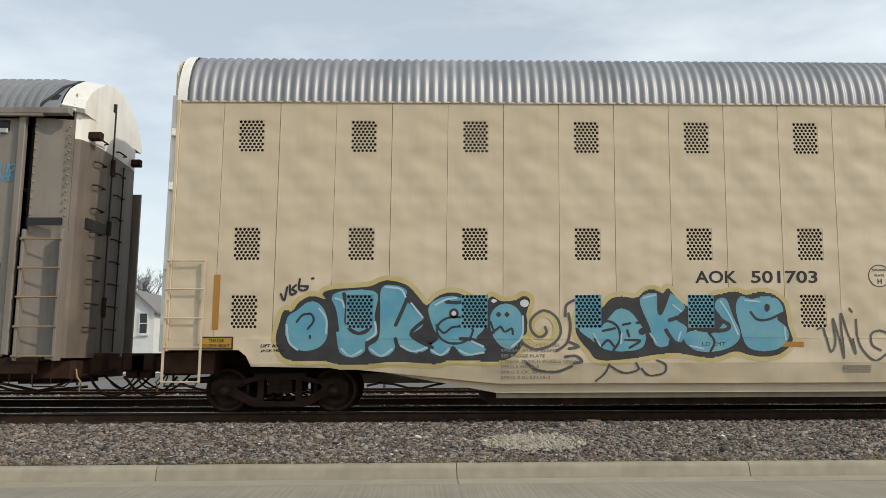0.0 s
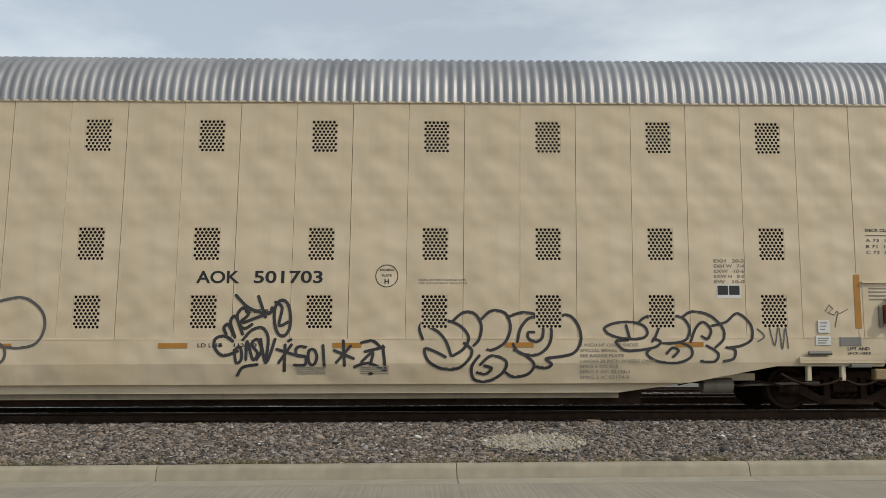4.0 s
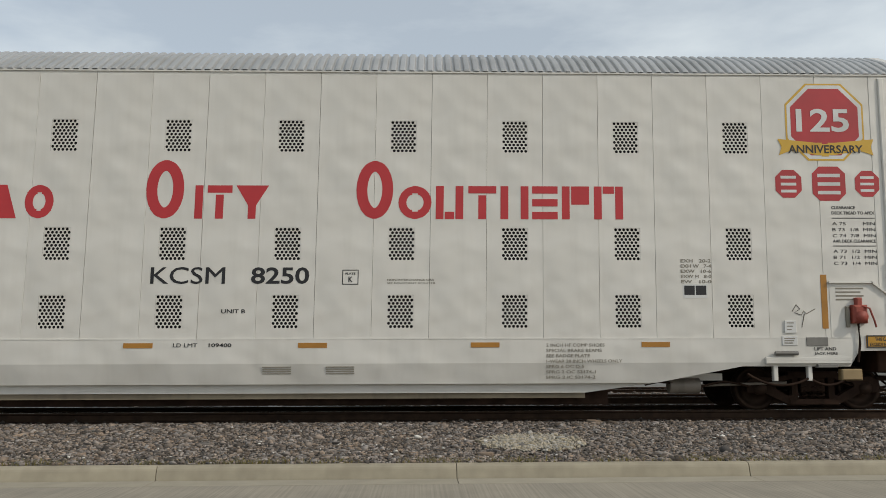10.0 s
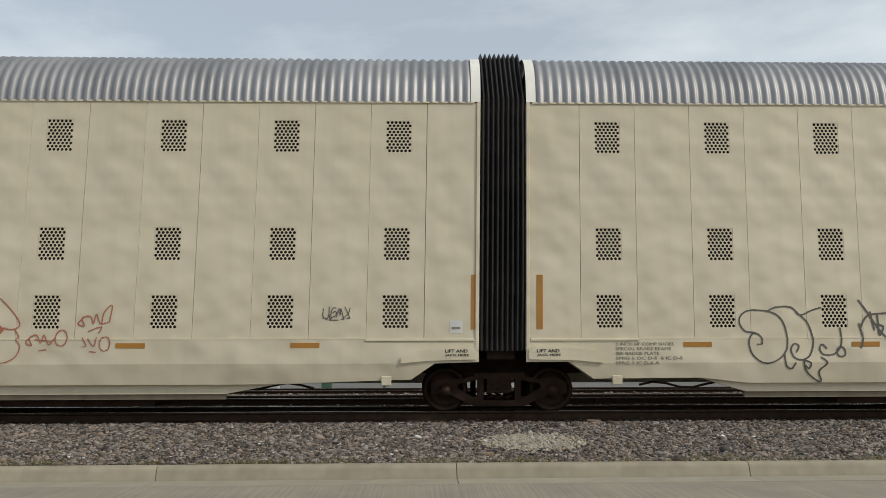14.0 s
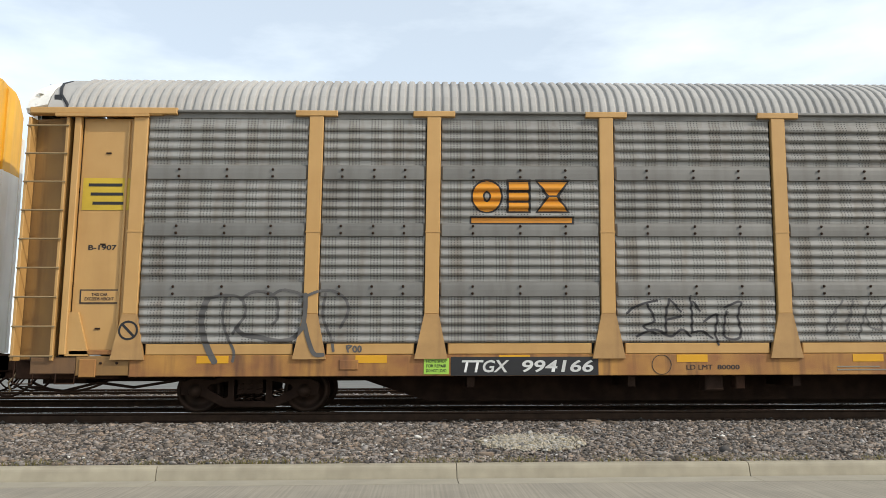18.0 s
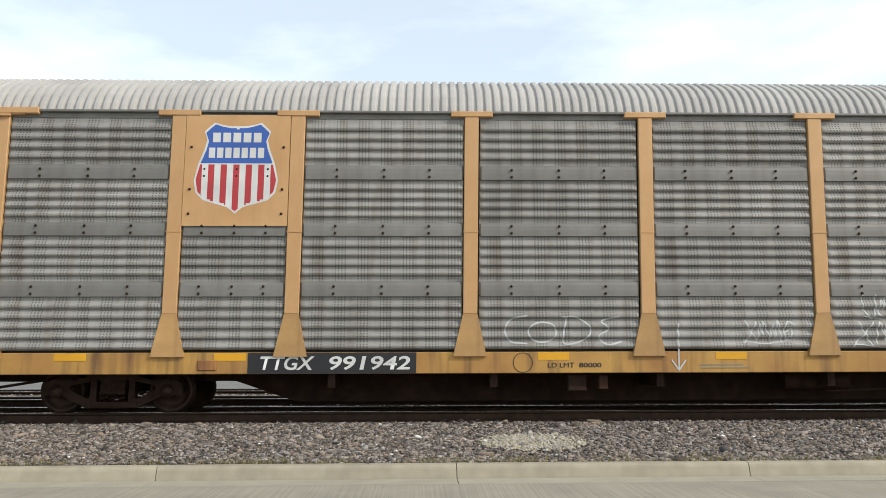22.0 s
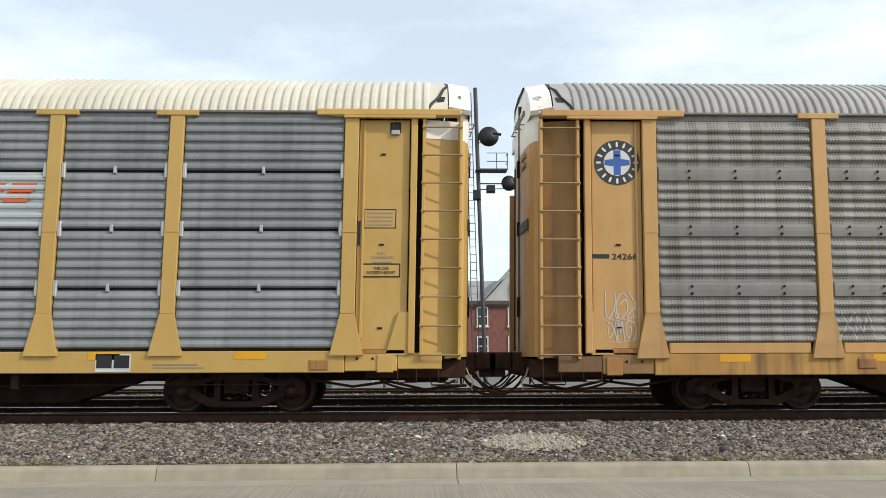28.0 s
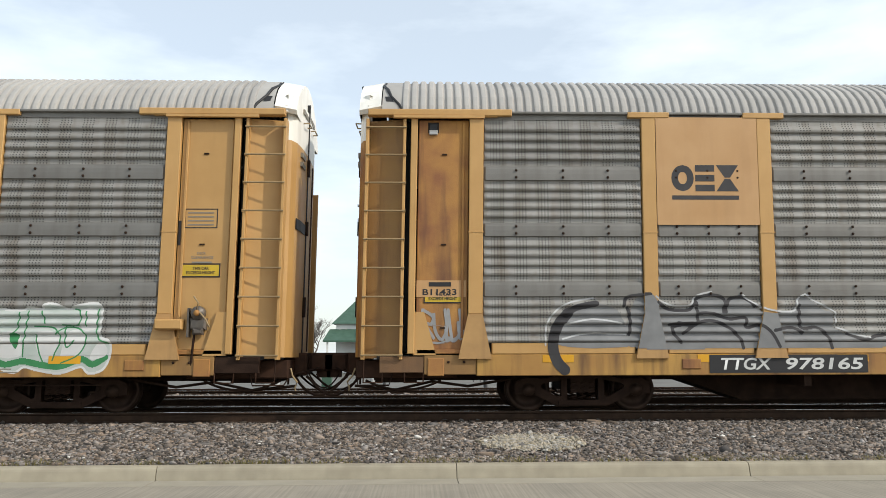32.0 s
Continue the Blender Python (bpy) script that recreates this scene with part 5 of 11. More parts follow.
    part("far_side", Shape().box(-13.5, 13.5, 1.46, 1.52, 0.6, 4.93), sheet_mat, car)
    # roof in lapped sheets
    sheet = roof_sheet(RACK_ROOF, 2.2, 0.1467, 0.04, True).mesh("roof_sheet", LEAN)
    for i in range(12):
        part("roof_sheet", sheet, roof, car, "", (-13.2 + 2.2 * i, 0, 0))
    part("drip_rail", Shape().box(-12.0, 12.0, Y - 0.075, Y + 0.05, 4.885, 4.928, 0.01), BAND, car, "grey drip rail under the roof edge")
    part("roof_edge", Shape().box(-13.2, 13.2, Y - 0.004, Y + 0.05, 4.93, 4.946), roof, car)
    # end bays
    for q in (-1, 1):
        def bx(a, b):
            return min(q * a, q * b), max(q * a, q * b)
        lo, hi = bx(11.35, 13.72)
        part("header_beam", Shape().box(lo, hi, Y - 0.1, Y + 0.05, 4.845, 4.955, 0.012), paint, car)
        lo, hi = bx(11.8, 13.3)
        part("header_flange", Shape().box(lo, hi, Y - 0.12, Y - 0.05, 4.80, 4.845), paint, car)
        lo, hi = bx(12.05, 12.88)
        dp = part("end_panel", Shape().box(lo, hi, Y + 0.03, Y + 0.07, 1.02, 4.80, 0.01), endpaint, car)
        lo, hi = bx(12.12, 12.16)
        part("panel_fold", Shape().box(lo, hi, Y + 0.0, Y + 0.03, 1.2, 4.75, 0.006), endpaint, dp)
        lo, hi = bx(12.55, 12.73)
        if peep[q > 0]:
            ph = part("peep_hole", Shape().box(lo, hi, Y + 0.0, Y + 0.03, 4.58, 4.76, 0.03), INK, dp)
            part("peep_cover", Shape().box(lo + 0.02, hi - 0.02, Y - 0.02, Y + 0.02, 4.54, 4.62, 0.012), GALVW, ph)
        lo, hi = bx(12.06, 12.86)
        part("panel_foot", Shape().box(lo, hi, Y - 0.02, Y + 0.06, 0.95, 1.02, 0.008), RUSTY, dp)
        for z in (1.35, 2.7, 4.2):
            part("latch", Shape().box(q * 12.45 - 0.04, q * 12.45 + 0.04, Y + 0.012, Y + 0.03, z, z + 0.025), DARK, dp)
        if q > 0:
            z = 2.7
            lo, hi = bx(12.06, 12.1)
            part("slot", Shape().box(lo, hi, Y + 0.02, Y + 0.03, z, z + 0.4), INK, dp)
        lo, hi = bx(12.9, 13.01)
        part("door_post", Shape().box(lo, hi, Y - 0.05, Y + 0.05, 0.95, 4.82, 0.012), paint, car)
        lo, hi = bx(13.01, 13.1)
        # dark strip that paints the shade in the gap beside the door post
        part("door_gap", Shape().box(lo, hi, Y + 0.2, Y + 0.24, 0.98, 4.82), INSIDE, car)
        # gusset
        part("gusset", Shape().prism([(q * 12.92, 0.93), (q * 12.55, 0.93), (q * 12.75, 1.62), (q * 12.92, 1.62)][::(-1 if q > 0 else 1)], Y - 0.02, Y + 0.03), paint, car)
        # ladder bay, turned towards the end
        lad = Shape()
        xa, xb = q * 13.12, q * 13.72
        lad.add([(xa, Y + 0.07, 0.88), (xb, Y + 0.2, 0.88), (xb, Y + 0.2, 4.82), (xa, Y + 0.07, 4.82), (xa, Y + 0.13, 0.88), (xb, Y + 0.26, 0.88), (xb, Y + 0.26, 4.82), (xa, Y + 0.13, 4.82)],
                [(0, 1, 2, 3), (7, 6, 5, 4), (0, 4, 5, 1), (3, 2, 6, 7), (1, 5, 6, 2), (0, 3, 7, 4)])
        # left bay takes a darker brown in place of the recess's shade
        bay = part("ladder_bay", lad, endpaint if q > 0 else (BROWNP if shade_left else endpaint), car, "" if q > 0 else "ladder panel coloured browner to stand in for shade")
        for i, x in enumerate((13.09, 13.7)):
            lo, hi = bx(x, x + 0.05)
            part("ladder_stile", Shape().box(lo, hi, Y - 0.06, Y + 0.17, 0.86, 4.8 if style != "grey" else 2.95, 0.008), paint, bay)
        for i in range(9 if style != "grey" else 5):
            z = 0.93 + i * 0.465
            lo, hi = bx(13.08, 13.75)
            part("rung", Shape().rod((lo, Y - 0.075, z), (hi, Y - 0.075, z), 0.015, 6), RUNG, bay)
            if i < 8:
                part("rung_bracket", Shape().box(q * 13.1 - 0.02, q * 13.1 + 0.02, Y - 0.08, Y - 0.05, z - 0.02, z + 0.02), paint, bay)
        if style == "new":
            part("bay_cap", Shape().add([(q * 13.15, Y + 0.066, 4.5), (q * 13.69, Y + 0.183, 4.5), (q * 13.69, Y + 0.183, 4.815), (q * 13.15, Y + 0.066, 4.815)], [(0, 1, 2, 3) if q > 0 else (3, 2, 1, 0)]), ENDWHITE, bay, "white painted top of the ladder panel")
        if style != "grey":
            for y, z in ((-0.52, 4.95), (0.27, 5.03)):
                part("handhold", Shape().tube([(q * 13.86, y - 0.2, z), (q * 13.99, y - 0.19, z + 0.01), (q * 13.99, y + 0.19, z + 0.03), (q * 13.86, y + 0.2, z + 0.03)], 0.013, 5), RUNG, car, "bent steel handhold")
                for i in range(3):
                    u = y - 0.26 + 0.19 * i
                    part("stencil_bar", Shape().box(min(q * 13.84, q * 13.925), max(q * 13.84, q * 13.925), u, u + 0.15, z + 0.16, z + 0.24), FAINT, car)
            for i in range(2):
                part("stencil_bar", Shape().box(min(q * 13.84, q * 13.925), max(q * 13.84, q * 13.925), -0.86, -0.5, 4.32 - 0.16 * i, 4.4 - 0.16 * i), FAINT, car)
            if q < 0:
                rim = [(q * 13.8, 1.3, 5.3), (q * 13.85, 1.1, 5.43), (q * 13.885, 0.75, 5.655), (q * 13.905, 0.0, 5.66), (q * 13.89, -0.6, 5.655)]
                part("gable_rim", Shape().tube(rim, 0.022, 5), INK if style == "old" else ENDWHITE, car, "folded rim of the end door")
        if style == "grey":
            part("bay_slot", Shape().box(q * 13.42 - 0.27, q * 13.42 + 0.27, Y - 0.03, Y + 0.02, 3.02, 3.14), INK, bay)
            for i in range(12):
                for x in (13.16, 13.66):
                    part("rivet", BOLT_MESH, RUNG, bay, "", (q * x, Y + (0.03 if x < 13.3 else 0.14), 3.2 + i * 0.135 if i < 12 else 0))
        # rounded end doors
        plan = [(13.72, -1.33), (13.80, -1.28), (13.86, -1.1), (13.90, -0.7), (13.92, 0.0), (13.90, 0.7), (13.86, 1.1), (13.80, 1.28), (13.72, 1.33)]
        for z0, z1, m, nm, ya, yb in ((0.9, 4.5, endpaint if style != "grey" else BROWNEND, "end_door", -2, -0.69), (0.9, 4.5, BROWNEND if style == "grey" else (TANWHITE if endpaint == RUSTY else endpaint), "end_door", -0.71, 2), (4.5, 9.0, ENDWHITE, "end_door_top", -2, 2)):
            s = Shape()
            pl = [(x, y) for x, y in plan if ya < y < yb]
            k = len(pl)
            def head(y):
                return min(z1, 5.66 if abs(y) < 0.75 else 5.66 - (abs(y) - 0.75) * 0.66)
            vs = [(q * x, y, z) for z in (z0, None) for x, y in pl for z in (z or head(y),)]
            vs += [(q * (x - 0.05), y * 0.97, z) for z in (z0, None) for x, y in pl for z in (z or head(y),)]
            fs = []
            for i in range(k - 1):
                f = [(i, i + 1, k + i + 1, k + i), (2 * k + i + 1, 2 * k + i, 3 * k + i, 3 * k + i + 1), (k + i, k + i + 1, 3 * k + i + 1, 3 * k + i), (i + 1, i, 2 * k + i, 2 * k + i + 1)]
                fs += [g if q > 0 else g[::-1] for g in f]
            s.add(vs, fs)
            part(nm, s, m, car, "white upper end door" if z0 > 4 else "rounded end door with dark stains")
        part("door_seam", Shape().box(min(q * 13.88, q * 13.935), max(q * 13.88, q * 13.935), -0.186, -0.154, 0.95, 5.45), INK, car)
        for z0, z1 in ((4.12, 4.42), (3.05, 3.3), (1.6, 1.95)):
            part("lock_case", Shape().box(min(q * 13.88, q * 13.96), max(q * 13.88, q * 13.96), -0.23, -0.13, z0, z1, 0.02), DARK, car, "dark lock case on the door seam")
        for y, m in ((0.35, RUSTDARK),):
            part("door_bar", Shape().rod((q * 13.935, y, 1.0), (q * 13.935, y, 4.4), 0.014, 6), m, car, "rusty lock rod")
        part("far_ladder", Shape().box(min(q * 13.7, q * 13.92), max(q * 13.7, q * 13.92), 1.38, 1.44, 0.9, 4.1, 0.01), endpaint, car)
        if style == "grey":
            for i in range(9):
                for y in (-0.75, 0.15):
                    part("end_rung", Shape().tube([(q * 13.9, y - 0.2, 1.4 + 0.4 * i), (q * 13.98, y - 0.18, 1.4 + 0.4 * i), (q * 13.98, y + 0.18, 1.4 + 0.4 * i), (q * 13.9, y + 0.2, 1.4 + 0.4 * i)], 0.014, 5), RUSTDARK, car)
            for y in (-1.05, 0.9):
                part("end_bracket", Shape().box(min(q * 13.8, q * 14.05), max(q * 13.8, q * 14.05), y - 0.08, y + 0.08, 4.55, 4.68, 0.02), DARK, car)
        part("door_slot", slot_plate(q), INK, car)
        # white gable plate and torn roof end
        pts = [(q * 13.52, -1.40, 4.98)] + [(q * 13.52, y, z + 0.006) for y, z in RACK_ROOF if abs(y) < 1.47] + [(q * 13.52, 1.40, 4.98)]
        k = len(pts)
        s = Shape().add(pts + [(x + q * 0.36, y * 0.975, z - 0.06) for x, y, z in pts], [tuple(range(k)), tuple(range(2 * k - 1, k - 1, -1))] + [(i, i + 1, k + i + 1, k + i) for i in range(k - 1)])
        part("gable_hood", s, ENDWHITE, car, "dented white gable plate")
        hood = Shape().along([(y, z + 0.014) for y, z in RACK_ROOF], sorted((q * 13.15, q * 13.5)), True)
        part("roof_hood", hood, roof, car)
        part("corner_plate", Shape().box(min(q * 13.2, q * 13.74), max(q * 13.2, q * 13.74), -1.42, -1.36, 4.95, 5.08, 0.01), ENDWHITE, car, "bent white corner plate")
        rip = [(q * 13.16, -1.50, 4.96), (q * 13.22, -1.45, 5.08), (q * 13.36, -1.35, 5.25), (q * 13.42, -1.2, 5.42), (q * 13.5, -0.97, 5.55), (q * 13.47, -0.7, 5.68), (q * 13.5, -0.45, 5.75)]
        part("torn_edge", Shape().tube(rip, 0.026, 5), INK, car, "black torn edge of the roof sheet")
        s = Shape().add([(q * 13.25, -1.47, 5.0), (q * 13.40, -1.465, 5.0), (q * 13.46, -1.37, 5.24), (q * 13.36, -1.37, 5.24)], [(0, 1, 2, 3) if q > 0 else (3, 2, 1, 0)])
        s.add([(q * 13.25, -1.455, 5.0), (q * 13.40, -1.45, 5.0), (q * 13.46, -1.355, 5.24), (q * 13.36, -1.355, 5.24)], [(3, 2, 1, 0) if q > 0 else (0, 1, 2, 3)])
        part("torn_gap", s, INK, car)
        coupler(car, q * 13.75, q)
        lo, hi = bx(12.2, 13.85)
        part("draft_sill", Shape().box(lo, hi, -1.15, 1.2, 0.56, 0.86, 0.02), RUSTDARK, car, "rusty draft sill")
        for x in (12.75, 13.4):
            part("step_stirrup", Shape().tube([(q * x, Y + 0.02, 0.86), (q * x, Y + 0.0, 0.5), (q * (x + 0.3), Y + 0.0, 0.5), (q * (x + 0.3), Y + 0.02, 0.86)], 0.014, 5), RUSTDARK, car)
        part("train_pipe", Shape().tube([(q * 11.2, -0.85, 0.55), (q * 12.0, -0.95, 0.42), (q * 12.6, -0.9, 0.5), (q * 13.2, -0.8, 0.36), (q * 13.9, -0.55, 0.42)], 0.026, 6), DARK, car)
        truck(car, q * 10.1)
        if q > 0 or left_plate:
            zp = 1.78 if q < 0 else 2.2
            s = Shape()
            ring(s, [(q * 12.45 - 0.31, zp - 0.02), (q * 12.45 + 0.31, zp - 0.02), (q * 12.45 + 0.31, zp + 0.205), (q * 12.45 - 0.31, zp + 0.205)],
                 [(q * 12.45 - 0.292, zp - 0.002), (q * 12.45 + 0.292, zp - 0.002), (q * 12.45 + 0.292, zp + 0.187), (q * 12.45 - 0.292, zp + 0.187)], Y + 0.02, Y + 0.03)
            part("plate_border", s, INK, dp)
            pl = part("warning_plate", Shape().box(q * 12.45 - 0.29, q * 12.45 + 0.29, Y + 0.022, Y + 0.03, 1.78 if q < 0 else 2.2, 1.97 if q < 0 else 2.38), PLATE if filled else paint, dp, "yellow height warning plate")
            lettering("THIS CAR", q * 12.45 - 0.13, 1.88 if q < 0 else 2.3, 0.26, 0.05, INK, dp, Y + 0.018)
            lettering("EXCEEDS HEIGHT", q * 12.45 - 0.23, 1.81 if q < 0 else 2.23, 0.46, 0.05, INK, dp, Y + 0.018)
    # hand brake at the right end
    if style != "new":
        s = Shape().box(12.34, 12.6, Y - 0.1, Y + 0.03, 1.34, 1.52, 0.03).box(12.4, 12.56, Y - 0.13, Y, 1.26, 1.36, 0.03).box(12.31, 12.34, Y - 0.12, Y + 0.03, 1.22, 1.68)
        s.lathe([(0.0, -0.17), (0.03, -0.17), (0.04, -0.15), (0.1, -0.14), (0.115, -0.1), (0.115, -0.02)], 14, (12.47, Y, 1.6))
        b = part("hand_brake", s, BRAKEGREY, car, "grimy hand brake gear box")
        part("brake_hub", Shape().lathe([(0.0, -0.2), (0.045, -0.195), (0.05, -0.14)], 10, (12.47, Y, 1.6)), RUSTY, b)
        part("brake_lever", Shape().tube([(12.45, Y - 0.16, 1.6), (12.5, Y - 0.2, 1.75), (12.42, Y - 0.18, 1.86)], 0.015, 5).tube([(12.5, Y - 0.16, 1.62), (12.62, Y - 0.2, 1.5), (12.68, Y - 0.18, 1.38)], 0.015, 5), RUNG, b)
        part("brake_step", Shape().box(11.82, 12.25, Y - 0.2, Y - 0.02, 1.34, 1.5, 0.02), paint, b)
        part("brake_chain", Shape().tube([(12.42, Y - 0.06, 1.33), (12.4, Y - 0.05, 1.0), (12.35, Y + 0.05, 0.6)], 0.02, 5), DARK, b)
    # clearance table
    y = Y + 0.026
    s = Shape()
    ring(s, [(12.15, 2.98), (12.68, 2.98), (12.68, 3.3), (12.15, 3.3)], [(12.165, 2.995), (12.665, 2.995), (12.665, 3.285), (12.165, 3.285)], y, y + 0.004)
    part("table_frame", s, INK, car)
    for i in range(4):
        part("table_print", Shape().box(12.2, 12.62, y, y + 0.003, 3.22 - 0.065 * i, 3.24 - 0.065 * i), FAINT, car)
    lettering("DECK", 12.38, 2.55, 0.14, 0.04, FAINT, car, y)
    lettering("CLEARANCE", 12.28, 2.48, 0.36, 0.045, FAINT, car, y)
    for i in range(2):
        part("table_print", Shape().box(12.3, 12.62, y, y + 0.003, 2.41 - 0.07 * i, 2.435 - 0.07 * i), FAINT, car)
    return car


def board(car, x0, x1, z0, z1, material, y, label, name="board", parent=None):
    return part(name, Shape().box(x0, x1, y - 0.005, y, z0, z1), material, parent or car, label)

# ---- the train ----
CAR_B = carrier(-4.07, "cream covered car carrier with blue and yellow graffiti", CREAM, GALV, 5.09, "round", (CREAM, CREAM))
car_data(CAR_B, "AOK", "501703", 0.07, 0, 0)
CAR_C = carrier(40.74, "white covered car carrier with red lettering blocks", WHITE, GALVW, 5.61, "flat", (ENDYEL, ENDYEL))
car_data(CAR_C, "KCSM", "8250", -0.22, 0, 0)
CAR_D = carrier(85.54, "ivory covered car carrier with thin red graffiti", IVORY, GALV, 5.09, "round", (ENDYEL, ENDYEL))
car_data(CAR_D, "AOK", "502235", 0.0, 0, 0)

CAR_A = rack_car(-19.5, "dark grey enclosed autorack car with white end doors", GREYP, GREYP, GREYP, GALV, style="grey", shade_left=False)
CAR_E = rack_car(143.69, "mustard autorack car with grey perforated sides and graffiti", MUSTARD, MUSTARD, RUSTY, GREYROOF, filled=False, peep=(False, False))
CAR_F = rack_car(172.50, "faded yellow autorack car with a shield emblem", PEACH, PEACH, SILLY, GREYROOF, sill=(0.64, 0.98), base=1.02, rails=False)
CAR_G = rack_car(201.27, "yellow autorack car with smooth grey ribbed sides", YELLOW, YELLOW, YELLOW, WHITEROOF, style="new", filled=False, sill=(0.66, 1.0), base=1.05, shade_left=False, rails=False)
CAR_H = rack_car(230.04, "yellow autorack car with silver and green graffiti", MUSTARD, MUSTARD, SILLY, GREYROOF, peep=(False, False), left_plate=False)
CAR_I = rack_car(258.84, "mustard autorack car with a yellow sign panel", MUSTARD, RUSTY, SILLY, GREYROOF)

# ---- paint on the cars ----


def curve_through(pts, closed=False, n=6):
    """A smooth line through a few points."""
    k, out = len(pts), []
    for i in range(k if closed else k - 1):
        if closed:
            p = [pts[(i + j) % k] for j in (-1, 0, 1, 2)]
        else:
            p = [pts[min(max(i + j, 0), k - 1)] for j in (-1, 0, 1, 2)]
        for u in range(n):
            t = u / n
            out.append(tuple(0.5 * (2 * p[1][c] + (p[2][c] - p[0][c]) * t + (2 * p[0][c] - 5 * p[1][c] + 4 * p[2][c] - p[3][c]) * t * t + (3 * p[1][c] - p[0][c] - 3 * p[2][c] + p[3][c]) * t ** 3) for c in (0, 1)))
    if not closed:
        out.append(tuple(pts[-1]))
    return out


def spans_of(shape, z):
    """The stretches of x that a painted shape covers at height z."""
    out = []
    if shape[0] == "poly":
        pts = shape[1]
        xs = []
        for (xa, za), (xb, zb) in zip(pts, pts[1:] + pts[:1]):
            if (za > z) != (zb > z):
                xs.append(xa + (z - za) * (xb - xa) / (zb - za))
        xs.sort()
        out = list(zip(xs[::2], xs[1::2]))
    else:
        pts, w = shape[1], shape[2]
        for (xa, za), (xb, zb) in zip(pts, pts[1:]):
            if z > max(za, zb) + w or z < min(za, zb) - w:
                continue
            for xc, zc in ((xa, za), (xb, zb)):
                if abs(z - zc) < w:
                    h = math.sqrt(w * w - (z - zc) ** 2)
                    out.append((xc - h, xc + h))
            dx, dz = xb - xa, zb - za
            le = math.hypot(dx, dz)
            if le < 1e-6:
                continue
            dx, dz = dx / le, dz / le
            lo, hi = -1e9, 1e9
            for cx, c0, a, b in ((dx, dz * (z - za) - dx * xa, 0, le), (-dz, dx * (z - za) + dz * xa, -w, w)):
                if abs(cx) < 1e-6:
                    if not a <= c0 <= b:
                        lo, hi = 1, 0
                else:
                    u, v = sorted(((a - c0) / cx, (b - c0) / cx))
                    lo, hi = max(lo, u), min(hi, v)
            if lo < hi:
                out.append((lo, hi))
    return out


def merged(spans):
    out = []
    for a, b in sorted(spans):
        if out and a <= out[-1][1]:
            out[-1] = (out[-1][0], max(out[-1][1], b))
        else:
            out.append((a, b))
    return out


class CarrierSide:
    """The side of a covered carrier, with its vents left free."""

    def __init__(self, car):
        self.vents = [(o.location.x, z) for o in car.children if o.name.startswith("vent") for z in [o.location.z]]

    def levels(self, z0, z1, step):
        n = max(1, int((z1 - z0) / step))
        cut = [0.80, 1.178, 1.20] + [c + d for c in VENT_Z for d in (-0.265, 0.265)]
        return sorted([z0 + (z1 - z0) * i / n for i in range(n + 1)] + [c for c in cut if z0 < c < z1])

    def pieces(self, a, b, z):
        for vx, vz in self.vents:
            if abs(z - vz) < 0.265:
                x = vx - LEAN * vz
                if a < x + 0.216 and b > x - 0.216:
                    if a < x - 0.216:
                        yield from self.pieces(a, x - 0.216, z)
                    if b > x + 0.216:
                        yield from self.pieces(x + 0.216, b, z)
                    return
        yield a, b

    def y(self, x, z, zm):
        if zm > 1.198:
            return SIDE - 0.003
        if zm > 1.178:
            return SIDE - 0.019
        return SIDE - 0.015 + (0.10 * (0.80 - z) / 0.47 if z < 0.80 else 0)


class RackSide:
    """The ribbed side of a rack car, its posts, lower rail and sill."""

    def __init__(self, base, sill):
        self.base, self.sill, self.prof = base, sill, []
        for r, (z0, z1, n, flat) in enumerate(ROWS_OLD):
            z0 = base if r == 3 else z0
            pr = row_profile(z0, z1, n, flat)
            if flat > 0:
                h = flat * 0.74
                pr = [(-0.05, z0 - 0.024), (-0.05, z0 + h * 0.35), (-0.044, z0 + h * 0.7), (-0.032, z0 + h * 0.9), (-0.002, z0 + h)] + pr[1:]
            if r > 0:
                pr = [(y, z) for y, z in pr if z < last - 0.026] + [(0.0, last - 0.0255)]
            last = z0
            self.prof += [(z, y) for y, z in pr]
        self.prof.sort()

    def levels(self, z0, z1, step):
        n = max(1, int((z1 - z0) / step))
        cut = [z for z, y in self.prof] + [self.base, self.sill, 1.59]
        lv = sorted([z0 + (z1 - z0) * i / n for i in range(n + 1)] + [c for c in cut if z0 < c < z1])
        return [v for i, v in enumerate(lv) if i == 0 or v - lv[i - 1] > 0.0015]

    def half(self, z):
        return 0.115 if z > 1.59 else 0.115 + 0.15 * (1.59 - z) / (1.66 - self.sill)

    def pieces(self, a, b, z):
        cuts = [a, b]
        if z > self.sill - 0.06:
            for p in POSTS:
                for e in (p - self.half(z), p + self.half(z)):
                    if a < e < b:
                        cuts.append(e)
        cuts.sort()
        yield from zip(cuts, cuts[1:])

    def y(self, x, z, zm):
        if zm > self.sill - 0.06 and any(abs(x - p) < self.half(zm) for p in POSTS):
            return SIDE - 0.079
        if zm < self.sill:
            return SIDE - 0.033
        if zm < self.base:
            return SIDE - 0.038
        for (za, ya), (zb, yb) in zip(self.prof, self.prof[1:]):
            if za <= z <= zb:
                return SIDE + ya + (yb - ya) * (z - za) / max(zb - za, 1e-6) - 0.003
        return SIDE - 0.003


class FlatSide:
    def __init__(self, y):
        self.at = y

    def levels(self, z0, z1, step):
        n = max(1, int((z1 - z0) / step))
        return [z0 + (z1 - z0) * i / n for i in range(n + 1)]

    def pieces(self, a, b, z):
        yield a, b

    def y(self, x, z, zm):
        return self.at


def spray(parent, side, material, shapes, layer=0, step=0.02, clip=None, name="paint", label=""):
    """Lays thin paint on a side, following its ribs."""
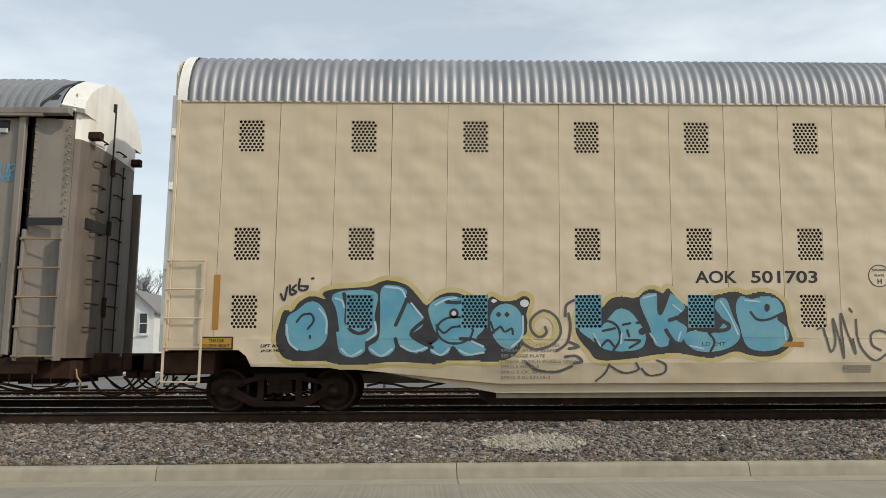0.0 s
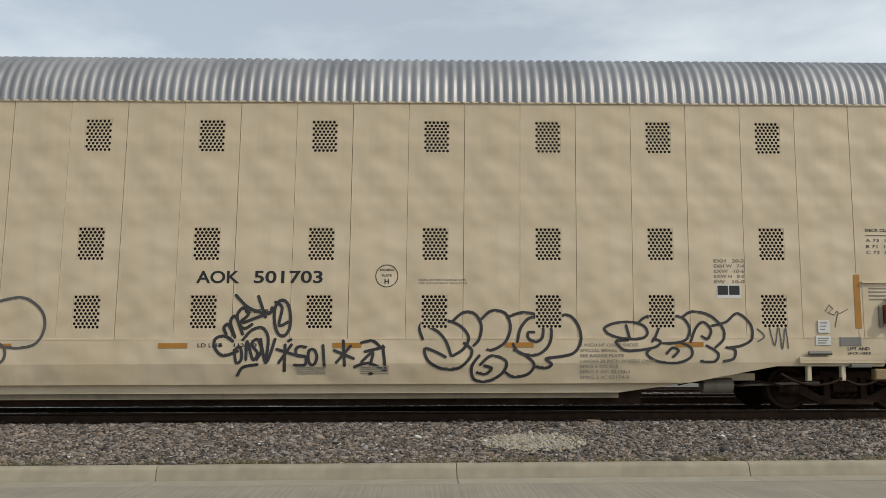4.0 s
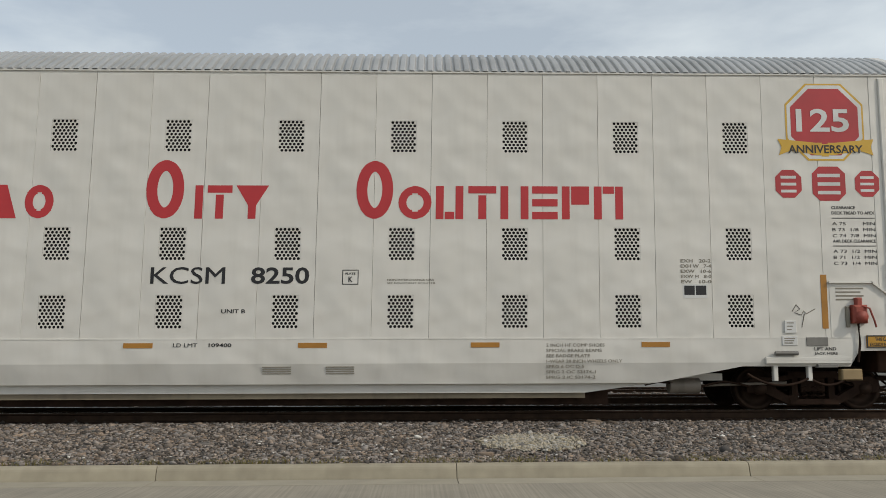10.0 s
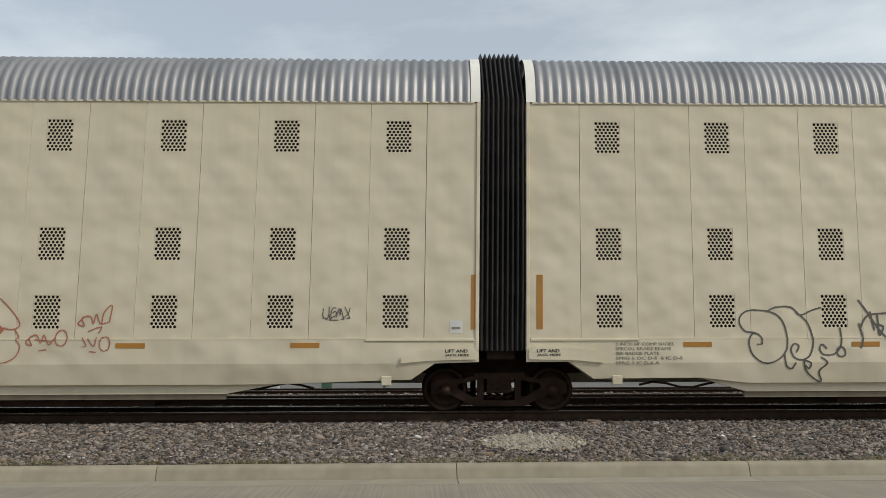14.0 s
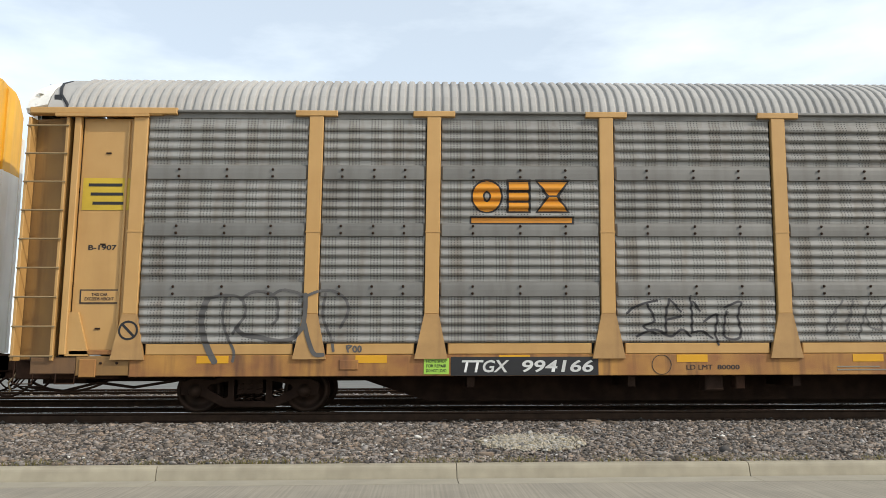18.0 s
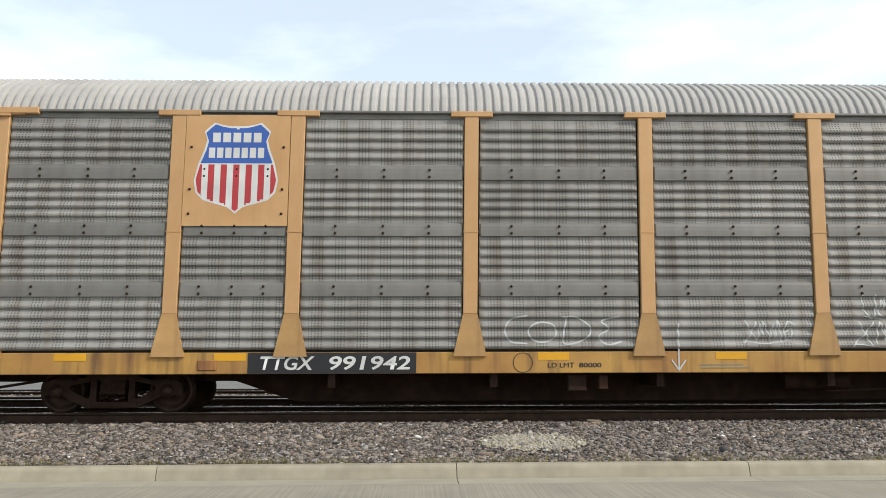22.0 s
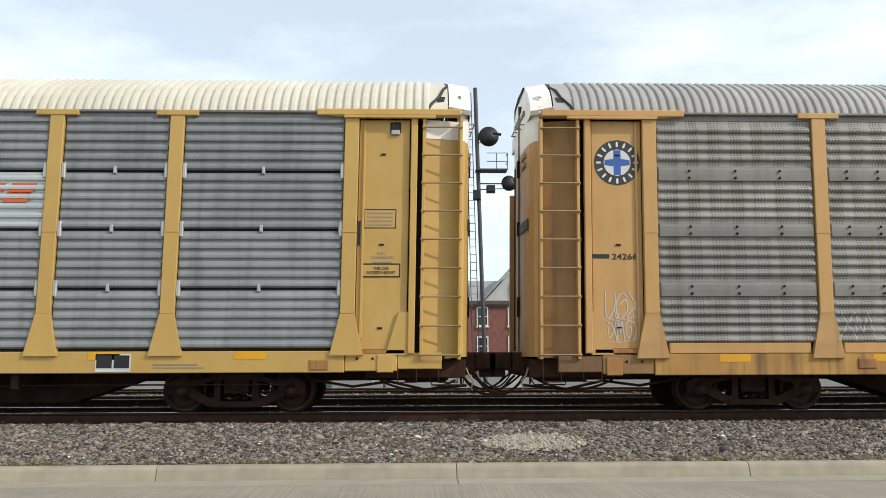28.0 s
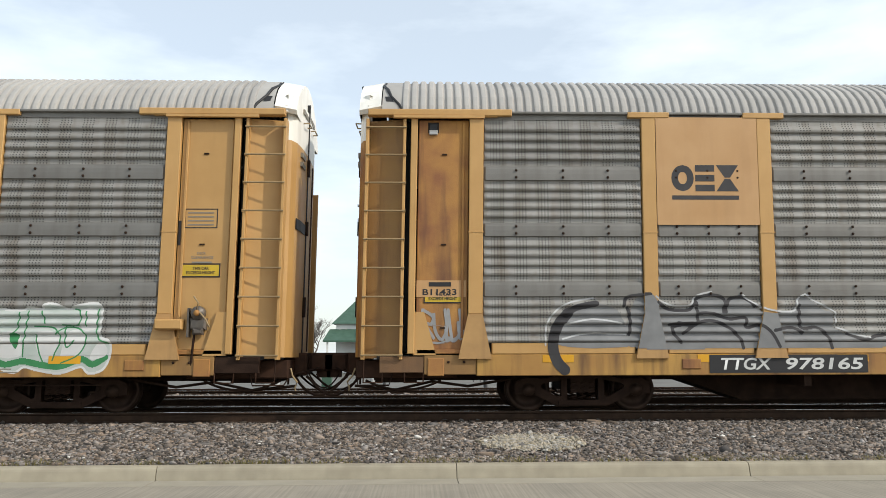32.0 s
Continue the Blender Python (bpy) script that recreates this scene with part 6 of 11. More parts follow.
    if not shapes:
        return None
    zs = [p[1] + d for s in shapes for p in s[1] for d in ((-s[2], s[2]) if s[0] == "line" else (0,))]
    lv = side.levels(min(zs), max(zs), step)
    sh = Shape()
    seen = {}

    def corner(p):
        key = (round(p[0], 3), round(p[1], 4), round(p[2], 3))
        if key not in seen:
            seen[key] = len(sh.v)
            sh.v.append(p)
        return seen[key]
    off = 0.0016 * layer

    def row(z):
        r = merged([sp for s in shapes for sp in spans_of(s, z)])
        if clip:
            c = spans_of(clip, z)
            r = [(max(a, p), min(b, q)) for a, b in r for p, q in c if max(a, p) < min(b, q)]
        return r
    for za, zb in zip(lv, lv[1:]):
        zm = (za + zb) / 2
        mid, lo, hi = row(zm), row(za + 1e-5), row(zb - 1e-5)
        same = len(mid) == len(lo) == len(hi)
        for i, (a, b) in enumerate(mid):
            cut = list(side.pieces(a, b, zm))
            for p, q in cut:
                pl, ql, ph, qh = p, q, p, q
                if same:
                    if p == a:
                        pl, ph = lo[i][0], hi[i][0]
                    if q == b:
                        ql, qh = lo[i][1], hi[i][1]
                xm = (p + q) / 2
                ya, yb = side.y(xm, za, zm) - off, side.y(xm, zb, zm) - off
                f = []
                for p4 in ((pl, ya, za), (ql, ya, za), (qh, yb, zb), (ph, yb, zb)):
                    i4 = corner(p4)
                    if i4 not in f:
                        f.append(i4)
                if len(f) > 2:
                    sh.f.append(tuple(f))
                    sh.smooth.append(False)
    return part(name, sh, material, parent, label) if sh.f else None


def strokes(parent, side, material, shapes, layer=3, step=0.014, name="graffiti_line", label="", clip=None):
    """Single painted strokes; the later ones belong to the first."""
    first = None
    for k, s in enumerate(shapes):
        o = spray(parent if first is None else first, side, material, [s], layer + 0.07 * k, step, clip, name, label if first is None else "")
        first = first or o
    return first


def each(parent, side, material, shapes, layer=3, step=0.014, name="bar", clip=None):
    for s in shapes:
        spray(parent, side, material, [s], layer, step, clip, name)


def grown(pts, d):
    cx, cz = sum(p[0] for p in pts) / len(pts), sum(p[1] for p in pts) / len(pts)
    return [(cx + (x - cx) * (1 + d / max(math.hypot(x - cx, z - cz), 0.05)), cz + (z - cz) * (1 + d / max(math.hypot(x - cx, z - cz), 0.05))) for x, z in pts]


def marks(parent, side, material, width, paths, layer=3, label="", name="graffiti_line"):
    """Sprayed lines, each drawn smoothly through a few turning points."""
    return strokes(parent, side, material, [("line", curve_through(p, n=5), width) for p in paths], layer, 0.014, name, label)


def blobs(parent, side, material, paths, layer=1, label="", soft=True, name="graffiti_fill"):
    """Filled sprayed areas with rounded outlines."""
    return strokes(parent, side, material, [("poly", curve_through(p, True, n=4) if soft else p) for p in paths], layer, 0.02, name, label)


def painted_vents(car, x0, x1, z0, z1, material):
    """Vents that were sprayed over together with the sheet round them."""
    for o in car.children:
        if o.name.startswith("vent") and x0 < o.location.x < x1 and z0 < o.location.z < z1:
            o.material_slots[0].link = "OBJECT"
            o.material_slots[0].material = material


def scrawl(car, side, box, n, line, width, seed, label="scrawled graffiti tag", name="graffiti_tag", wild=1.0):
    """A quick tag: n joined strokes that cannot be read."""
    rng = random.Random(seed)
    x0, x1, z0, z1 = box
    w, h = (x1 - x0) / n, z1 - z0
    out = []
    for i in range(n):
        a = x0 + w * i
        kind = rng.choice(("zig", "loop", "hook", "cross", "bowl"))

        def at(u, v):
            return (a + w * (u + rng.uniform(-0.12, 0.12) * wild), z0 + h * min(1.0, max(0.0, v + rng.uniform(-0.12, 0.12))))
        if kind == "zig":
            out.append(("line", curve_through([at(0.0, 0.1), at(0.2, 0.9), at(0.45, 0.3), at(0.6, 0.95), at(1.0, 0.05)], n=4), width))
        elif kind == "loop":
            out.append(("line", curve_through([at(0.9, 0.85), at(0.4, 0.95), at(0.05, 0.5), at(0.3, 0.08), at(0.8, 0.25), at(0.75, 0.6), at(0.3, 0.55)]), width))
        elif kind == "hook":
            out.append(("line", curve_through([at(0.15, 1.0), at(0.2, 0.5), at(0.15, 0.0)]), width))
            out.append(("line", curve_through([at(0.15, 0.9), at(0.85, 0.85), at(0.7, 0.5), at(0.2, 0.45), at(0.9, 0.0)], n=5), width))
        elif kind == "cross":
            out.append(("line", curve_through([at(0.1, 0.95), at(0.5, 0.5), at(0.95, 0.02)]), width))
            out.append(("line", curve_through([at(0.9, 1.0), at(0.5, 0.45), at(0.0, 0.1), at(-0.1, 0.0)]), width))
        else:
            out.append(("line", curve_through([at(0.05, 0.95), at(0.1, 0.3), at(0.5, 0.02), at(0.85, 0.35), at(0.9, 1.0)]), width))
            out.append(("line", curve_through([at(0.85, 0.5), at(1.05, 0.1), at(1.2, 0.2)]), width))
    if n > 2:
        out.append(("line", curve_through([(x0, z0 + h * 0.1), (x0 + w * n * 0.4, z0 - h * 0.06), (x1, z0 + h * 0.15)]), width * 0.7))
    return spray(car, side, line, out, 3, step=0.014, name=name, label=label)


def rect(x0, x1, z0, z1, slant=0.0):
    h = (z1 - z0) * slant
    return ("poly", [(x0, z0), (x1, z0), (x1 + h, z1), (x0 + h, z1)])


SPBLUE = surf("blue_spray", (0.071, 0.272, 0.384), (0.133, 0.328, 0.384), scale=3, rough=0.6, bump=0.03)
SPBLACK = surf("black_spray", (0.018, 0.017, 0.02), (0.035, 0.033, 0.035), scale=4, rough=0.6, bump=0.03)
SPYEL = surf("yellow_spray", (0.440, 0.352, 0.125), (0.502, 0.416, 0.234), scale=4, rough=0.6, bump=0.03)
SPYEL2 = surf("mustard_spray", (0.52, 0.38, 0.07), (0.48, 0.36, 0.10), scale=4, rough=0.6, bump=0.03)
SPWHITE = surf("white_spray", (0.487, 0.496, 0.501), (0.393, 0.400, 0.401), scale=4, rough=0.6, bump=0.03)
SPPALE = surf("pale_blue_spray", (0.393, 0.528, 0.584), rough=0.6, bump=0.03)
SPRED = surf("red_spray", (0.36, 0.105, 0.062), (0.42, 0.16, 0.10), scale=4, rough=0.6, bump=0.03)
SPDULLRED = surf("dull_red_spray", (0.212, 0.088, 0.071), (0.267, 0.136, 0.109), scale=4, rough=0.6, bump=0.03)
SPSILVER = surf("silver_spray", (0.259, 0.260, 0.259), (0.338, 0.336, 0.338), scale=5, rough=0.5, metal=0.3, bump=0.03)
SPDULL = surf("dull_silver_spray", (0.212, 0.216, 0.217), (0.157, 0.160, 0.163), scale=3, rough=0.55, bump=0.03)
SPGREEN = surf("green_spray", (0.024, 0.176, 0.058), (0.039, 0.224, 0.084), scale=4, rough=0.6, bump=0.03)
SPMINT = surf("pale_green_spray", (0.393, 0.448, 0.409), (0.471, 0.496, 0.476), scale=4, rough=0.6, bump=0.03)
SPGREY = surf("faint_black_spray", (0.071, 0.068, 0.067), (0.102, 0.096, 0.092), scale=4, rough=0.6, bump=0.03)
BLUEP = surf("blue_enamel", (0.03, 0.10, 0.38), rough=0.4, bump=0.02)
REDP = surf("red_enamel", (0.42, 0.03, 0.035), rough=0.4, bump=0.02)
GOLD = surf("gold_enamel", (0.60, 0.36, 0.04), rough=0.4, bump=0.02)
ORANGEP = surf("orange_enamel", (0.62, 0.25, 0.02), (0.56, 0.22, 0.02), rough=0.45, bump=0.02)
FLAME = surf("orange_red_enamel", (0.60, 0.10, 0.02), (0.55, 0.09, 0.02), rough=0.45, bump=0.02)
LIME = surf("green_card", (0.35, 0.62, 0.08), rough=0.6, bump=0.02)
BRIGHTYEL = surf("yellow_reflector", (0.66, 0.33, 0.01), (0.58, 0.28, 0.01), rough=0.4, bump=0.02)
SILVERP = surf("pale_silver_sheet", (0.50, 0.53, 0.53), (0.42, 0.45, 0.45), scale=2, rough=0.35, metal=0.4)

SB, SC, SD = CarrierSide(CAR_B), CarrierSide(CAR_C), CarrierSide(CAR_D)
# first cream carrier
gr = marks(CAR_B, SB, SPYEL, 0.08, [[(1.76, 1.19), (1.81, 1.46), (1.87, 1.64), (2.01, 1.64), (2.11, 1.78), (2.31, 1.88), (2.54, 1.82), (2.49, 1.93), (2.74, 2.0), (3.19, 2.02), (3.39, 2.1), (3.55, 2.13), (3.83, 2.05), (4.01, 1.87), (4.15, 1.73), (4.33, 1.87), (4.56, 1.94), (4.79, 1.87), (5.01, 1.73), (5.12, 1.79), (5.2, 1.87), (5.38, 1.78), (5.61, 1.82), (5.72, 1.88), (5.82, 1.8), (5.76, 1.59), (5.78, 1.37), (5.7, 1.1), (5.56, 0.92), (5.29, 0.83), (4.57, 0.85), (4.3, 0.79), (3.67, 0.83), (3.22, 0.79), (2.77, 0.79), (2.5, 0.85), (2.15, 0.84), (1.88, 0.91), (1.76, 1.19)]], layer=0, label="large blue graffiti with black outline and yellow halo")
blobs(gr, SB, SPBLACK, [[(1.76, 1.19), (1.81, 1.46), (1.87, 1.64), (2.01, 1.64), (2.11, 1.78), (2.31, 1.88), (2.54, 1.82), (2.49, 1.93), (2.74, 2.0), (3.19, 2.02), (3.39, 2.1), (3.55, 2.13), (3.83, 2.05), (4.01, 1.87), (4.15, 1.73), (4.33, 1.87), (4.56, 1.94), (4.79, 1.87), (5.01, 1.73), (5.12, 1.79), (5.2, 1.87), (5.38, 1.78), (5.61, 1.82), (5.72, 1.88), (5.82, 1.8), (5.76, 1.59), (5.78, 1.37), (5.7, 1.1), (5.56, 0.92), (5.29, 0.83), (4.57, 0.85), (4.3, 0.79), (3.67, 0.83), (3.22, 0.79), (2.77, 0.79), (2.5, 0.85), (2.15, 0.84), (1.88, 0.91)]], layer=1)
blobs(gr, SB, SPBLUE, [[(1.9, 1.33), (1.94, 1.55), (2.07, 1.64), (2.25, 1.78), (2.4, 1.77), (2.52, 1.64), (2.58, 1.42), (2.56, 1.19), (2.45, 1.06), (2.27, 1.0), (2.09, 1.03), (1.94, 1.19)], [(2.65, 1.9), (3.1, 1.98), (3.36, 1.9), (3.32, 1.55), (3.37, 1.26), (3.19, 1.16), (3.17, 0.99), (2.99, 0.89), (2.8, 0.96), (2.74, 1.12), (2.68, 1.55)]], layer=2)
blobs(gr, SB, SPBLUE, [[(3.42, 2.0), (3.64, 2.05), (3.83, 1.96), (3.81, 1.82), (4.02, 1.6), (4.11, 1.5), (4.07, 1.37), (3.93, 1.26), (4.07, 1.14), (4.21, 1.08), (4.12, 0.99), (3.94, 0.97), (3.75, 1.06), (3.68, 1.16), (3.64, 1.01), (3.49, 0.9), (3.31, 0.94), (3.23, 1.06), (3.39, 1.19), (3.41, 1.55)], [(4.18, 1.69), (4.38, 1.85), (4.63, 1.87), (4.83, 1.73), (5.07, 1.62), (5.09, 1.37), (4.95, 1.19), (5.13, 1.08), (5.04, 0.96), (4.75, 0.92), (4.58, 1.08), (4.48, 0.94), (4.25, 0.95), (4.22, 1.08), (4.35, 1.19), (4.26, 1.37)]], layer=2)
blobs(gr, SB, SPBLUE, [[(5.18, 1.55), (5.29, 1.71), (5.47, 1.75), (5.64, 1.64), (5.71, 1.41), (5.67, 1.19), (5.52, 1.02), (5.34, 1.08), (5.2, 1.28)]], layer=2)
marks(gr, SB, SPBLACK, 0.03, [[(2.82, 1.91), (2.87, 1.69), (2.88, 1.42), (3.05, 1.28), (3.24, 1.37), (3.26, 1.73)], [(3.88, 1.93), (3.76, 1.64), (3.66, 1.41)], [(4.13, 1.49), (3.91, 1.26), (4.25, 1.05)], [(3.66, 1.19), (3.71, 0.99)], [(4.47, 1.78), (4.67, 1.77), (4.89, 1.84)], [(4.7, 1.19), (4.91, 1.17), (5.18, 1.02)], [(4.97, 1.16), (5.22, 1.29)], [(2.51, 1.91), (2.66, 1.69), (2.73, 1.33)]], layer=3)
marks(gr, SB, SPBLACK, 0.018, [[(2.08, 1.46), (2.17, 1.57), (2.3, 1.59), (2.35, 1.48), (2.26, 1.35)], [(2.3, 1.24), (2.3, 1.2)], [(4.9, 1.32), (4.85, 1.2), (4.7, 1.12), (4.52, 1.12), (4.38, 1.2), (4.32, 1.32), (4.37, 1.45), (4.52, 1.53), (4.7, 1.53), (4.84, 1.45), (4.9, 1.32)], [(4.31, 1.41), (4.43, 1.28), (4.56, 1.37), (4.7, 1.39)], [(5.18, 1.46), (5.24, 1.32), (5.34, 1.38), (5.41, 1.3), (5.52, 1.35), (5.54, 1.26)]], layer=3)
blobs(gr, SB, SPBLACK, [[(5.35, 1.58), (5.34, 1.55), (5.31, 1.53), (5.28, 1.55), (5.27, 1.58), (5.28, 1.6), (5.31, 1.62), (5.34, 1.6)], [(5.49, 1.58), (5.47, 1.55), (5.44, 1.53), (5.42, 1.55), (5.4, 1.58), (5.42, 1.6), (5.44, 1.62), (5.47, 1.6)], [(4.67, 1.59), (4.65, 1.54), (4.59, 1.51), (4.53, 1.54), (4.51, 1.59), (4.53, 1.65), (4.59, 1.68), (4.65, 1.65)]], layer=3)
blobs(gr, SB, PALE, [[(5.28, 1.79), (5.27, 1.77), (5.23, 1.76), (5.2, 1.77), (5.19, 1.79), (5.2, 1.82), (5.23, 1.83), (5.27, 1.82)], [(5.8, 1.76), (5.78, 1.71), (5.73, 1.69), (5.68, 1.71), (5.65, 1.76), (5.68, 1.8), (5.73, 1.82), (5.78, 1.8)], [(4.63, 1.59), (4.62, 1.57), (4.59, 1.55), (4.56, 1.57), (4.55, 1.59), (4.56, 1.62), (4.59, 1.64), (4.62, 1.62)]], layer=4)
marks(gr, SB, SPPALE, 0.016, [[(1.92, 1.42), (1.97, 1.15), (2.11, 1.02)], [(2.43, 1.68), (2.55, 1.51), (2.55, 1.28)], [(2.68, 1.84), (2.79, 1.8), (2.83, 1.69)], [(2.8, 1.04), (2.95, 0.92), (3.13, 1.01)], [(3.33, 1.46), (3.34, 1.28), (3.21, 1.17)], [(3.48, 2.02), (3.72, 1.99), (3.81, 1.86)], [(3.9, 1.76), (4.09, 1.53)], [(3.27, 1.03), (3.44, 0.92), (3.61, 1.03)], [(4.24, 1.01), (4.39, 0.93), (4.52, 1.03)]], layer=4)
marks(gr, SB, SPPALE, 0.016, [[(4.68, 1.01), (4.84, 0.94), (5.07, 0.97)], [(4.88, 1.15), (5.07, 1.06)], [(5.7, 1.55), (5.69, 1.23), (5.52, 1.06)], [(4.29, 1.73), (4.47, 1.82), (4.63, 1.84)], [(3.75, 1.08), (3.94, 0.99), (4.16, 1.05)]], layer=4)
gr = marks(CAR_B, SB, SPYEL, 0.075, [[(6.55, 1.36), (6.59, 1.59), (6.71, 1.68), (6.85, 1.73), (6.98, 1.68), (7.12, 1.82), (7.31, 1.87), (7.54, 1.84), (7.7, 1.96), (7.86, 1.97), (7.97, 1.91), (8.07, 2.0), (8.19, 1.86), (8.34, 1.73), (8.6, 1.63), (8.79, 1.86), (8.97, 1.91), (9.16, 1.95), (9.35, 1.89), (9.53, 1.93), (9.77, 1.91), (9.95, 1.77), (10.0, 1.59), (10.02, 1.4), (10.08, 1.18), (10.01, 1.04), (9.82, 0.92), (9.59, 0.89), (9.36, 0.92), (9.13, 0.98), (8.85, 0.89), (8.57, 0.89), (8.21, 0.95), (7.84, 0.93), (7.47, 0.87), (6.93, 0.84), (6.76, 1.0), (6.61, 1.18), (6.55, 1.36)]], layer=0, label="large blue graffiti with black outline and yellow halo")
blobs(gr, SB, SPBLACK, [[(6.55, 1.36), (6.59, 1.59), (6.71, 1.68), (6.85, 1.73), (6.98, 1.68), (7.12, 1.82), (7.31, 1.87), (7.54, 1.84), (7.7, 1.96), (7.86, 1.97), (7.97, 1.91), (8.07, 2.0), (8.19, 1.86), (8.34, 1.73), (8.6, 1.63), (8.79, 1.86), (8.97, 1.91), (9.16, 1.95), (9.35, 1.89), (9.53, 1.93), (9.77, 1.91), (9.95, 1.77), (10.0, 1.59), (10.02, 1.4), (10.08, 1.18), (10.01, 1.04), (9.82, 0.92), (9.59, 0.89), (9.36, 0.92), (9.13, 0.98), (8.85, 0.89), (8.57, 0.89), (8.21, 0.95), (7.84, 0.93), (7.47, 0.87), (6.93, 0.84), (6.76, 1.0), (6.61, 1.18)]], layer=1)
blobs(gr, SB, SPBLUE, [[(6.6, 1.35), (6.71, 1.55), (6.86, 1.62), (6.97, 1.53), (6.95, 1.36), (7.12, 1.55), (7.26, 1.67), (7.44, 1.62), (7.58, 1.45), (7.68, 1.27), (7.66, 1.09), (7.52, 1.0), (7.2, 0.98), (6.97, 1.04), (6.79, 1.18)], [(7.6, 1.82), (7.88, 1.91), (7.95, 1.68), (8.08, 1.91), (8.23, 1.82), (8.34, 1.68), (8.18, 1.5), (8.36, 1.36), (8.26, 1.13), (8.08, 1.18), (8.03, 1.06), (7.84, 1.08), (7.76, 1.36)]], layer=2)
blobs(gr, SB, SPBLUE, [[(8.35, 1.27), (8.54, 1.32), (8.77, 1.27), (8.96, 1.45), (8.83, 1.68), (8.88, 1.82), (9.02, 1.82), (9.12, 1.54), (9.23, 1.27), (9.13, 1.09), (8.85, 0.98), (8.53, 0.98), (8.32, 1.13)], [(9.25, 1.86), (9.44, 1.82), (9.62, 1.86), (9.86, 1.82), (9.95, 1.63), (9.84, 1.5), (9.99, 1.36), (10.01, 1.18), (9.82, 1.01), (9.54, 0.98), (9.32, 1.07), (9.23, 1.36), (9.17, 1.68)]], layer=2)
marks(gr, SB, SPBLACK, 0.02, [[(6.95, 1.4), (7.07, 1.47), (7.23, 1.38), (7.27, 1.18), (7.16, 1.0)], [(6.86, 1.18), (6.93, 1.05), (7.07, 1.16), (7.17, 1.06)], [(6.99, 1.31), (7.19, 1.35)], [(7.32, 1.41), (7.44, 1.43)], [(7.54, 1.44), (7.65, 1.44)], [(7.39, 1.32), (7.42, 1.22)], [(7.35, 1.16), (7.59, 1.15), (7.42, 1.04)], [(8.72, 1.27), (8.8, 1.13), (8.73, 0.98)], [(9.41, 1.61), (9.52, 1.49), (9.7, 1.49), (9.95, 1.6)]], layer=3)
marks(gr, SB, SPBLACK, 0.032, [[(7.92, 1.91), (7.93, 1.59), (8.08, 1.93)], [(8.08, 1.48), (8.39, 1.58)], [(8.02, 1.32), (8.17, 1.07)], [(8.8, 1.54), (9.05, 1.4), (8.94, 1.31), (8.55, 1.33)]], layer=3)
blobs(gr, SB, SPBLACK, [[(7.68, 1.3), (7.67, 1.25), (7.63, 1.24), (7.59, 1.25), (7.57, 1.3), (7.59, 1.34), (7.63, 1.36), (7.67, 1.34)], [(9.73, 1.68), (9.71, 1.63), (9.68, 1.61), (9.65, 1.63), (9.64, 1.68), (9.65, 1.73), (9.68, 1.75), (9.72, 1.73)]], layer=3)
marks(gr, SB, SPPALE, 0.014, [[(7.3, 1.27), (7.28, 1.11)], [(7.66, 1.84), (7.86, 1.89)], [(8.14, 1.73), (8.28, 1.62)], [(8.92, 1.79), (9.07, 1.54), (9.19, 1.25)], [(9.32, 1.8), (9.57, 1.78)], [(9.96, 1.36), (9.97, 1.16)], [(8.4, 1.07), (8.62, 1.02)], [(7.76, 1.27), (7.85, 1.12)], [(6.84, 1.27), (6.95, 1.07)], [(8.26, 1.29), (8.21, 1.16)]], layer=4)
painted_vents(CAR_B, 1.9, 10.2, 1.2, 2.2, SPBLUE)
gr = marks(CAR_B, SB, SPYEL, 0.06, [[(5.75, 1.19), (5.88, 1.08), (6.11, 1.11), (6.25, 1.27), (6.2, 1.5), (6.02, 1.59), (5.85, 1.47), (5.85, 1.29), (6.0, 1.23), (6.07, 1.33)]], layer=2, label="yellow and black sprayed swirl")
marks(gr, SB, SPGREY, 0.022, [[(5.67, 1.14), (5.88, 1.02), (6.15, 1.08), (6.31, 1.27), (6.25, 1.52), (6.04, 1.64), (5.84, 1.5), (5.84, 1.32), (5.97, 1.21), (6.08, 1.28), (6.06, 1.37)], [(6.39, 1.55), (6.41, 1.73), (6.57, 1.82)], [(6.44, 1.59), (6.47, 1.36), (6.41, 1.12), (6.24, 0.99)], [(6.46, 1.13), (6.6, 1.06), (6.44, 1.03)], [(6.38, 0.9), (6.56, 0.91), (6.65, 0.82), (6.52, 0.8)], [(5.73, 0.83), (5.93, 0.69), (6.24, 0.66), (6.49, 0.75)]], layer=3)
marks(gr, SB, SPGREY, 0.016, [[(7.09, 0.78), (7.03, 0.64), (6.88, 0.51)], [(7.11, 0.75), (7.33, 0.64), (7.56, 0.69), (7.52, 0.8)], [(7.61, 0.71), (7.74, 0.6), (7.98, 0.64), (8.0, 0.77), (7.86, 0.84)]], layer=3)
gr = marks(CAR_B, SB, SPBLACK, 0.018, [[(1.81, 1.91), (1.87, 1.81), (1.91, 2.02)], [(1.95, 2.05), (1.97, 1.9), (2.06, 1.94), (1.99, 1.99), (2.05, 2.05)], [(2.11, 2.15), (2.1, 1.99), (2.2, 1.97), (2.24, 2.03), (2.13, 2.04)], [(2.3, 2.16), (2.33, 2.16)]], layer=3, label="scrawled graffiti tag")
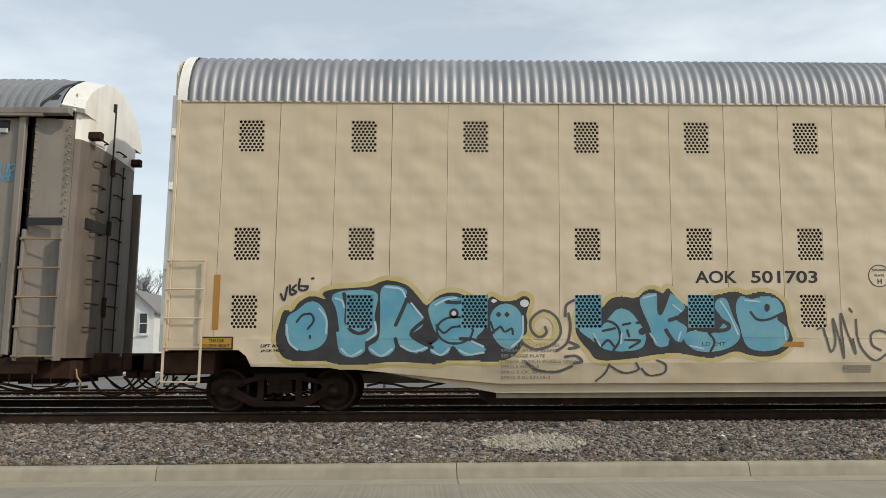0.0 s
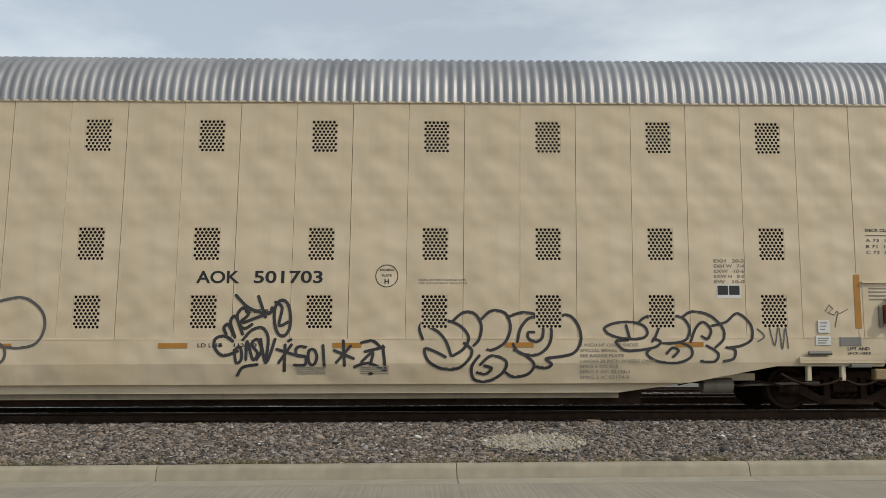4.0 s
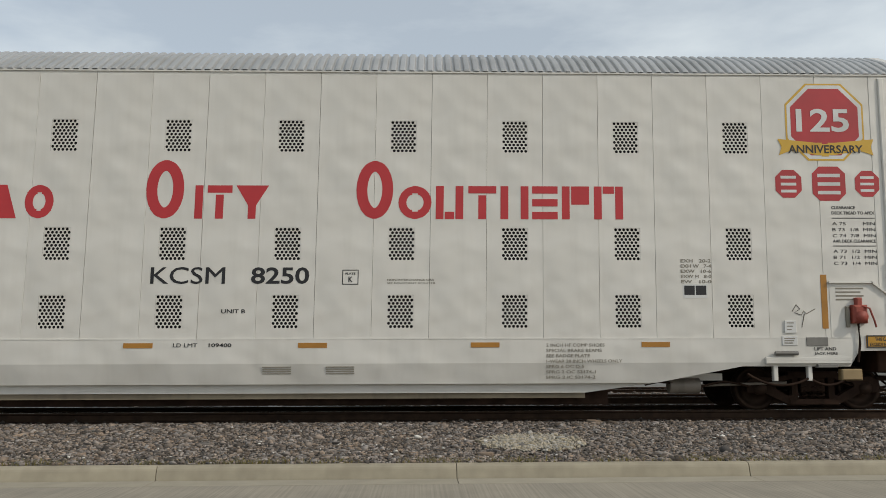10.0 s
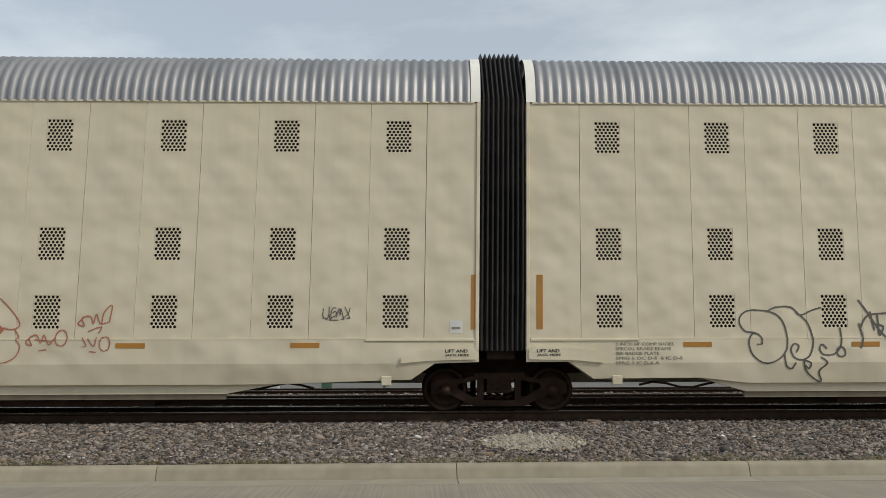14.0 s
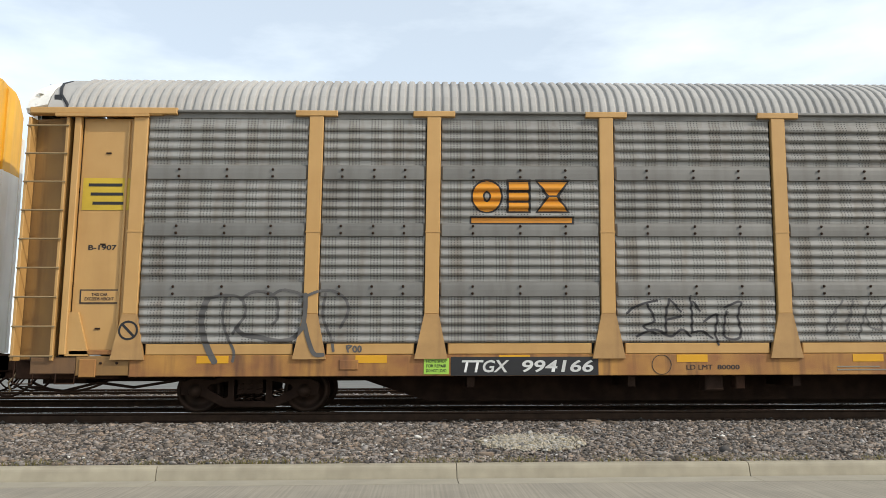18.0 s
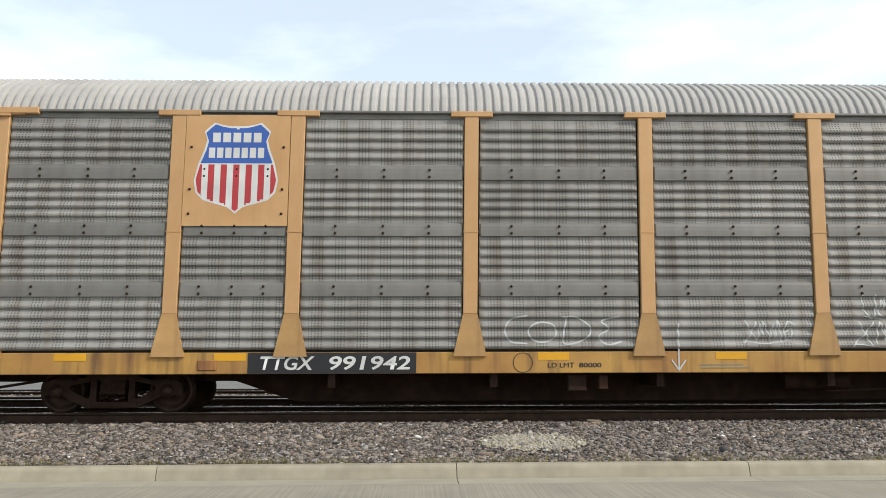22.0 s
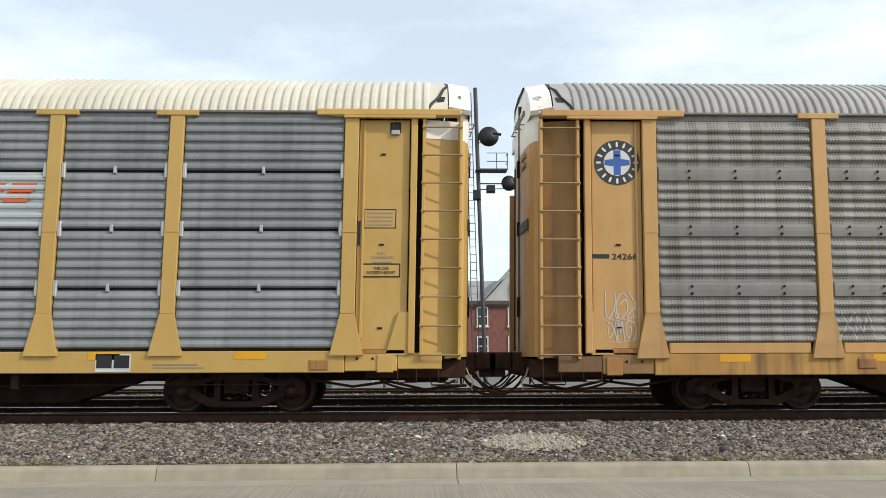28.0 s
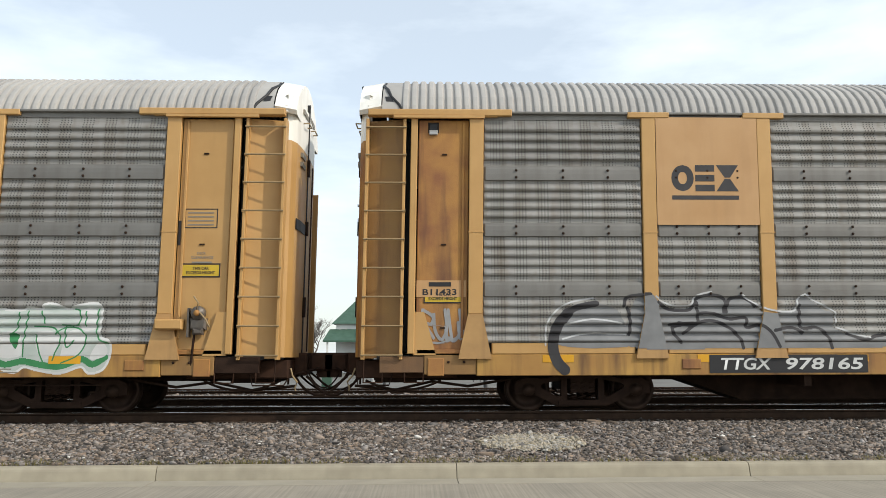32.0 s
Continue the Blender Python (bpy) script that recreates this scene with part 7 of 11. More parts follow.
gr = marks(CAR_B, SB, SPGREY, 0.017, [[(10.5, 1.33), (10.59, 1.36), (10.64, 1.17), (10.7, 0.97), (10.78, 1.13), (10.76, 1.5), (10.85, 1.17), (10.91, 0.87), (10.89, 1.58), (10.99, 1.27), (11.1, 0.94), (11.07, 1.17)], [(11.04, 1.67), (11.08, 1.61)], [(11.14, 1.49), (11.16, 1.13), (11.3, 0.9), (11.45, 0.83), (11.65, 0.97)], [(11.52, 0.99), (11.38, 1.08), (11.38, 1.25), (11.52, 1.31), (11.66, 1.25)]], layer=3, label="scrawled graffiti tag")
gr = blobs(CAR_B, SB, SPYEL2, [[(14.42, 1.73), (14.64, 1.82), (14.83, 1.8), (15.02, 1.86), (15.23, 1.82), (15.42, 1.79), (15.6, 1.81), (15.74, 1.73), (15.92, 1.82), (16.15, 1.8), (16.37, 1.83), (16.56, 1.71), (16.69, 1.8), (16.88, 1.87), (17.06, 1.77), (17.1, 1.55), (17.29, 1.4), (17.33, 1.09), (17.24, 0.84), (17.1, 0.78), (16.88, 0.83), (16.65, 0.78), (16.42, 0.85), (16.2, 0.83), (16.02, 0.83), (15.74, 0.9), (15.43, 0.95), (15.16, 0.94), (14.93, 1.03), (14.66, 1.04), (14.45, 1.17), (14.43, 1.46)]], layer=1, label="mustard yellow bubble graffiti with black outline")
marks(gr, SB, SPBLACK, 0.021, [[(14.43, 1.17), (14.42, 1.73), (14.64, 1.82), (14.81, 1.78), (14.85, 1.55), (14.75, 1.28), (14.6, 1.14)], [(14.83, 1.79), (15.02, 1.86), (15.23, 1.82), (15.31, 1.64), (15.3, 1.44), (15.49, 1.4)], [(14.43, 1.17), (14.66, 1.03), (14.93, 1.05), (15.07, 1.23), (15.0, 1.4), (15.09, 1.46), (14.87, 1.55)], [(15.11, 1.26), (15.24, 1.36), (15.4, 1.35), (15.47, 1.19), (15.38, 1.01), (15.16, 0.94), (14.98, 1.0)]], layer=3)
marks(gr, SB, SPBLACK, 0.021, [[(15.33, 1.8), (15.55, 1.82), (15.69, 1.64), (15.72, 1.41), (15.56, 1.19), (15.47, 1.03)], [(15.47, 1.19), (15.65, 1.37), (15.85, 1.37), (15.96, 1.14), (15.85, 0.92), (15.58, 0.91), (15.43, 0.99)], [(15.72, 1.71), (15.87, 1.81), (16.08, 1.82), (16.16, 1.68)], [(16.15, 1.78), (16.37, 1.83), (16.54, 1.68), (16.57, 1.48), (16.7, 1.45)], [(16.16, 1.44), (16.34, 1.58), (16.19, 1.4), (16.38, 1.28), (16.45, 1.08), (16.36, 0.88), (16.2, 0.83), (16.02, 0.95)]], layer=3)
marks(gr, SB, SPBLACK, 0.021, [[(16.45, 1.35), (16.65, 1.44), (16.83, 1.31), (16.88, 1.1), (16.79, 0.83), (16.56, 0.82), (16.42, 0.99)], [(16.63, 1.76), (16.83, 1.86), (17.01, 1.81), (17.09, 1.59), (17.1, 1.45), (17.29, 1.41), (17.18, 1.31), (17.34, 1.09), (17.25, 0.83), (17.1, 0.78), (17.01, 0.95), (16.9, 0.82), (16.8, 0.92)]], layer=3)
marks(gr, SB, SPBLACK, 0.02, [[(14.99, 1.28), (14.97, 1.21), (14.93, 1.18), (14.88, 1.21), (14.86, 1.28), (14.88, 1.35), (14.92, 1.38), (14.97, 1.35), (14.99, 1.28)], [(15.28, 1.52), (15.26, 1.47), (15.21, 1.44), (15.16, 1.47), (15.14, 1.52), (15.16, 1.58), (15.21, 1.6), (15.26, 1.58), (15.28, 1.52)], [(16.63, 1.51), (16.61, 1.47), (16.58, 1.45), (16.54, 1.47), (16.52, 1.51), (16.54, 1.56), (16.57, 1.58), (16.61, 1.56), (16.63, 1.51)], [(17.08, 1.55), (17.05, 1.48), (16.99, 1.46), (16.94, 1.48), (16.91, 1.55), (16.94, 1.61), (16.99, 1.64), (17.05, 1.61), (17.08, 1.55)]], layer=3)
marks(gr, SB, SPBLACK, 0.05, [[(14.5, 1.08), (14.68, 0.96), (14.84, 1.01), (15.02, 0.92), (15.2, 0.96), (15.39, 0.83), (15.65, 0.88), (15.85, 0.74), (16.03, 0.83), (16.24, 0.72), (16.47, 0.81), (16.69, 0.67), (16.88, 0.77), (17.06, 0.65), (17.25, 0.77)]], layer=3)
marks(gr, SB, SPYEL, 0.014, [[(14.51, 1.69), (14.55, 1.28)], [(15.46, 1.69), (15.48, 1.53)], [(15.88, 1.23), (15.85, 1.03)], [(16.65, 1.68), (16.81, 1.76)], [(16.54, 1.19), (16.69, 1.23)]], layer=4)
gr = marks(CAR_B, SB, SPGREY, 0.026, [[(13.8, 1.15), (13.75, 1.46), (13.92, 1.73), (14.28, 1.9), (14.64, 1.87)], [(14.64, 1.87), (14.82, 2.02), (15.0, 2.05), (15.23, 1.91)], [(15.28, 1.82), (15.51, 1.93), (15.73, 1.93), (15.96, 1.82)]], layer=2, label="loose grey sprayed loops")
marks(gr, SB, SPGREY, 0.02, [[(13.75, 1.33), (13.7, 1.53), (13.91, 1.64), (14.11, 1.42), (14.07, 1.12), (13.99, 1.0), (13.8, 1.19)], [(13.99, 1.0), (14.14, 1.1), (14.3, 1.08), (14.38, 0.92), (14.22, 0.7), (13.95, 0.64), (13.73, 0.79), (13.67, 1.06), (13.87, 1.17)], [(14.48, 0.97), (14.52, 0.89), (14.4, 0.74), (14.45, 0.57), (14.67, 0.48), (14.94, 0.57), (15.07, 0.74), (15.01, 0.83), (14.85, 0.79), (14.67, 0.61)]], layer=3)
marks(gr, SB, SPGREY, 0.018, [[(15.08, 0.49), (15.39, 0.47), (15.61, 0.56), (15.62, 0.7), (15.48, 0.79)], [(15.57, 0.63), (15.75, 0.47), (16.06, 0.47), (16.29, 0.58), (16.31, 0.74)], [(12.97, 0.7), (13.15, 0.79), (13.46, 0.73), (13.62, 0.59), (13.49, 0.53), (13.2, 0.61), (12.97, 0.7)], [(13.56, 1.19), (13.69, 0.92), (13.68, 0.7), (13.6, 0.59)]], layer=3)
gr = marks(CAR_B, SB, SPBLACK, 0.03, [[(12.47, 2.05), (12.53, 1.82), (12.63, 1.51), (12.7, 1.32)], [(12.53, 1.93), (12.8, 1.69), (12.94, 1.58), (12.88, 2.02)], [(12.75, 2.26), (12.78, 1.96), (12.91, 1.46), (12.84, 1.19), (12.64, 1.37)], [(13.03, 1.45), (12.89, 2.02)], [(13.09, 0.93), (13.05, 1.55), (13.09, 1.94), (13.26, 2.02), (13.42, 1.91)], [(13.23, 2.22), (13.24, 1.82), (13.31, 1.59), (13.62, 2.1), (13.53, 1.46), (13.58, 1.12), (13.69, 1.03)], [(13.2, 1.39), (13.39, 1.34), (13.57, 1.41)]], layer=3, label="scrawled graffiti tag")
marks(gr, SB, SPBLACK, 0.022, [[(12.43, 1.16), (12.43, 0.94), (12.56, 1.04), (12.67, 0.98)], [(12.59, 1.2), (12.86, 1.3), (13.04, 1.23), (13.03, 0.97)], [(13.12, 1.09), (13.27, 1.19), (13.36, 0.96), (13.4, 1.28), (13.46, 0.97), (13.54, 1.21), (13.46, 0.86), (13.6, 1.07)]], layer=3)
gr = marks(CAR_B, SB, SPBLACK, 0.024, [[(18.04, 1.87), (18.23, 1.91), (18.49, 1.98), (18.77, 2.11), (18.8, 2.04), (18.78, 1.8)], [(18.43, 1.67), (18.39, 1.76), (18.62, 1.82), (18.83, 1.64), (18.84, 1.36), (18.66, 1.17), (18.38, 1.16), (18.16, 1.36), (18.05, 1.64), (18.04, 1.86)], [(18.81, 1.99), (19.04, 2.02), (19.34, 2.09), (19.28, 1.82), (19.23, 1.36), (19.19, 1.07), (19.02, 0.97), (18.86, 1.05), (18.79, 1.23)]], layer=3, label="thick black outlined graffiti letters")
marks(gr, SB, SPBLACK, 0.024, [[(19.34, 2.04), (19.55, 2.0), (19.79, 2.09), (19.88, 2.09), (19.84, 1.72)], [(19.25, 1.18), (19.34, 0.93), (19.46, 0.88), (19.55, 1.03), (19.51, 1.36), (19.35, 1.78)], [(19.87, 1.69), (20.01, 1.52), (20.03, 1.25), (19.96, 0.98), (19.79, 0.77), (19.62, 0.91), (19.55, 1.07)], [(19.88, 2.04), (20.36, 2.09), (20.31, 1.81)], [(20.09, 1.87), (20.05, 1.76), (20.33, 1.82), (20.5, 1.73)]], layer=3)
marks(gr, SB, SPBLACK, 0.02, [[(20.06, 1.45), (20.19, 1.6), (20.33, 1.58), (20.34, 1.36), (20.35, 1.04)], [(19.98, 0.91), (20.02, 0.73), (20.17, 0.73)], [(20.27, 1.36), (20.31, 1.54)], [(20.36, 1.36), (20.47, 1.45), (20.52, 1.41)]], layer=3)
marks(gr, SB, SPGREY, 0.06, [[(20.44, 1.76), (20.65, 1.58), (20.78, 1.27), (20.8, 1.07), (20.71, 0.83)]], layer=2)
blobs(gr, SB, SPBLACK, [[(19.14, 1.73), (19.12, 1.61), (19.08, 1.54), (19.04, 1.54), (19.0, 1.61), (18.99, 1.73), (19.01, 1.85), (19.04, 1.92), (19.09, 1.92), (19.13, 1.85)], [(19.76, 1.93), (19.74, 1.86), (19.69, 1.84), (19.63, 1.86), (19.61, 1.93), (19.64, 1.99), (19.69, 2.02), (19.74, 1.99)]], layer=3)
blobs(gr, SB, CREAM, [[(19.09, 1.75), (19.08, 1.67), (19.06, 1.62), (19.04, 1.62), (19.02, 1.67), (19.02, 1.75), (19.03, 1.82), (19.05, 1.87), (19.07, 1.87), (19.09, 1.82)]], layer=4)
marks(gr, SB, SPBLACK, 0.02, [[(18.26, 1.41), (18.38, 1.35), (18.52, 1.41), (18.61, 1.25), (18.7, 1.54), (18.71, 1.32)], [(18.29, 1.45), (18.59, 1.44)], [(17.2, 1.77), (17.32, 1.68)], [(17.23, 1.58), (17.29, 1.49), (17.42, 1.46), (17.7, 1.53)], [(17.33, 1.62), (17.43, 1.68), (17.52, 1.58), (17.42, 1.62), (17.56, 1.77), (17.67, 1.82), (17.74, 1.55)]], layer=3)
marks(gr, SB, SPBLACK, 0.02, [[(17.42, 1.15), (17.47, 0.99), (17.53, 1.18), (17.46, 1.08)], [(17.5, 1.2), (17.76, 1.24), (17.6, 0.82), (17.85, 0.77)], [(17.7, 1.27), (17.88, 0.9), (17.92, 1.15), (18.07, 0.86), (18.0, 1.2)], [(17.97, 1.23), (18.2, 1.18), (18.03, 1.04), (18.43, 1.02), (18.55, 1.13), (18.58, 0.96), (18.25, 0.86)], [(18.06, 0.91), (18.28, 0.73), (18.1, 0.75)], [(18.4, 0.93), (18.6, 0.68)]], layer=3)
marks(gr, SB, SPBLACK, 0.025, [[(18.85, 0.69), (18.83, 0.61), (18.78, 0.58), (18.74, 0.61), (18.72, 0.69), (18.74, 0.76), (18.79, 0.79), (18.83, 0.76), (18.85, 0.69)], [(18.92, 0.57), (18.93, 0.8), (19.03, 0.71), (19.13, 0.82), (19.15, 0.57)], [(19.34, 0.68), (19.32, 0.6), (19.28, 0.57), (19.25, 0.6), (19.23, 0.68), (19.25, 0.75), (19.29, 0.78), (19.33, 0.75), (19.34, 0.68)], [(19.4, 0.57), (19.4, 0.8), (19.5, 0.6), (19.58, 0.8), (19.58, 0.57)], [(19.83, 0.67), (19.81, 0.63), (19.76, 0.61), (19.72, 0.63), (19.7, 0.67), (19.72, 0.72), (19.76, 0.74), (19.81, 0.72), (19.83, 0.67)]], layer=3)
gr = marks(CAR_B, SB, SPGREY, 0.023, [[(25.04, 1.62), (25.22, 1.77), (25.45, 1.89), (25.73, 1.91), (25.89, 1.77), (25.91, 1.59), (25.77, 1.41), (25.58, 1.23), (25.47, 1.09), (25.58, 1.05), (25.76, 1.14), (25.73, 1.27)], [(24.9, 1.05), (24.67, 1.14), (24.58, 1.37), (24.55, 1.55), (24.69, 1.66), (25.04, 1.64), (25.31, 1.5), (25.4, 1.27), (25.32, 1.09)], [(24.7, 1.59), (24.94, 1.46), (25.06, 1.27), (25.05, 1.05)]], layer=3, label="grey outlined graffiti letters")
marks(gr, SB, SPGREY, 0.023, [[(25.08, 1.03), (25.26, 1.07), (25.38, 0.91), (25.3, 0.73), (25.07, 0.66), (24.8, 0.74), (24.6, 0.92), (24.63, 1.08), (24.8, 1.14)], [(25.57, 0.69), (25.47, 0.82), (25.58, 0.89), (25.74, 0.82), (25.68, 0.66), (25.55, 0.54)], [(25.41, 1.91), (25.45, 2.05), (25.69, 2.16)], [(26.05, 1.91), (26.0, 1.68), (26.04, 1.41), (26.13, 1.14)], [(26.52, 2.05), (26.42, 1.86), (26.23, 1.68), (26.21, 1.45), (26.28, 1.29)], [(26.27, 1.23), (26.31, 1.14), (26.22, 0.96), (25.99, 0.81)]], layer=3)
marks(gr, SB, SPGREY, 0.023, [[(26.36, 1.07), (26.54, 1.16), (26.77, 1.18), (26.87, 1.36)], [(26.77, 1.18), (26.97, 1.02), (27.02, 0.86)], [(26.93, 1.82), (27.2, 1.79), (27.58, 1.86), (27.81, 1.77), (27.97, 1.59), (28.0, 1.36), (27.89, 1.13), (27.64, 1.06), (27.37, 1.08)], [(27.28, 1.16), (27.41, 1.04), (27.39, 0.86), (27.17, 0.75), (27.0, 0.77), (26.9, 0.86)]], layer=3)
gr = marks(CAR_B, SB, SPBLACK, 0.025, [[(31.05, 1.0), (30.83, 0.93), (30.69, 1.06), (30.7, 1.2), (30.84, 1.24), (30.97, 1.16)], [(30.76, 1.09), (30.79, 1.09)], [(30.86, 1.27), (30.82, 1.37), (30.89, 1.42), (31.0, 1.22), (30.92, 1.46), (31.0, 1.55), (31.12, 1.27)], [(31.07, 1.46), (31.2, 1.59), (31.11, 1.69), (31.02, 1.55), (31.12, 1.36), (31.26, 1.42)], [(30.99, 1.89), (31.2, 1.69), (31.51, 1.59), (31.57, 1.69)], [(31.35, 1.87), (31.47, 1.54)], [(31.12, 1.45), (31.56, 1.62)], [(31.87, 1.53), (31.86, 1.36), (31.79, 1.25), (31.71, 1.25), (31.64, 1.36), (31.61, 1.53), (31.62, 1.7), (31.69, 1.8), (31.77, 1.8), (31.84, 1.7), (31.87, 1.53)]], layer=3, label="scrawled graffiti tag")
marks(gr, SB, SPBLACK, 0.024, [[(31.62, 1.78), (31.73, 1.69), (31.69, 1.41), (31.83, 1.46)], [(31.13, 1.18), (31.26, 1.33), (31.43, 1.37), (31.53, 1.19), (31.5, 0.82)], [(31.0, 1.02), (31.04, 0.82), (31.12, 0.88), (31.09, 1.07), (31.0, 1.01)], [(31.19, 0.87), (31.2, 1.15), (31.3, 0.87), (31.37, 0.97), (31.27, 1.11), (31.36, 1.19), (31.43, 1.02), (31.36, 0.87)], [(31.41, 1.19), (31.51, 0.82), (31.64, 1.19)], [(31.06, 0.62), (31.15, 0.75), (31.37, 0.79)], [(31.85, 1.16), (31.89, 1.18)]], layer=3)
marks(gr, SB, SPBLACK, 0.024, [[(31.71, 0.82), (31.9, 1.1)], [(31.67, 1.03), (31.96, 0.94)], [(31.8, 0.69), (31.8, 1.1)], [(32.13, 1.07), (31.99, 1.06), (31.99, 0.93), (32.13, 0.91), (32.12, 0.78), (31.96, 0.78)], [(32.31, 0.91), (32.29, 0.82), (32.24, 0.78), (32.19, 0.82), (32.17, 0.91), (32.18, 1.0), (32.23, 1.03), (32.28, 1.0), (32.31, 0.91)], [(32.4, 1.09), (32.43, 0.75)], [(32.62, 0.82), (32.84, 1.08)], [(32.58, 1.01), (32.89, 0.88)], [(32.72, 1.16), (32.75, 0.77)]], layer=3)
marks(gr, SB, SPBLACK, 0.024, [[(33.01, 1.13), (33.19, 1.16), (33.32, 1.05)], [(33.07, 0.99), (33.37, 1.06)], [(33.02, 0.83), (33.19, 0.98), (33.16, 0.79)], [(33.35, 1.08), (33.4, 0.69)], [(32.91, 0.75), (33.13, 0.81), (33.38, 0.69)], [(33.15, 0.64), (33.18, 0.64)]], layer=3)
gr = marks(CAR_B, SB, SPBLACK, 0.024, [[(33.98, 1.19), (33.93, 1.37), (34.04, 1.48), (34.36, 1.48), (34.59, 1.39), (34.72, 1.21), (34.64, 1.03), (34.47, 0.92)], [(34.06, 1.39), (34.23, 1.3), (34.36, 1.14), (34.44, 0.92)], [(34.35, 0.9), (34.18, 0.99), (34.02, 1.03), (34.07, 0.85), (34.28, 0.72), (34.55, 0.72), (34.73, 0.87), (34.77, 1.01), (34.65, 1.12)], [(34.45, 1.46), (34.63, 1.61), (34.81, 1.59), (34.92, 1.41), (34.89, 1.19), (34.8, 1.08)]], layer=3, label="black outlined bubble graffiti")
marks(gr, SB, SPBLACK, 0.024, [[(34.92, 1.5), (35.09, 1.64), (35.31, 1.59), (35.39, 1.37), (35.31, 1.14), (35.13, 1.02), (35.02, 1.01)], [(35.34, 1.53), (35.59, 1.61), (35.86, 1.55), (36.04, 1.37), (36.01, 1.09), (35.81, 0.93), (35.54, 0.96), (35.43, 1.1)], [(35.5, 1.14), (35.56, 1.37), (35.72, 1.53), (35.89, 1.46), (35.91, 1.23), (35.81, 1.14), (35.68, 1.19), (35.68, 1.29), (35.77, 1.29)], [(35.98, 1.41), (36.18, 1.55), (36.36, 1.55), (36.5, 1.36), (36.52, 1.14), (36.41, 0.96), (36.18, 0.9), (35.96, 0.87), (36.05, 0.78), (35.96, 0.72), (35.81, 0.74)]], layer=3)
marks(gr, SB, SPBLACK, 0.024, [[(35.45, 1.01), (35.63, 0.92), (35.77, 0.78), (35.68, 0.63), (35.45, 0.58), (35.32, 0.65)], [(34.91, 0.78), (35.09, 0.92), (35.32, 0.83), (35.27, 0.65), (35.05, 0.52), (34.82, 0.54), (34.77, 0.74), (34.89, 0.92)], [(34.86, 0.65), (35.0, 0.63), (35.09, 0.72), (34.98, 0.76)]], layer=3)
gr = marks(CAR_B, SB, SPBLACK, 0.022, [[(36.96, 1.27), (36.91, 1.36), (37.1, 1.44), (37.37, 1.45), (37.56, 1.38), (37.6, 1.25), (37.46, 1.18), (37.14, 1.2), (36.96, 1.27)], [(37.26, 1.4), (37.32, 1.18)], [(37.46, 1.44), (37.6, 1.54), (37.88, 1.53), (38.16, 1.53), (38.29, 1.36), (38.24, 1.18), (38.05, 1.11), (37.84, 1.11)], [(37.6, 1.54), (37.79, 1.43), (37.74, 1.23), (37.68, 1.14)]], layer=3, label="black outlined bubble graffiti")
marks(gr, SB, SPBLACK, 0.022, [[(37.28, 1.16), (37.09, 1.14), (37.23, 1.0), (37.46, 1.0), (37.73, 1.05), (37.81, 1.14), (37.69, 1.18)], [(37.64, 1.02), (37.59, 0.93), (37.77, 0.82), (38.09, 0.8), (38.3, 0.89), (38.3, 1.04), (38.1, 1.13)], [(37.91, 0.95), (38.01, 1.04), (38.1, 0.99), (38.01, 0.89)], [(38.18, 1.53), (38.34, 1.62), (38.62, 1.56), (38.83, 1.36), (38.84, 1.18), (38.7, 1.04)], [(38.3, 1.13), (38.4, 1.36), (38.52, 1.45), (38.64, 1.32), (38.58, 1.18), (38.49, 1.22)]], layer=3)
marks(gr, SB, SPBLACK, 0.022, [[(38.66, 1.39), (38.89, 1.45), (39.08, 1.59), (39.29, 1.41), (39.3, 1.18), (39.13, 1.07), (38.93, 1.04)], [(38.56, 1.07), (38.74, 0.95), (38.69, 0.82), (38.46, 0.82)], [(38.88, 1.04), (39.02, 1.0), (38.99, 0.86), (38.83, 0.82)]], layer=3)
gr = marks(CAR_B, SB, SPGREY, 0.01, [[(39.6, 1.36), (39.67, 1.07), (39.75, 1.38), (39.79, 1.01), (39.86, 1.36), (39.89, 1.03)], [(39.4, 1.34), (39.51, 1.22), (39.39, 1.13)]], layer=3, label="scrawled graffiti tag")
# ivory carrier
gr = marks(CAR_D, SD, SPRED, 0.0089, [[(0.16, 3.18), (0.26, 3.24), (0.2, 3.35), (0.14, 3.2), (0.24, 3.09)], [(0.34, 3.35), (0.38, 3.05)], [(0.3, 3.14), (0.48, 3.29)], [(0.33, 3.21), (0.5, 3.07)], [(0.7, 3.2), (0.68, 3.13), (0.61, 3.1), (0.54, 3.12), (0.5, 3.2), (0.53, 3.27), (0.6, 3.3), (0.67, 3.27), (0.7, 3.2)], [(0.4, 2.97), (0.26, 2.92), (0.29, 2.78), (0.39, 2.81)], [(0.41, 2.76), (0.4, 2.97), (0.5, 2.94), (0.43, 2.86), (0.55, 2.77)], [(0.57, 2.87), (0.64, 2.94), (0.55, 2.92), (0.58, 2.8), (0.65, 2.83)], [(0.67, 2.97), (0.71, 2.82), (0.76, 2.94), (0.81, 2.82), (0.86, 2.98)]], layer=3, label="thin red graffiti tag")
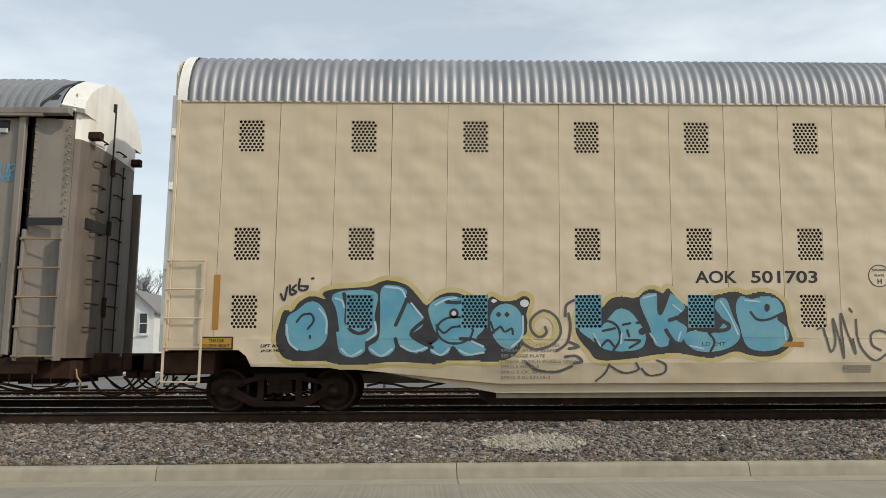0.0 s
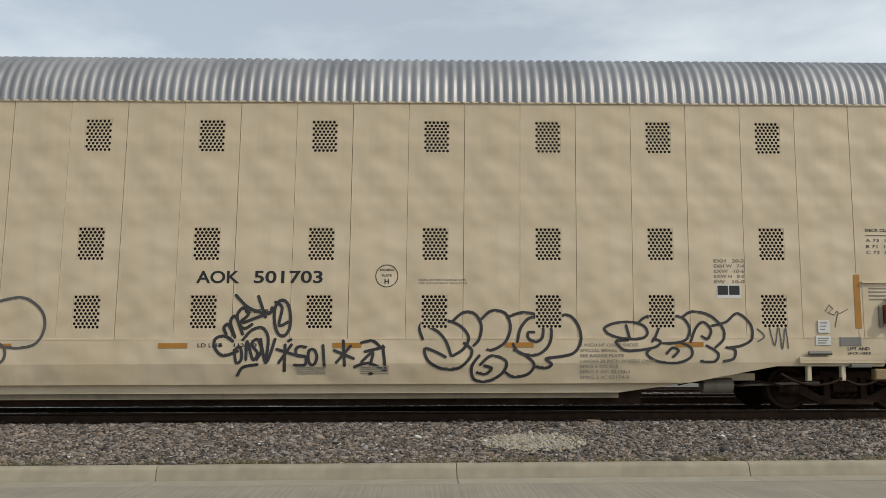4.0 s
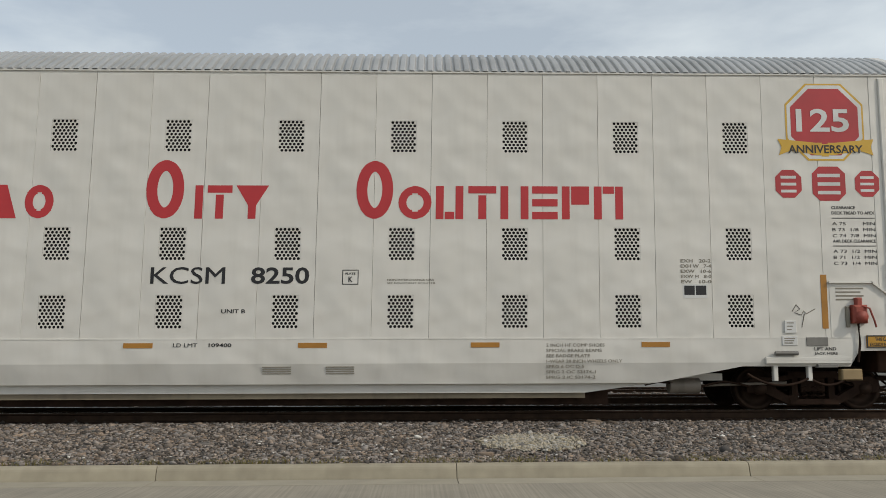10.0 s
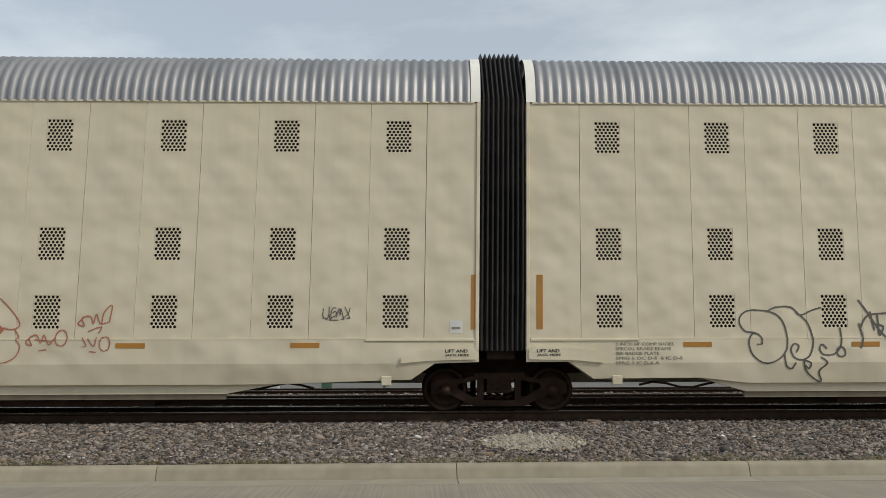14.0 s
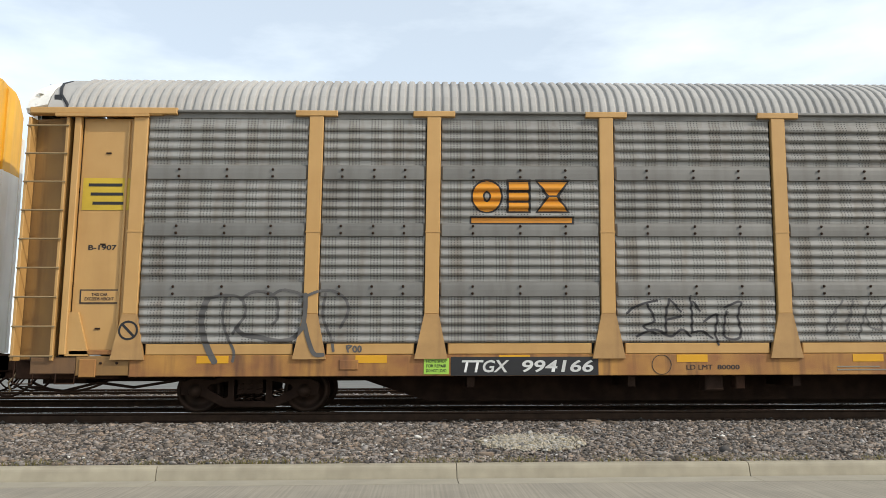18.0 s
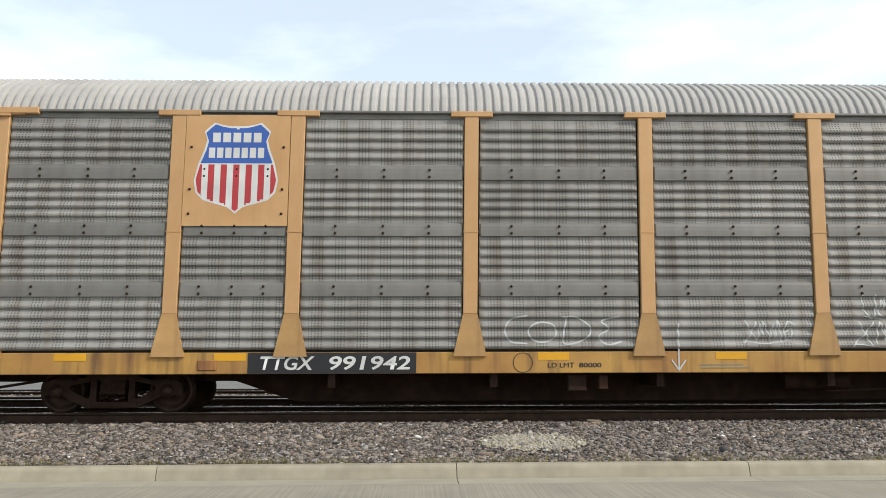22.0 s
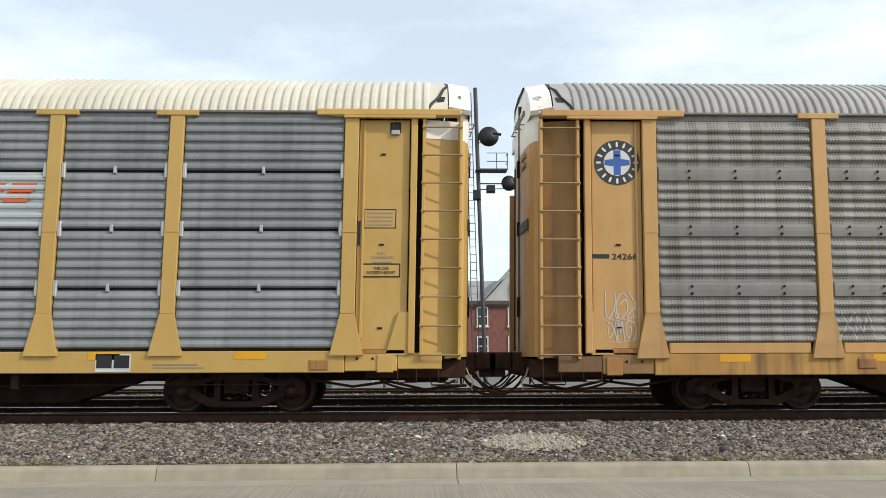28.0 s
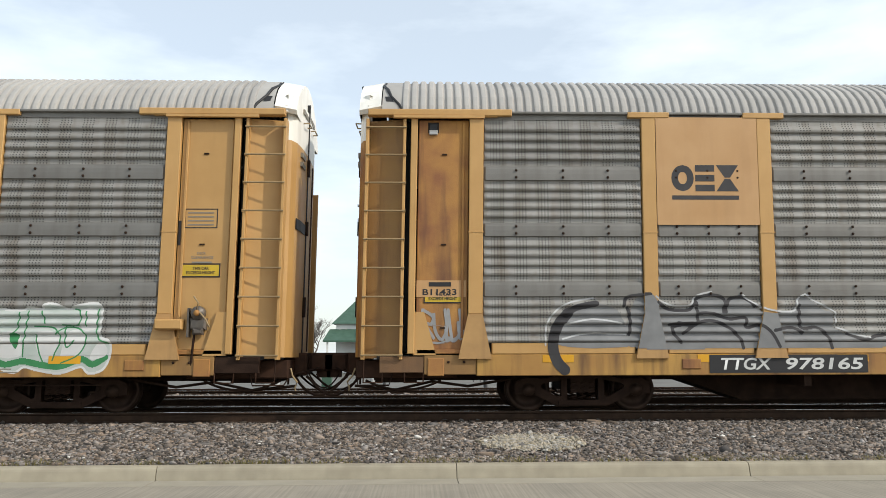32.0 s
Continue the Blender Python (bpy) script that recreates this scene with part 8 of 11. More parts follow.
gr = marks(CAR_D, SD, SPRED, 0.0118, [[(1.91, 1.62), (1.89, 1.55), (1.84, 1.53), (1.79, 1.55), (1.76, 1.62), (1.78, 1.68), (1.83, 1.71), (1.88, 1.68), (1.91, 1.62)], [(1.95, 1.82), (1.91, 1.59)], [(1.97, 1.82), (2.03, 1.67), (2.07, 1.87), (2.16, 1.73), (2.14, 1.54)], [(2.2, 1.78), (2.25, 1.67), (2.29, 1.87), (2.32, 1.68), (2.38, 1.82), (2.41, 1.65)], [(2.39, 1.94), (2.6, 1.91), (2.78, 1.92)], [(2.5, 1.91), (2.5, 1.54)]], layer=3, label="thin red graffiti tag")
marks(gr, SD, SPRED, 0.0126, [[(2.27, 1.45), (2.1, 1.44), (2.09, 1.19), (2.28, 1.21)], [(2.1, 1.32), (2.23, 1.33)], [(2.32, 1.19), (2.33, 1.46), (2.46, 1.14), (2.49, 1.46)], [(2.75, 1.35), (2.72, 1.22), (2.63, 1.16), (2.52, 1.18), (2.44, 1.28), (2.44, 1.41), (2.5, 1.51), (2.61, 1.53), (2.71, 1.47), (2.75, 1.35)], [(2.94, 1.19), (2.92, 1.35), (2.78, 1.47), (2.6, 1.39), (2.53, 1.21)], [(2.84, 1.14), (2.81, 1.06), (2.72, 1.03), (2.63, 1.06), (2.59, 1.14), (2.62, 1.22), (2.71, 1.25), (2.8, 1.22), (2.84, 1.14)], [(2.87, 1.19), (2.93, 0.94), (3.05, 0.83)], [(2.09, 1.05), (2.32, 1.11), (2.56, 1.1)], [(2.23, 0.95), (2.44, 0.99), (2.65, 0.94)]], layer=3)
gr = marks(CAR_D, SD, SPRED, 0.0118, [[(3.71, 1.6), (3.65, 1.41), (3.79, 1.42), (3.79, 1.6)], [(3.79, 1.32), (3.87, 1.62), (3.92, 1.28), (4.01, 1.64), (4.1, 1.28), (4.23, 1.66), (4.33, 1.35), (4.43, 1.64), (4.47, 1.33)], [(3.83, 1.61), (4.14, 1.65), (4.43, 1.69)], [(4.75, 1.68), (4.71, 1.58), (4.61, 1.53), (4.49, 1.54), (4.41, 1.62), (4.41, 1.73), (4.49, 1.81), (4.6, 1.83), (4.71, 1.78), (4.75, 1.68)], [(4.45, 1.41), (4.67, 1.37), (4.74, 1.19), (4.51, 1.06), (4.35, 1.12), (4.49, 1.39)], [(4.71, 1.5), (4.77, 1.28), (4.73, 1.14)]], layer=3, label="thin red graffiti tag")
gr = marks(CAR_D, SD, SPRED, 0.0118, [[(5.32, 1.63), (5.41, 1.82), (5.64, 1.93), (5.78, 1.87), (5.78, 1.73), (5.7, 1.68), (5.87, 1.36), (5.64, 1.48), (5.33, 1.62)], [(5.45, 1.68), (5.5, 1.77), (5.52, 1.65)], [(5.68, 1.75), (5.66, 1.69), (5.61, 1.68), (5.57, 1.72), (5.57, 1.78), (5.61, 1.82), (5.65, 1.81), (5.68, 1.75)], [(5.71, 1.68), (5.8, 1.53)]], layer=3, label="red outlined spade shape")
gr = marks(CAR_D, SD, SPRED, 0.0104, [[(5.9, 1.19), (5.9, 1.32), (6.01, 1.41), (6.1, 1.32), (6.12, 1.1), (6.19, 0.83), (6.32, 0.51)], [(6.12, 1.1), (6.1, 1.46), (6.19, 1.68), (6.37, 1.79), (6.55, 1.8), (6.74, 1.68)], [(6.6, 1.37), (6.43, 1.46), (6.55, 1.19), (6.61, 1.07), (6.6, 1.26), (6.64, 1.4), (6.8, 1.32), (6.84, 1.09), (6.76, 0.91), (6.55, 0.85), (6.32, 0.92), (6.17, 1.08)], [(6.83, 1.91), (7.15, 1.94), (7.47, 1.93), (7.61, 1.82), (7.59, 1.65)]], layer=3, label="thin red outlined graffiti letters")
marks(gr, SD, SPRED, 0.0104, [[(7.08, 1.85), (7.22, 1.68), (7.15, 1.53), (7.37, 1.36), (7.46, 1.14), (7.37, 0.91), (7.14, 0.84), (6.96, 0.96)], [(6.69, 0.9), (6.87, 0.85), (7.01, 1.0), (7.07, 1.18), (7.05, 1.46), (6.92, 1.59)], [(7.44, 1.79), (7.47, 1.59), (7.49, 1.44), (7.62, 1.52), (7.77, 1.27), (7.74, 1.0), (7.55, 0.84), (7.32, 0.87)], [(7.61, 1.73), (7.75, 1.89), (7.93, 1.87), (8.07, 1.68), (8.02, 1.53), (7.93, 1.44), (8.15, 1.36), (8.24, 1.14), (8.15, 0.91), (7.96, 0.82), (7.78, 0.87), (7.71, 0.98)]], layer=3)
marks(gr, SD, SPRED, 0.0104, [[(8.07, 1.71), (8.21, 1.82), (8.44, 1.84)], [(8.51, 1.59), (8.34, 1.54), (8.29, 1.41), (8.38, 1.32), (8.49, 1.22), (8.53, 1.36)], [(8.19, 0.96), (8.37, 0.89), (8.65, 0.95), (8.84, 1.18), (8.86, 1.45), (8.8, 1.64)], [(8.85, 1.91), (8.9, 1.71), (9.0, 1.93), (9.23, 1.91), (9.34, 1.73), (9.29, 1.59), (9.2, 1.65)], [(8.89, 1.61), (9.1, 1.66), (9.02, 1.52), (9.14, 1.27), (9.11, 1.0), (8.97, 0.86), (8.78, 0.84), (8.65, 0.96)], [(8.54, 1.12), (8.52, 1.08), (8.47, 1.06), (8.44, 1.09), (8.44, 1.14), (8.48, 1.17), (8.52, 1.16), (8.54, 1.12)]], layer=3)
marks(gr, SD, SPRED, 0.0104, [[(9.31, 1.63), (9.42, 1.41), (9.35, 1.25), (9.27, 1.21), (9.45, 1.16), (9.54, 1.0), (9.56, 0.73), (9.55, 0.46)], [(9.11, 0.91), (9.19, 0.77), (9.39, 0.73)]], layer=3)
gr = marks(CAR_D, SD, SPRED, 0.0096, [[(11.24, 1.33), (11.19, 1.46), (11.24, 1.64), (11.35, 1.78), (11.41, 1.69), (11.45, 1.46), (11.52, 1.22)], [(11.26, 1.51), (11.36, 1.28), (11.44, 1.06), (11.55, 0.9), (11.68, 0.94), (11.74, 1.19), (11.75, 1.33)], [(11.51, 1.26), (11.58, 1.46), (11.7, 1.52), (11.76, 1.37), (11.75, 1.19), (11.71, 0.99), (11.78, 0.86), (11.91, 0.9), (12.01, 1.1)], [(11.65, 1.51), (11.78, 1.69), (11.82, 1.64), (11.74, 1.42), (11.89, 1.73), (12.09, 1.82), (12.36, 1.82)]], layer=3, label="thin red outlined graffiti letters")
marks(gr, SD, SPRED, 0.0096, [[(12.04, 1.69), (11.99, 1.51), (11.92, 1.26)], [(12.0, 1.12), (12.04, 0.94), (12.13, 1.06), (12.18, 1.32)], [(12.13, 1.06), (12.2, 0.9), (12.31, 1.01), (12.38, 1.32)], [(12.4, 1.46), (12.44, 1.28), (12.53, 1.32), (12.58, 1.55), (12.64, 1.69), (12.6, 1.79), (12.44, 1.79)], [(12.62, 1.57), (12.71, 1.73), (12.73, 1.64), (12.84, 1.82), (12.98, 1.82), (13.06, 1.68), (13.08, 1.49), (12.77, 1.49), (12.82, 1.64), (12.86, 1.49)], [(12.58, 1.37), (12.71, 1.37), (12.81, 1.28), (12.99, 1.44)], [(12.81, 1.28), (12.82, 1.18)]], layer=3)
marks(gr, SD, SPRED, 0.0096, [[(13.06, 1.48), (13.21, 1.37), (13.26, 1.19), (13.19, 1.05), (12.99, 0.96), (12.76, 0.94), (12.58, 1.01), (12.46, 1.19), (12.53, 1.32)], [(13.09, 1.49), (13.16, 1.64)], [(13.15, 1.53), (13.16, 1.73), (13.3, 1.87), (13.44, 1.8), (13.67, 1.55), (13.73, 1.41), (13.62, 1.35), (13.49, 1.37)], [(13.66, 1.35), (13.73, 1.23), (13.69, 1.19), (13.76, 1.08), (13.7, 0.92), (13.53, 0.83), (13.35, 0.86), (13.24, 1.01), (13.21, 1.11)]], layer=3)
blobs(gr, SD, SPRED, [[(13.37, 1.55), (13.42, 1.42), (13.49, 1.35), (13.4, 1.25), (13.36, 1.34)]], layer=3)
gr = marks(CAR_D, SD, SPRED, 0.0096, [[(13.91, 1.23), (13.85, 1.14), (13.94, 1.1), (13.9, 1.21), (14.0, 1.26), (14.08, 1.14), (14.12, 1.26), (14.21, 1.11), (14.3, 1.23)], [(14.49, 1.21), (14.46, 1.12), (14.4, 1.09), (14.33, 1.12), (14.3, 1.21), (14.33, 1.3), (14.4, 1.34), (14.46, 1.3), (14.49, 1.21)], [(13.99, 1.19), (14.26, 1.16)], [(14.06, 1.02), (14.17, 1.03)]], layer=3, label="thin red graffiti tag")
gr = marks(CAR_D, SD, SPRED, 0.0096, [[(14.72, 1.53), (14.64, 1.44), (14.74, 1.4), (14.7, 1.53), (14.83, 1.55), (14.88, 1.44), (14.92, 1.59), (14.99, 1.44), (15.13, 1.47)], [(15.01, 1.44), (15.04, 1.62), (15.16, 1.73), (15.13, 1.47)], [(14.81, 1.32), (15.01, 1.39), (14.97, 1.29)], [(14.72, 1.22), (14.79, 1.09), (14.73, 1.08)], [(15.16, 1.12), (15.14, 1.04), (15.08, 1.01), (15.02, 1.04), (15.0, 1.12), (15.02, 1.2), (15.08, 1.23), (15.14, 1.2), (15.16, 1.12)], [(14.81, 1.2), (14.91, 1.08), (14.94, 1.22)], [(14.85, 1.0), (14.95, 0.99)]], layer=3, label="thin red graffiti tag")
gr = marks(CAR_D, SD, SPGREY, 0.013, [[(25.46, 1.28), (25.32, 1.3), (25.23, 1.42), (25.25, 1.55), (25.4, 1.64), (25.71, 1.62), (25.9, 1.51), (25.99, 1.28), (25.98, 1.01), (25.83, 0.84), (25.61, 0.79), (25.42, 0.93), (25.37, 1.15), (25.46, 1.27), (25.57, 1.21), (25.58, 1.1), (25.51, 1.09)], [(25.68, 1.62), (25.84, 1.69), (26.07, 1.69), (26.21, 1.57), (26.35, 1.42), (26.42, 1.15), (26.36, 0.92), (26.23, 0.84), (26.1, 0.88), (26.05, 1.01), (26.11, 1.1), (26.18, 1.06), (26.14, 0.97)]], layer=3, label="thin black cloud outline")
marks(gr, SD, SPGREY, 0.013, [[(26.16, 1.6), (26.25, 1.56), (26.43, 1.64), (26.66, 1.69), (26.79, 1.6), (26.87, 1.37), (26.88, 1.1), (26.77, 0.94), (26.59, 0.92), (26.52, 1.01), (26.56, 1.09), (26.63, 1.03)], [(25.94, 0.94), (25.97, 0.75), (26.06, 0.7), (26.12, 0.79)], [(26.25, 0.84), (26.3, 0.66), (26.46, 0.52), (26.55, 0.5), (26.51, 0.66), (26.64, 0.79), (26.54, 0.88)], [(26.25, 0.84), (26.37, 0.79), (26.34, 0.7), (26.28, 0.75)], [(26.94, 0.97), (26.93, 0.91), (26.87, 0.89), (26.82, 0.91), (26.8, 0.97), (26.82, 1.02), (26.87, 1.05), (26.92, 1.02), (26.94, 0.97)]], layer=3)
gr = marks(CAR_D, SD, SPGREY, 0.015, [[(27.2, 1.8), (27.34, 1.6), (27.5, 1.35), (27.75, 1.05)], [(27.19, 1.42), (27.24, 1.19), (27.2, 1.03)], [(27.21, 1.35), (27.34, 1.55), (27.65, 1.59)], [(27.38, 1.61), (27.44, 1.32)], [(27.5, 1.57), (27.52, 1.24), (27.59, 1.37), (27.47, 1.41)], [(27.67, 1.37), (27.75, 1.5), (27.78, 1.32)], [(27.99, 1.44), (27.97, 1.32), (27.91, 1.27), (27.85, 1.32), (27.83, 1.44), (27.85, 1.56), (27.91, 1.61), (27.97, 1.56), (27.99, 1.44)], [(27.7, 1.41), (27.87, 1.09)], [(28.02, 1.61), (28.12, 1.35)], [(28.11, 1.61), (28.18, 1.35)]], layer=3, label="scrawled graffiti tag")
gr = blobs(CAR_D, SD, SPWHITE, [[(29.18, 0.58), (29.17, 1.28), (29.15, 1.68), (29.2, 1.91), (29.34, 2.02), (29.52, 2.05), (29.75, 1.96), (29.87, 1.73), (29.89, 1.46), (29.88, 0.57)], [(29.89, 0.57), (29.89, 1.46), (29.98, 1.66), (30.16, 1.66), (30.34, 1.55), (30.43, 1.18), (30.45, 0.57)], [(29.47, 1.55), (29.42, 1.42), (29.29, 1.34), (29.13, 1.34), (29.0, 1.42), (28.95, 1.55), (29.0, 1.68), (29.13, 1.76), (29.29, 1.76), (29.42, 1.68)]], layer=1, label="white sprayed patch with black outlines")
marks(gr, SD, SPBLACK, 0.015, [[(29.47, 1.55), (29.44, 1.43), (29.34, 1.35), (29.21, 1.32), (29.08, 1.35), (28.98, 1.43), (28.95, 1.55), (28.98, 1.66), (29.08, 1.74), (29.21, 1.78), (29.34, 1.74), (29.44, 1.66), (29.47, 1.55)], [(28.95, 1.55), (29.47, 1.55)], [(29.14, 1.76), (29.2, 1.93), (29.38, 2.02), (29.61, 2.05), (29.8, 1.91), (29.87, 1.68)], [(29.38, 2.04), (29.47, 2.05), (29.52, 2.2), (29.57, 2.1), (29.62, 1.98)], [(29.18, 1.32), (29.18, 0.54)], [(29.25, 0.98), (29.52, 1.01), (29.86, 1.03)]], layer=3)
marks(gr, SD, SPBLACK, 0.015, [[(29.89, 1.5), (30.02, 1.5), (30.14, 1.36), (30.16, 1.14), (30.06, 1.0), (29.97, 1.02)], [(29.88, 1.18), (30.16, 1.18)], [(29.88, 1.27), (29.87, 0.74)], [(29.89, 1.44), (29.93, 1.59), (30.07, 1.66)], [(29.93, 1.66), (30.07, 1.72), (30.09, 1.89), (30.14, 1.68), (30.27, 1.72)], [(30.43, 1.18), (30.45, 0.82), (30.42, 0.55)], [(29.15, 1.78), (29.23, 1.91), (29.2, 1.8), (29.27, 1.95)]], layer=3)
marks(gr, SD, SPBLACK, 0.03, [[(29.78, 1.93), (29.86, 1.73), (29.87, 1.5), (29.83, 1.23), (29.82, 1.04)], [(30.16, 1.66), (30.32, 1.47), (30.4, 1.18), (30.41, 0.98)]], layer=3)
blobs(gr, SD, SPBLACK, [[(29.11, 1.54), (29.32, 1.54), (29.29, 1.48), (29.22, 1.47), (29.14, 1.48)], [(29.93, 1.18), (30.1, 1.17), (30.07, 1.13), (29.99, 1.11)], [(29.57, 1.77), (29.72, 1.58), (29.8, 1.27), (29.87, 1.27), (29.87, 1.55), (29.79, 1.44), (29.68, 1.64)], [(29.52, 0.99), (29.58, 0.81), (29.56, 0.63), (29.52, 0.45), (29.49, 0.74)]], layer=4)
gr = marks(CAR_D, SD, SPBLACK, 0.016, [[(30.76, 0.89), (30.79, 0.69), (30.75, 0.46)], [(30.75, 0.69), (30.94, 0.78)], [(30.89, 0.98), (30.95, 0.73), (30.99, 0.53)], [(30.86, 0.64), (31.05, 0.75)], [(30.99, 0.89), (31.09, 0.95), (31.03, 0.73), (31.16, 0.82)], [(31.21, 0.89), (31.23, 0.57)], [(31.21, 0.73), (31.34, 0.87)], [(31.23, 0.73), (31.35, 0.57)], [(31.52, 0.77), (31.5, 0.7), (31.45, 0.67), (31.4, 0.7), (31.38, 0.78), (31.4, 0.85), (31.45, 0.88), (31.5, 0.85), (31.52, 0.77)], [(31.62, 0.91), (31.63, 0.68)], [(31.69, 0.93), (31.7, 0.71)], [(31.65, 0.6), (31.66, 0.6)]], layer=3, label="scrawled graffiti tag")
gr = marks(CAR_D, SD, SPGREY, 0.015, [[(32.31, 1.27), (32.19, 1.2), (32.22, 1.0), (32.36, 1.11)], [(32.4, 0.95), (32.4, 1.21), (32.52, 1.18), (32.43, 1.07), (32.58, 0.95)], [(32.61, 1.0), (32.68, 1.2), (32.75, 1.0)], [(32.82, 1.18), (32.82, 1.0)], [(32.89, 1.22), (33.1, 1.27), (32.9, 0.98), (33.23, 1.04)]], layer=3, label="scrawled graffiti tag")
gr = marks(CAR_D, SD, SPBLACK, 0.014, [[(30.66, 1.41), (30.69, 1.26), (30.78, 1.4), (30.8, 1.24), (30.86, 1.42)], [(30.96, 1.2), (30.99, 1.49), (31.08, 1.45), (31.0, 1.36), (31.09, 1.2)], [(31.11, 1.24), (31.16, 1.49), (31.2, 1.25)], [(31.3, 1.47), (31.23, 1.42), (31.29, 1.34), (31.24, 1.27)], [(31.32, 1.47), (31.43, 1.47)], [(31.37, 1.47), (31.36, 1.27)], [(31.44, 1.27), (31.45, 1.47), (31.52, 1.44), (31.46, 1.38), (31.53, 1.29)], [(31.64, 1.39), (31.62, 1.33), (31.58, 1.31), (31.55, 1.35), (31.55, 1.43), (31.58, 1.47), (31.62, 1.45), (31.64, 1.39)]], layer=3, label="black sprayed handwriting")
marks(gr, SD, SPBLACK, 0.014, [[(31.7, 1.53), (31.71, 1.36), (31.78, 1.41), (31.78, 1.52), (31.7, 1.53)], [(31.82, 1.43), (31.89, 1.47), (31.83, 1.51), (31.82, 1.39), (31.89, 1.4)], [(31.18, 1.06), (31.26, 1.11), (31.19, 1.13), (31.18, 1.0), (31.27, 1.0)], [(31.3, 1.13), (31.38, 0.98)], [(31.38, 1.13), (31.3, 0.98)], [(31.43, 1.11), (31.43, 0.98)], [(31.53, 1.12), (31.46, 1.07), (31.53, 1.04), (31.47, 0.98)], [(31.55, 1.13), (31.66, 1.14)], [(31.6, 1.14), (31.6, 0.98)], [(31.71, 1.13), (31.68, 1.0), (31.76, 1.0)], [(31.69, 1.06), (31.75, 1.07)]], layer=3)
marks(gr, SD, SPBLACK, 0.014, [[(31.78, 1.0), (31.8, 1.14), (31.86, 1.02), (31.89, 1.16)], [(31.99, 1.16), (31.92, 1.11), (31.95, 1.02), (32.01, 1.03)], [(32.05, 1.14), (32.05, 1.03)], [(32.15, 1.14), (32.09, 1.09), (32.11, 1.03), (32.17, 1.16), (32.18, 1.03)]], layer=3)
scrawl(CAR_D, SD, (18.5, 18.95, 1.5, 1.7), 4, SPGREY, 0.007, 74)
lettering("PA:", 28.25, 1.2, 0.22, 0.1, SPBLACK, CAR_D, SIDE - 0.006, name="graffiti_word")
lettering("RLO!!", 28.27, 0.95, 0.46, 0.15, SPBLACK, CAR_D, SIDE - 0.018, name="graffiti_word")
lettering("NVO LAREDO", 28.24, 0.56, 0.93, 0.19, SPBLACK, CAR_D, SIDE + 0.02, name="graffiti_word")

# red blocks on the white carrier
for ox in (0.0, 21.96):
    blocks = []

    def sign_shape(kind, a, b, top):
        """Plain figures: wedge, ring, pair of bars, bar, funnel, arrow, stack, hammer, gate, cup, flag."""
        z0, m, h = 3.13, (a + b) / 2, top - 3.13
        t = 0.115 * h + 0.065
        if kind == "wedge":
            return [("poly", [(a, z0), (b, z0), (m + 0.5 * t, top), (m - 0.5 * t, top)])]
        if kind == "funnel":
            return [("poly", [(m - 0.5 * t, z0), (m + 0.5 * t, z0), (m + 0.5 * t, z0 + 0.4 * h), (b, top), (a, top), (m - 0.5 * t, z0 + 0.4 * h)])]
        if kind == "bar":
            return [rect(m - 0.5 * t, m + 0.5 * t, z0, top)]
        if kind == "ring":
            n = 22
            rx, rz = (b - a) / 2 - t / 2, h / 2 - t / 2
            return [("line", [(m + rx * math.cos(6.2832 * i / n), z0 + h / 2 + rz * math.sin(6.2832 * i / n)) for i in range(n + 1)], t / 2)]
        if kind == "arrow":
            return [rect(a, a + t, z0, top), ("poly", [(a + 1.25 * t, z0 + 0.5 * h), (b, z0), (b, z0 + 0.32 * h), (b - 0.5 * t, z0 + 0.5 * h), (b, z0 + 0.68 * h), (b, top)])]
        if kind == "stack":
            return [rect(a, b, z0 + u * h, z0 + (u + 0.2) * h) for u in (0.0, 0.4, 0.8)]
        if kind == "hammer":
            return [rect(a, b, top - 0.9 * t, top), rect(m - 0.5 * t, m + 0.5 * t, z0, top - 1.15 * t)]
        if kind in ("gate", "cup"):
            lid = rect(a + 1.15 * t, b - 1.15 * t, top - t, top) if kind == "gate" else rect(a + 1.15 * t, b - 1.15 * t, z0, z0 + t)
            return [rect(a, a + t, z0, top), rect(b - t, b, z0, top), lid]
        if kind == "flag":
            return [rect(a, a + t, z0, top), rect(a + 1.2 * t, b, z0 + 0.45 * h, top)]
        return [rect(a, a + t, z0, top), rect(b - t, b, z0, top)]
    for a, b, kd, big in ((3.03, 3.75, "arrow", 1), (3.86, 4.34, "wedge", 0), (4.46, 4.92, "gate", 0), (5.0, 5.46, "ring", 0), (5.52, 6.0, "wedge", 0), (6.12, 6.58, "ring", 0),
                          (8.05, 8.66, "ring", 1), (8.85, 8.96, "bar", 0), (9.04, 9.44, "hammer", 0), (9.5, 10.03, "funnel", 0),
                          (11.45, 12.05, "ring", 1), (12.14, 12.68, "ring", 0), (12.75, 13.2, "cup", 0), (13.28, 13.74, "hammer", 0), (13.81, 14.27, "pair", 0), (14.33, 14.75, "stack", 0), (14.82, 15.27, "flag", 0), (15.35, 15.83, "gate", 0)):
        blocks.append(sign_shape(kd, a + ox, b + ox, 4.10 if big else 3.68))
    for k, bl in enumerate(blocks):
        spray(CAR_C, SC, RED, bl, 0, step=0.03, name="red_block", label="red painted sign block" if k == 0 else "")
# anniversary emblem and small badges
FS = FlatSide(SIDE - 0.004)


def octagon(x0, x1, z0, z1, c):
    return ("poly", [(x0 + c, z0), (x1 - c, z0), (x1, z0 + c), (x1, z1 - c), (x1 - c, z1), (x0 + c, z1), (x0, z1 - c), (x0, z0 + c)])


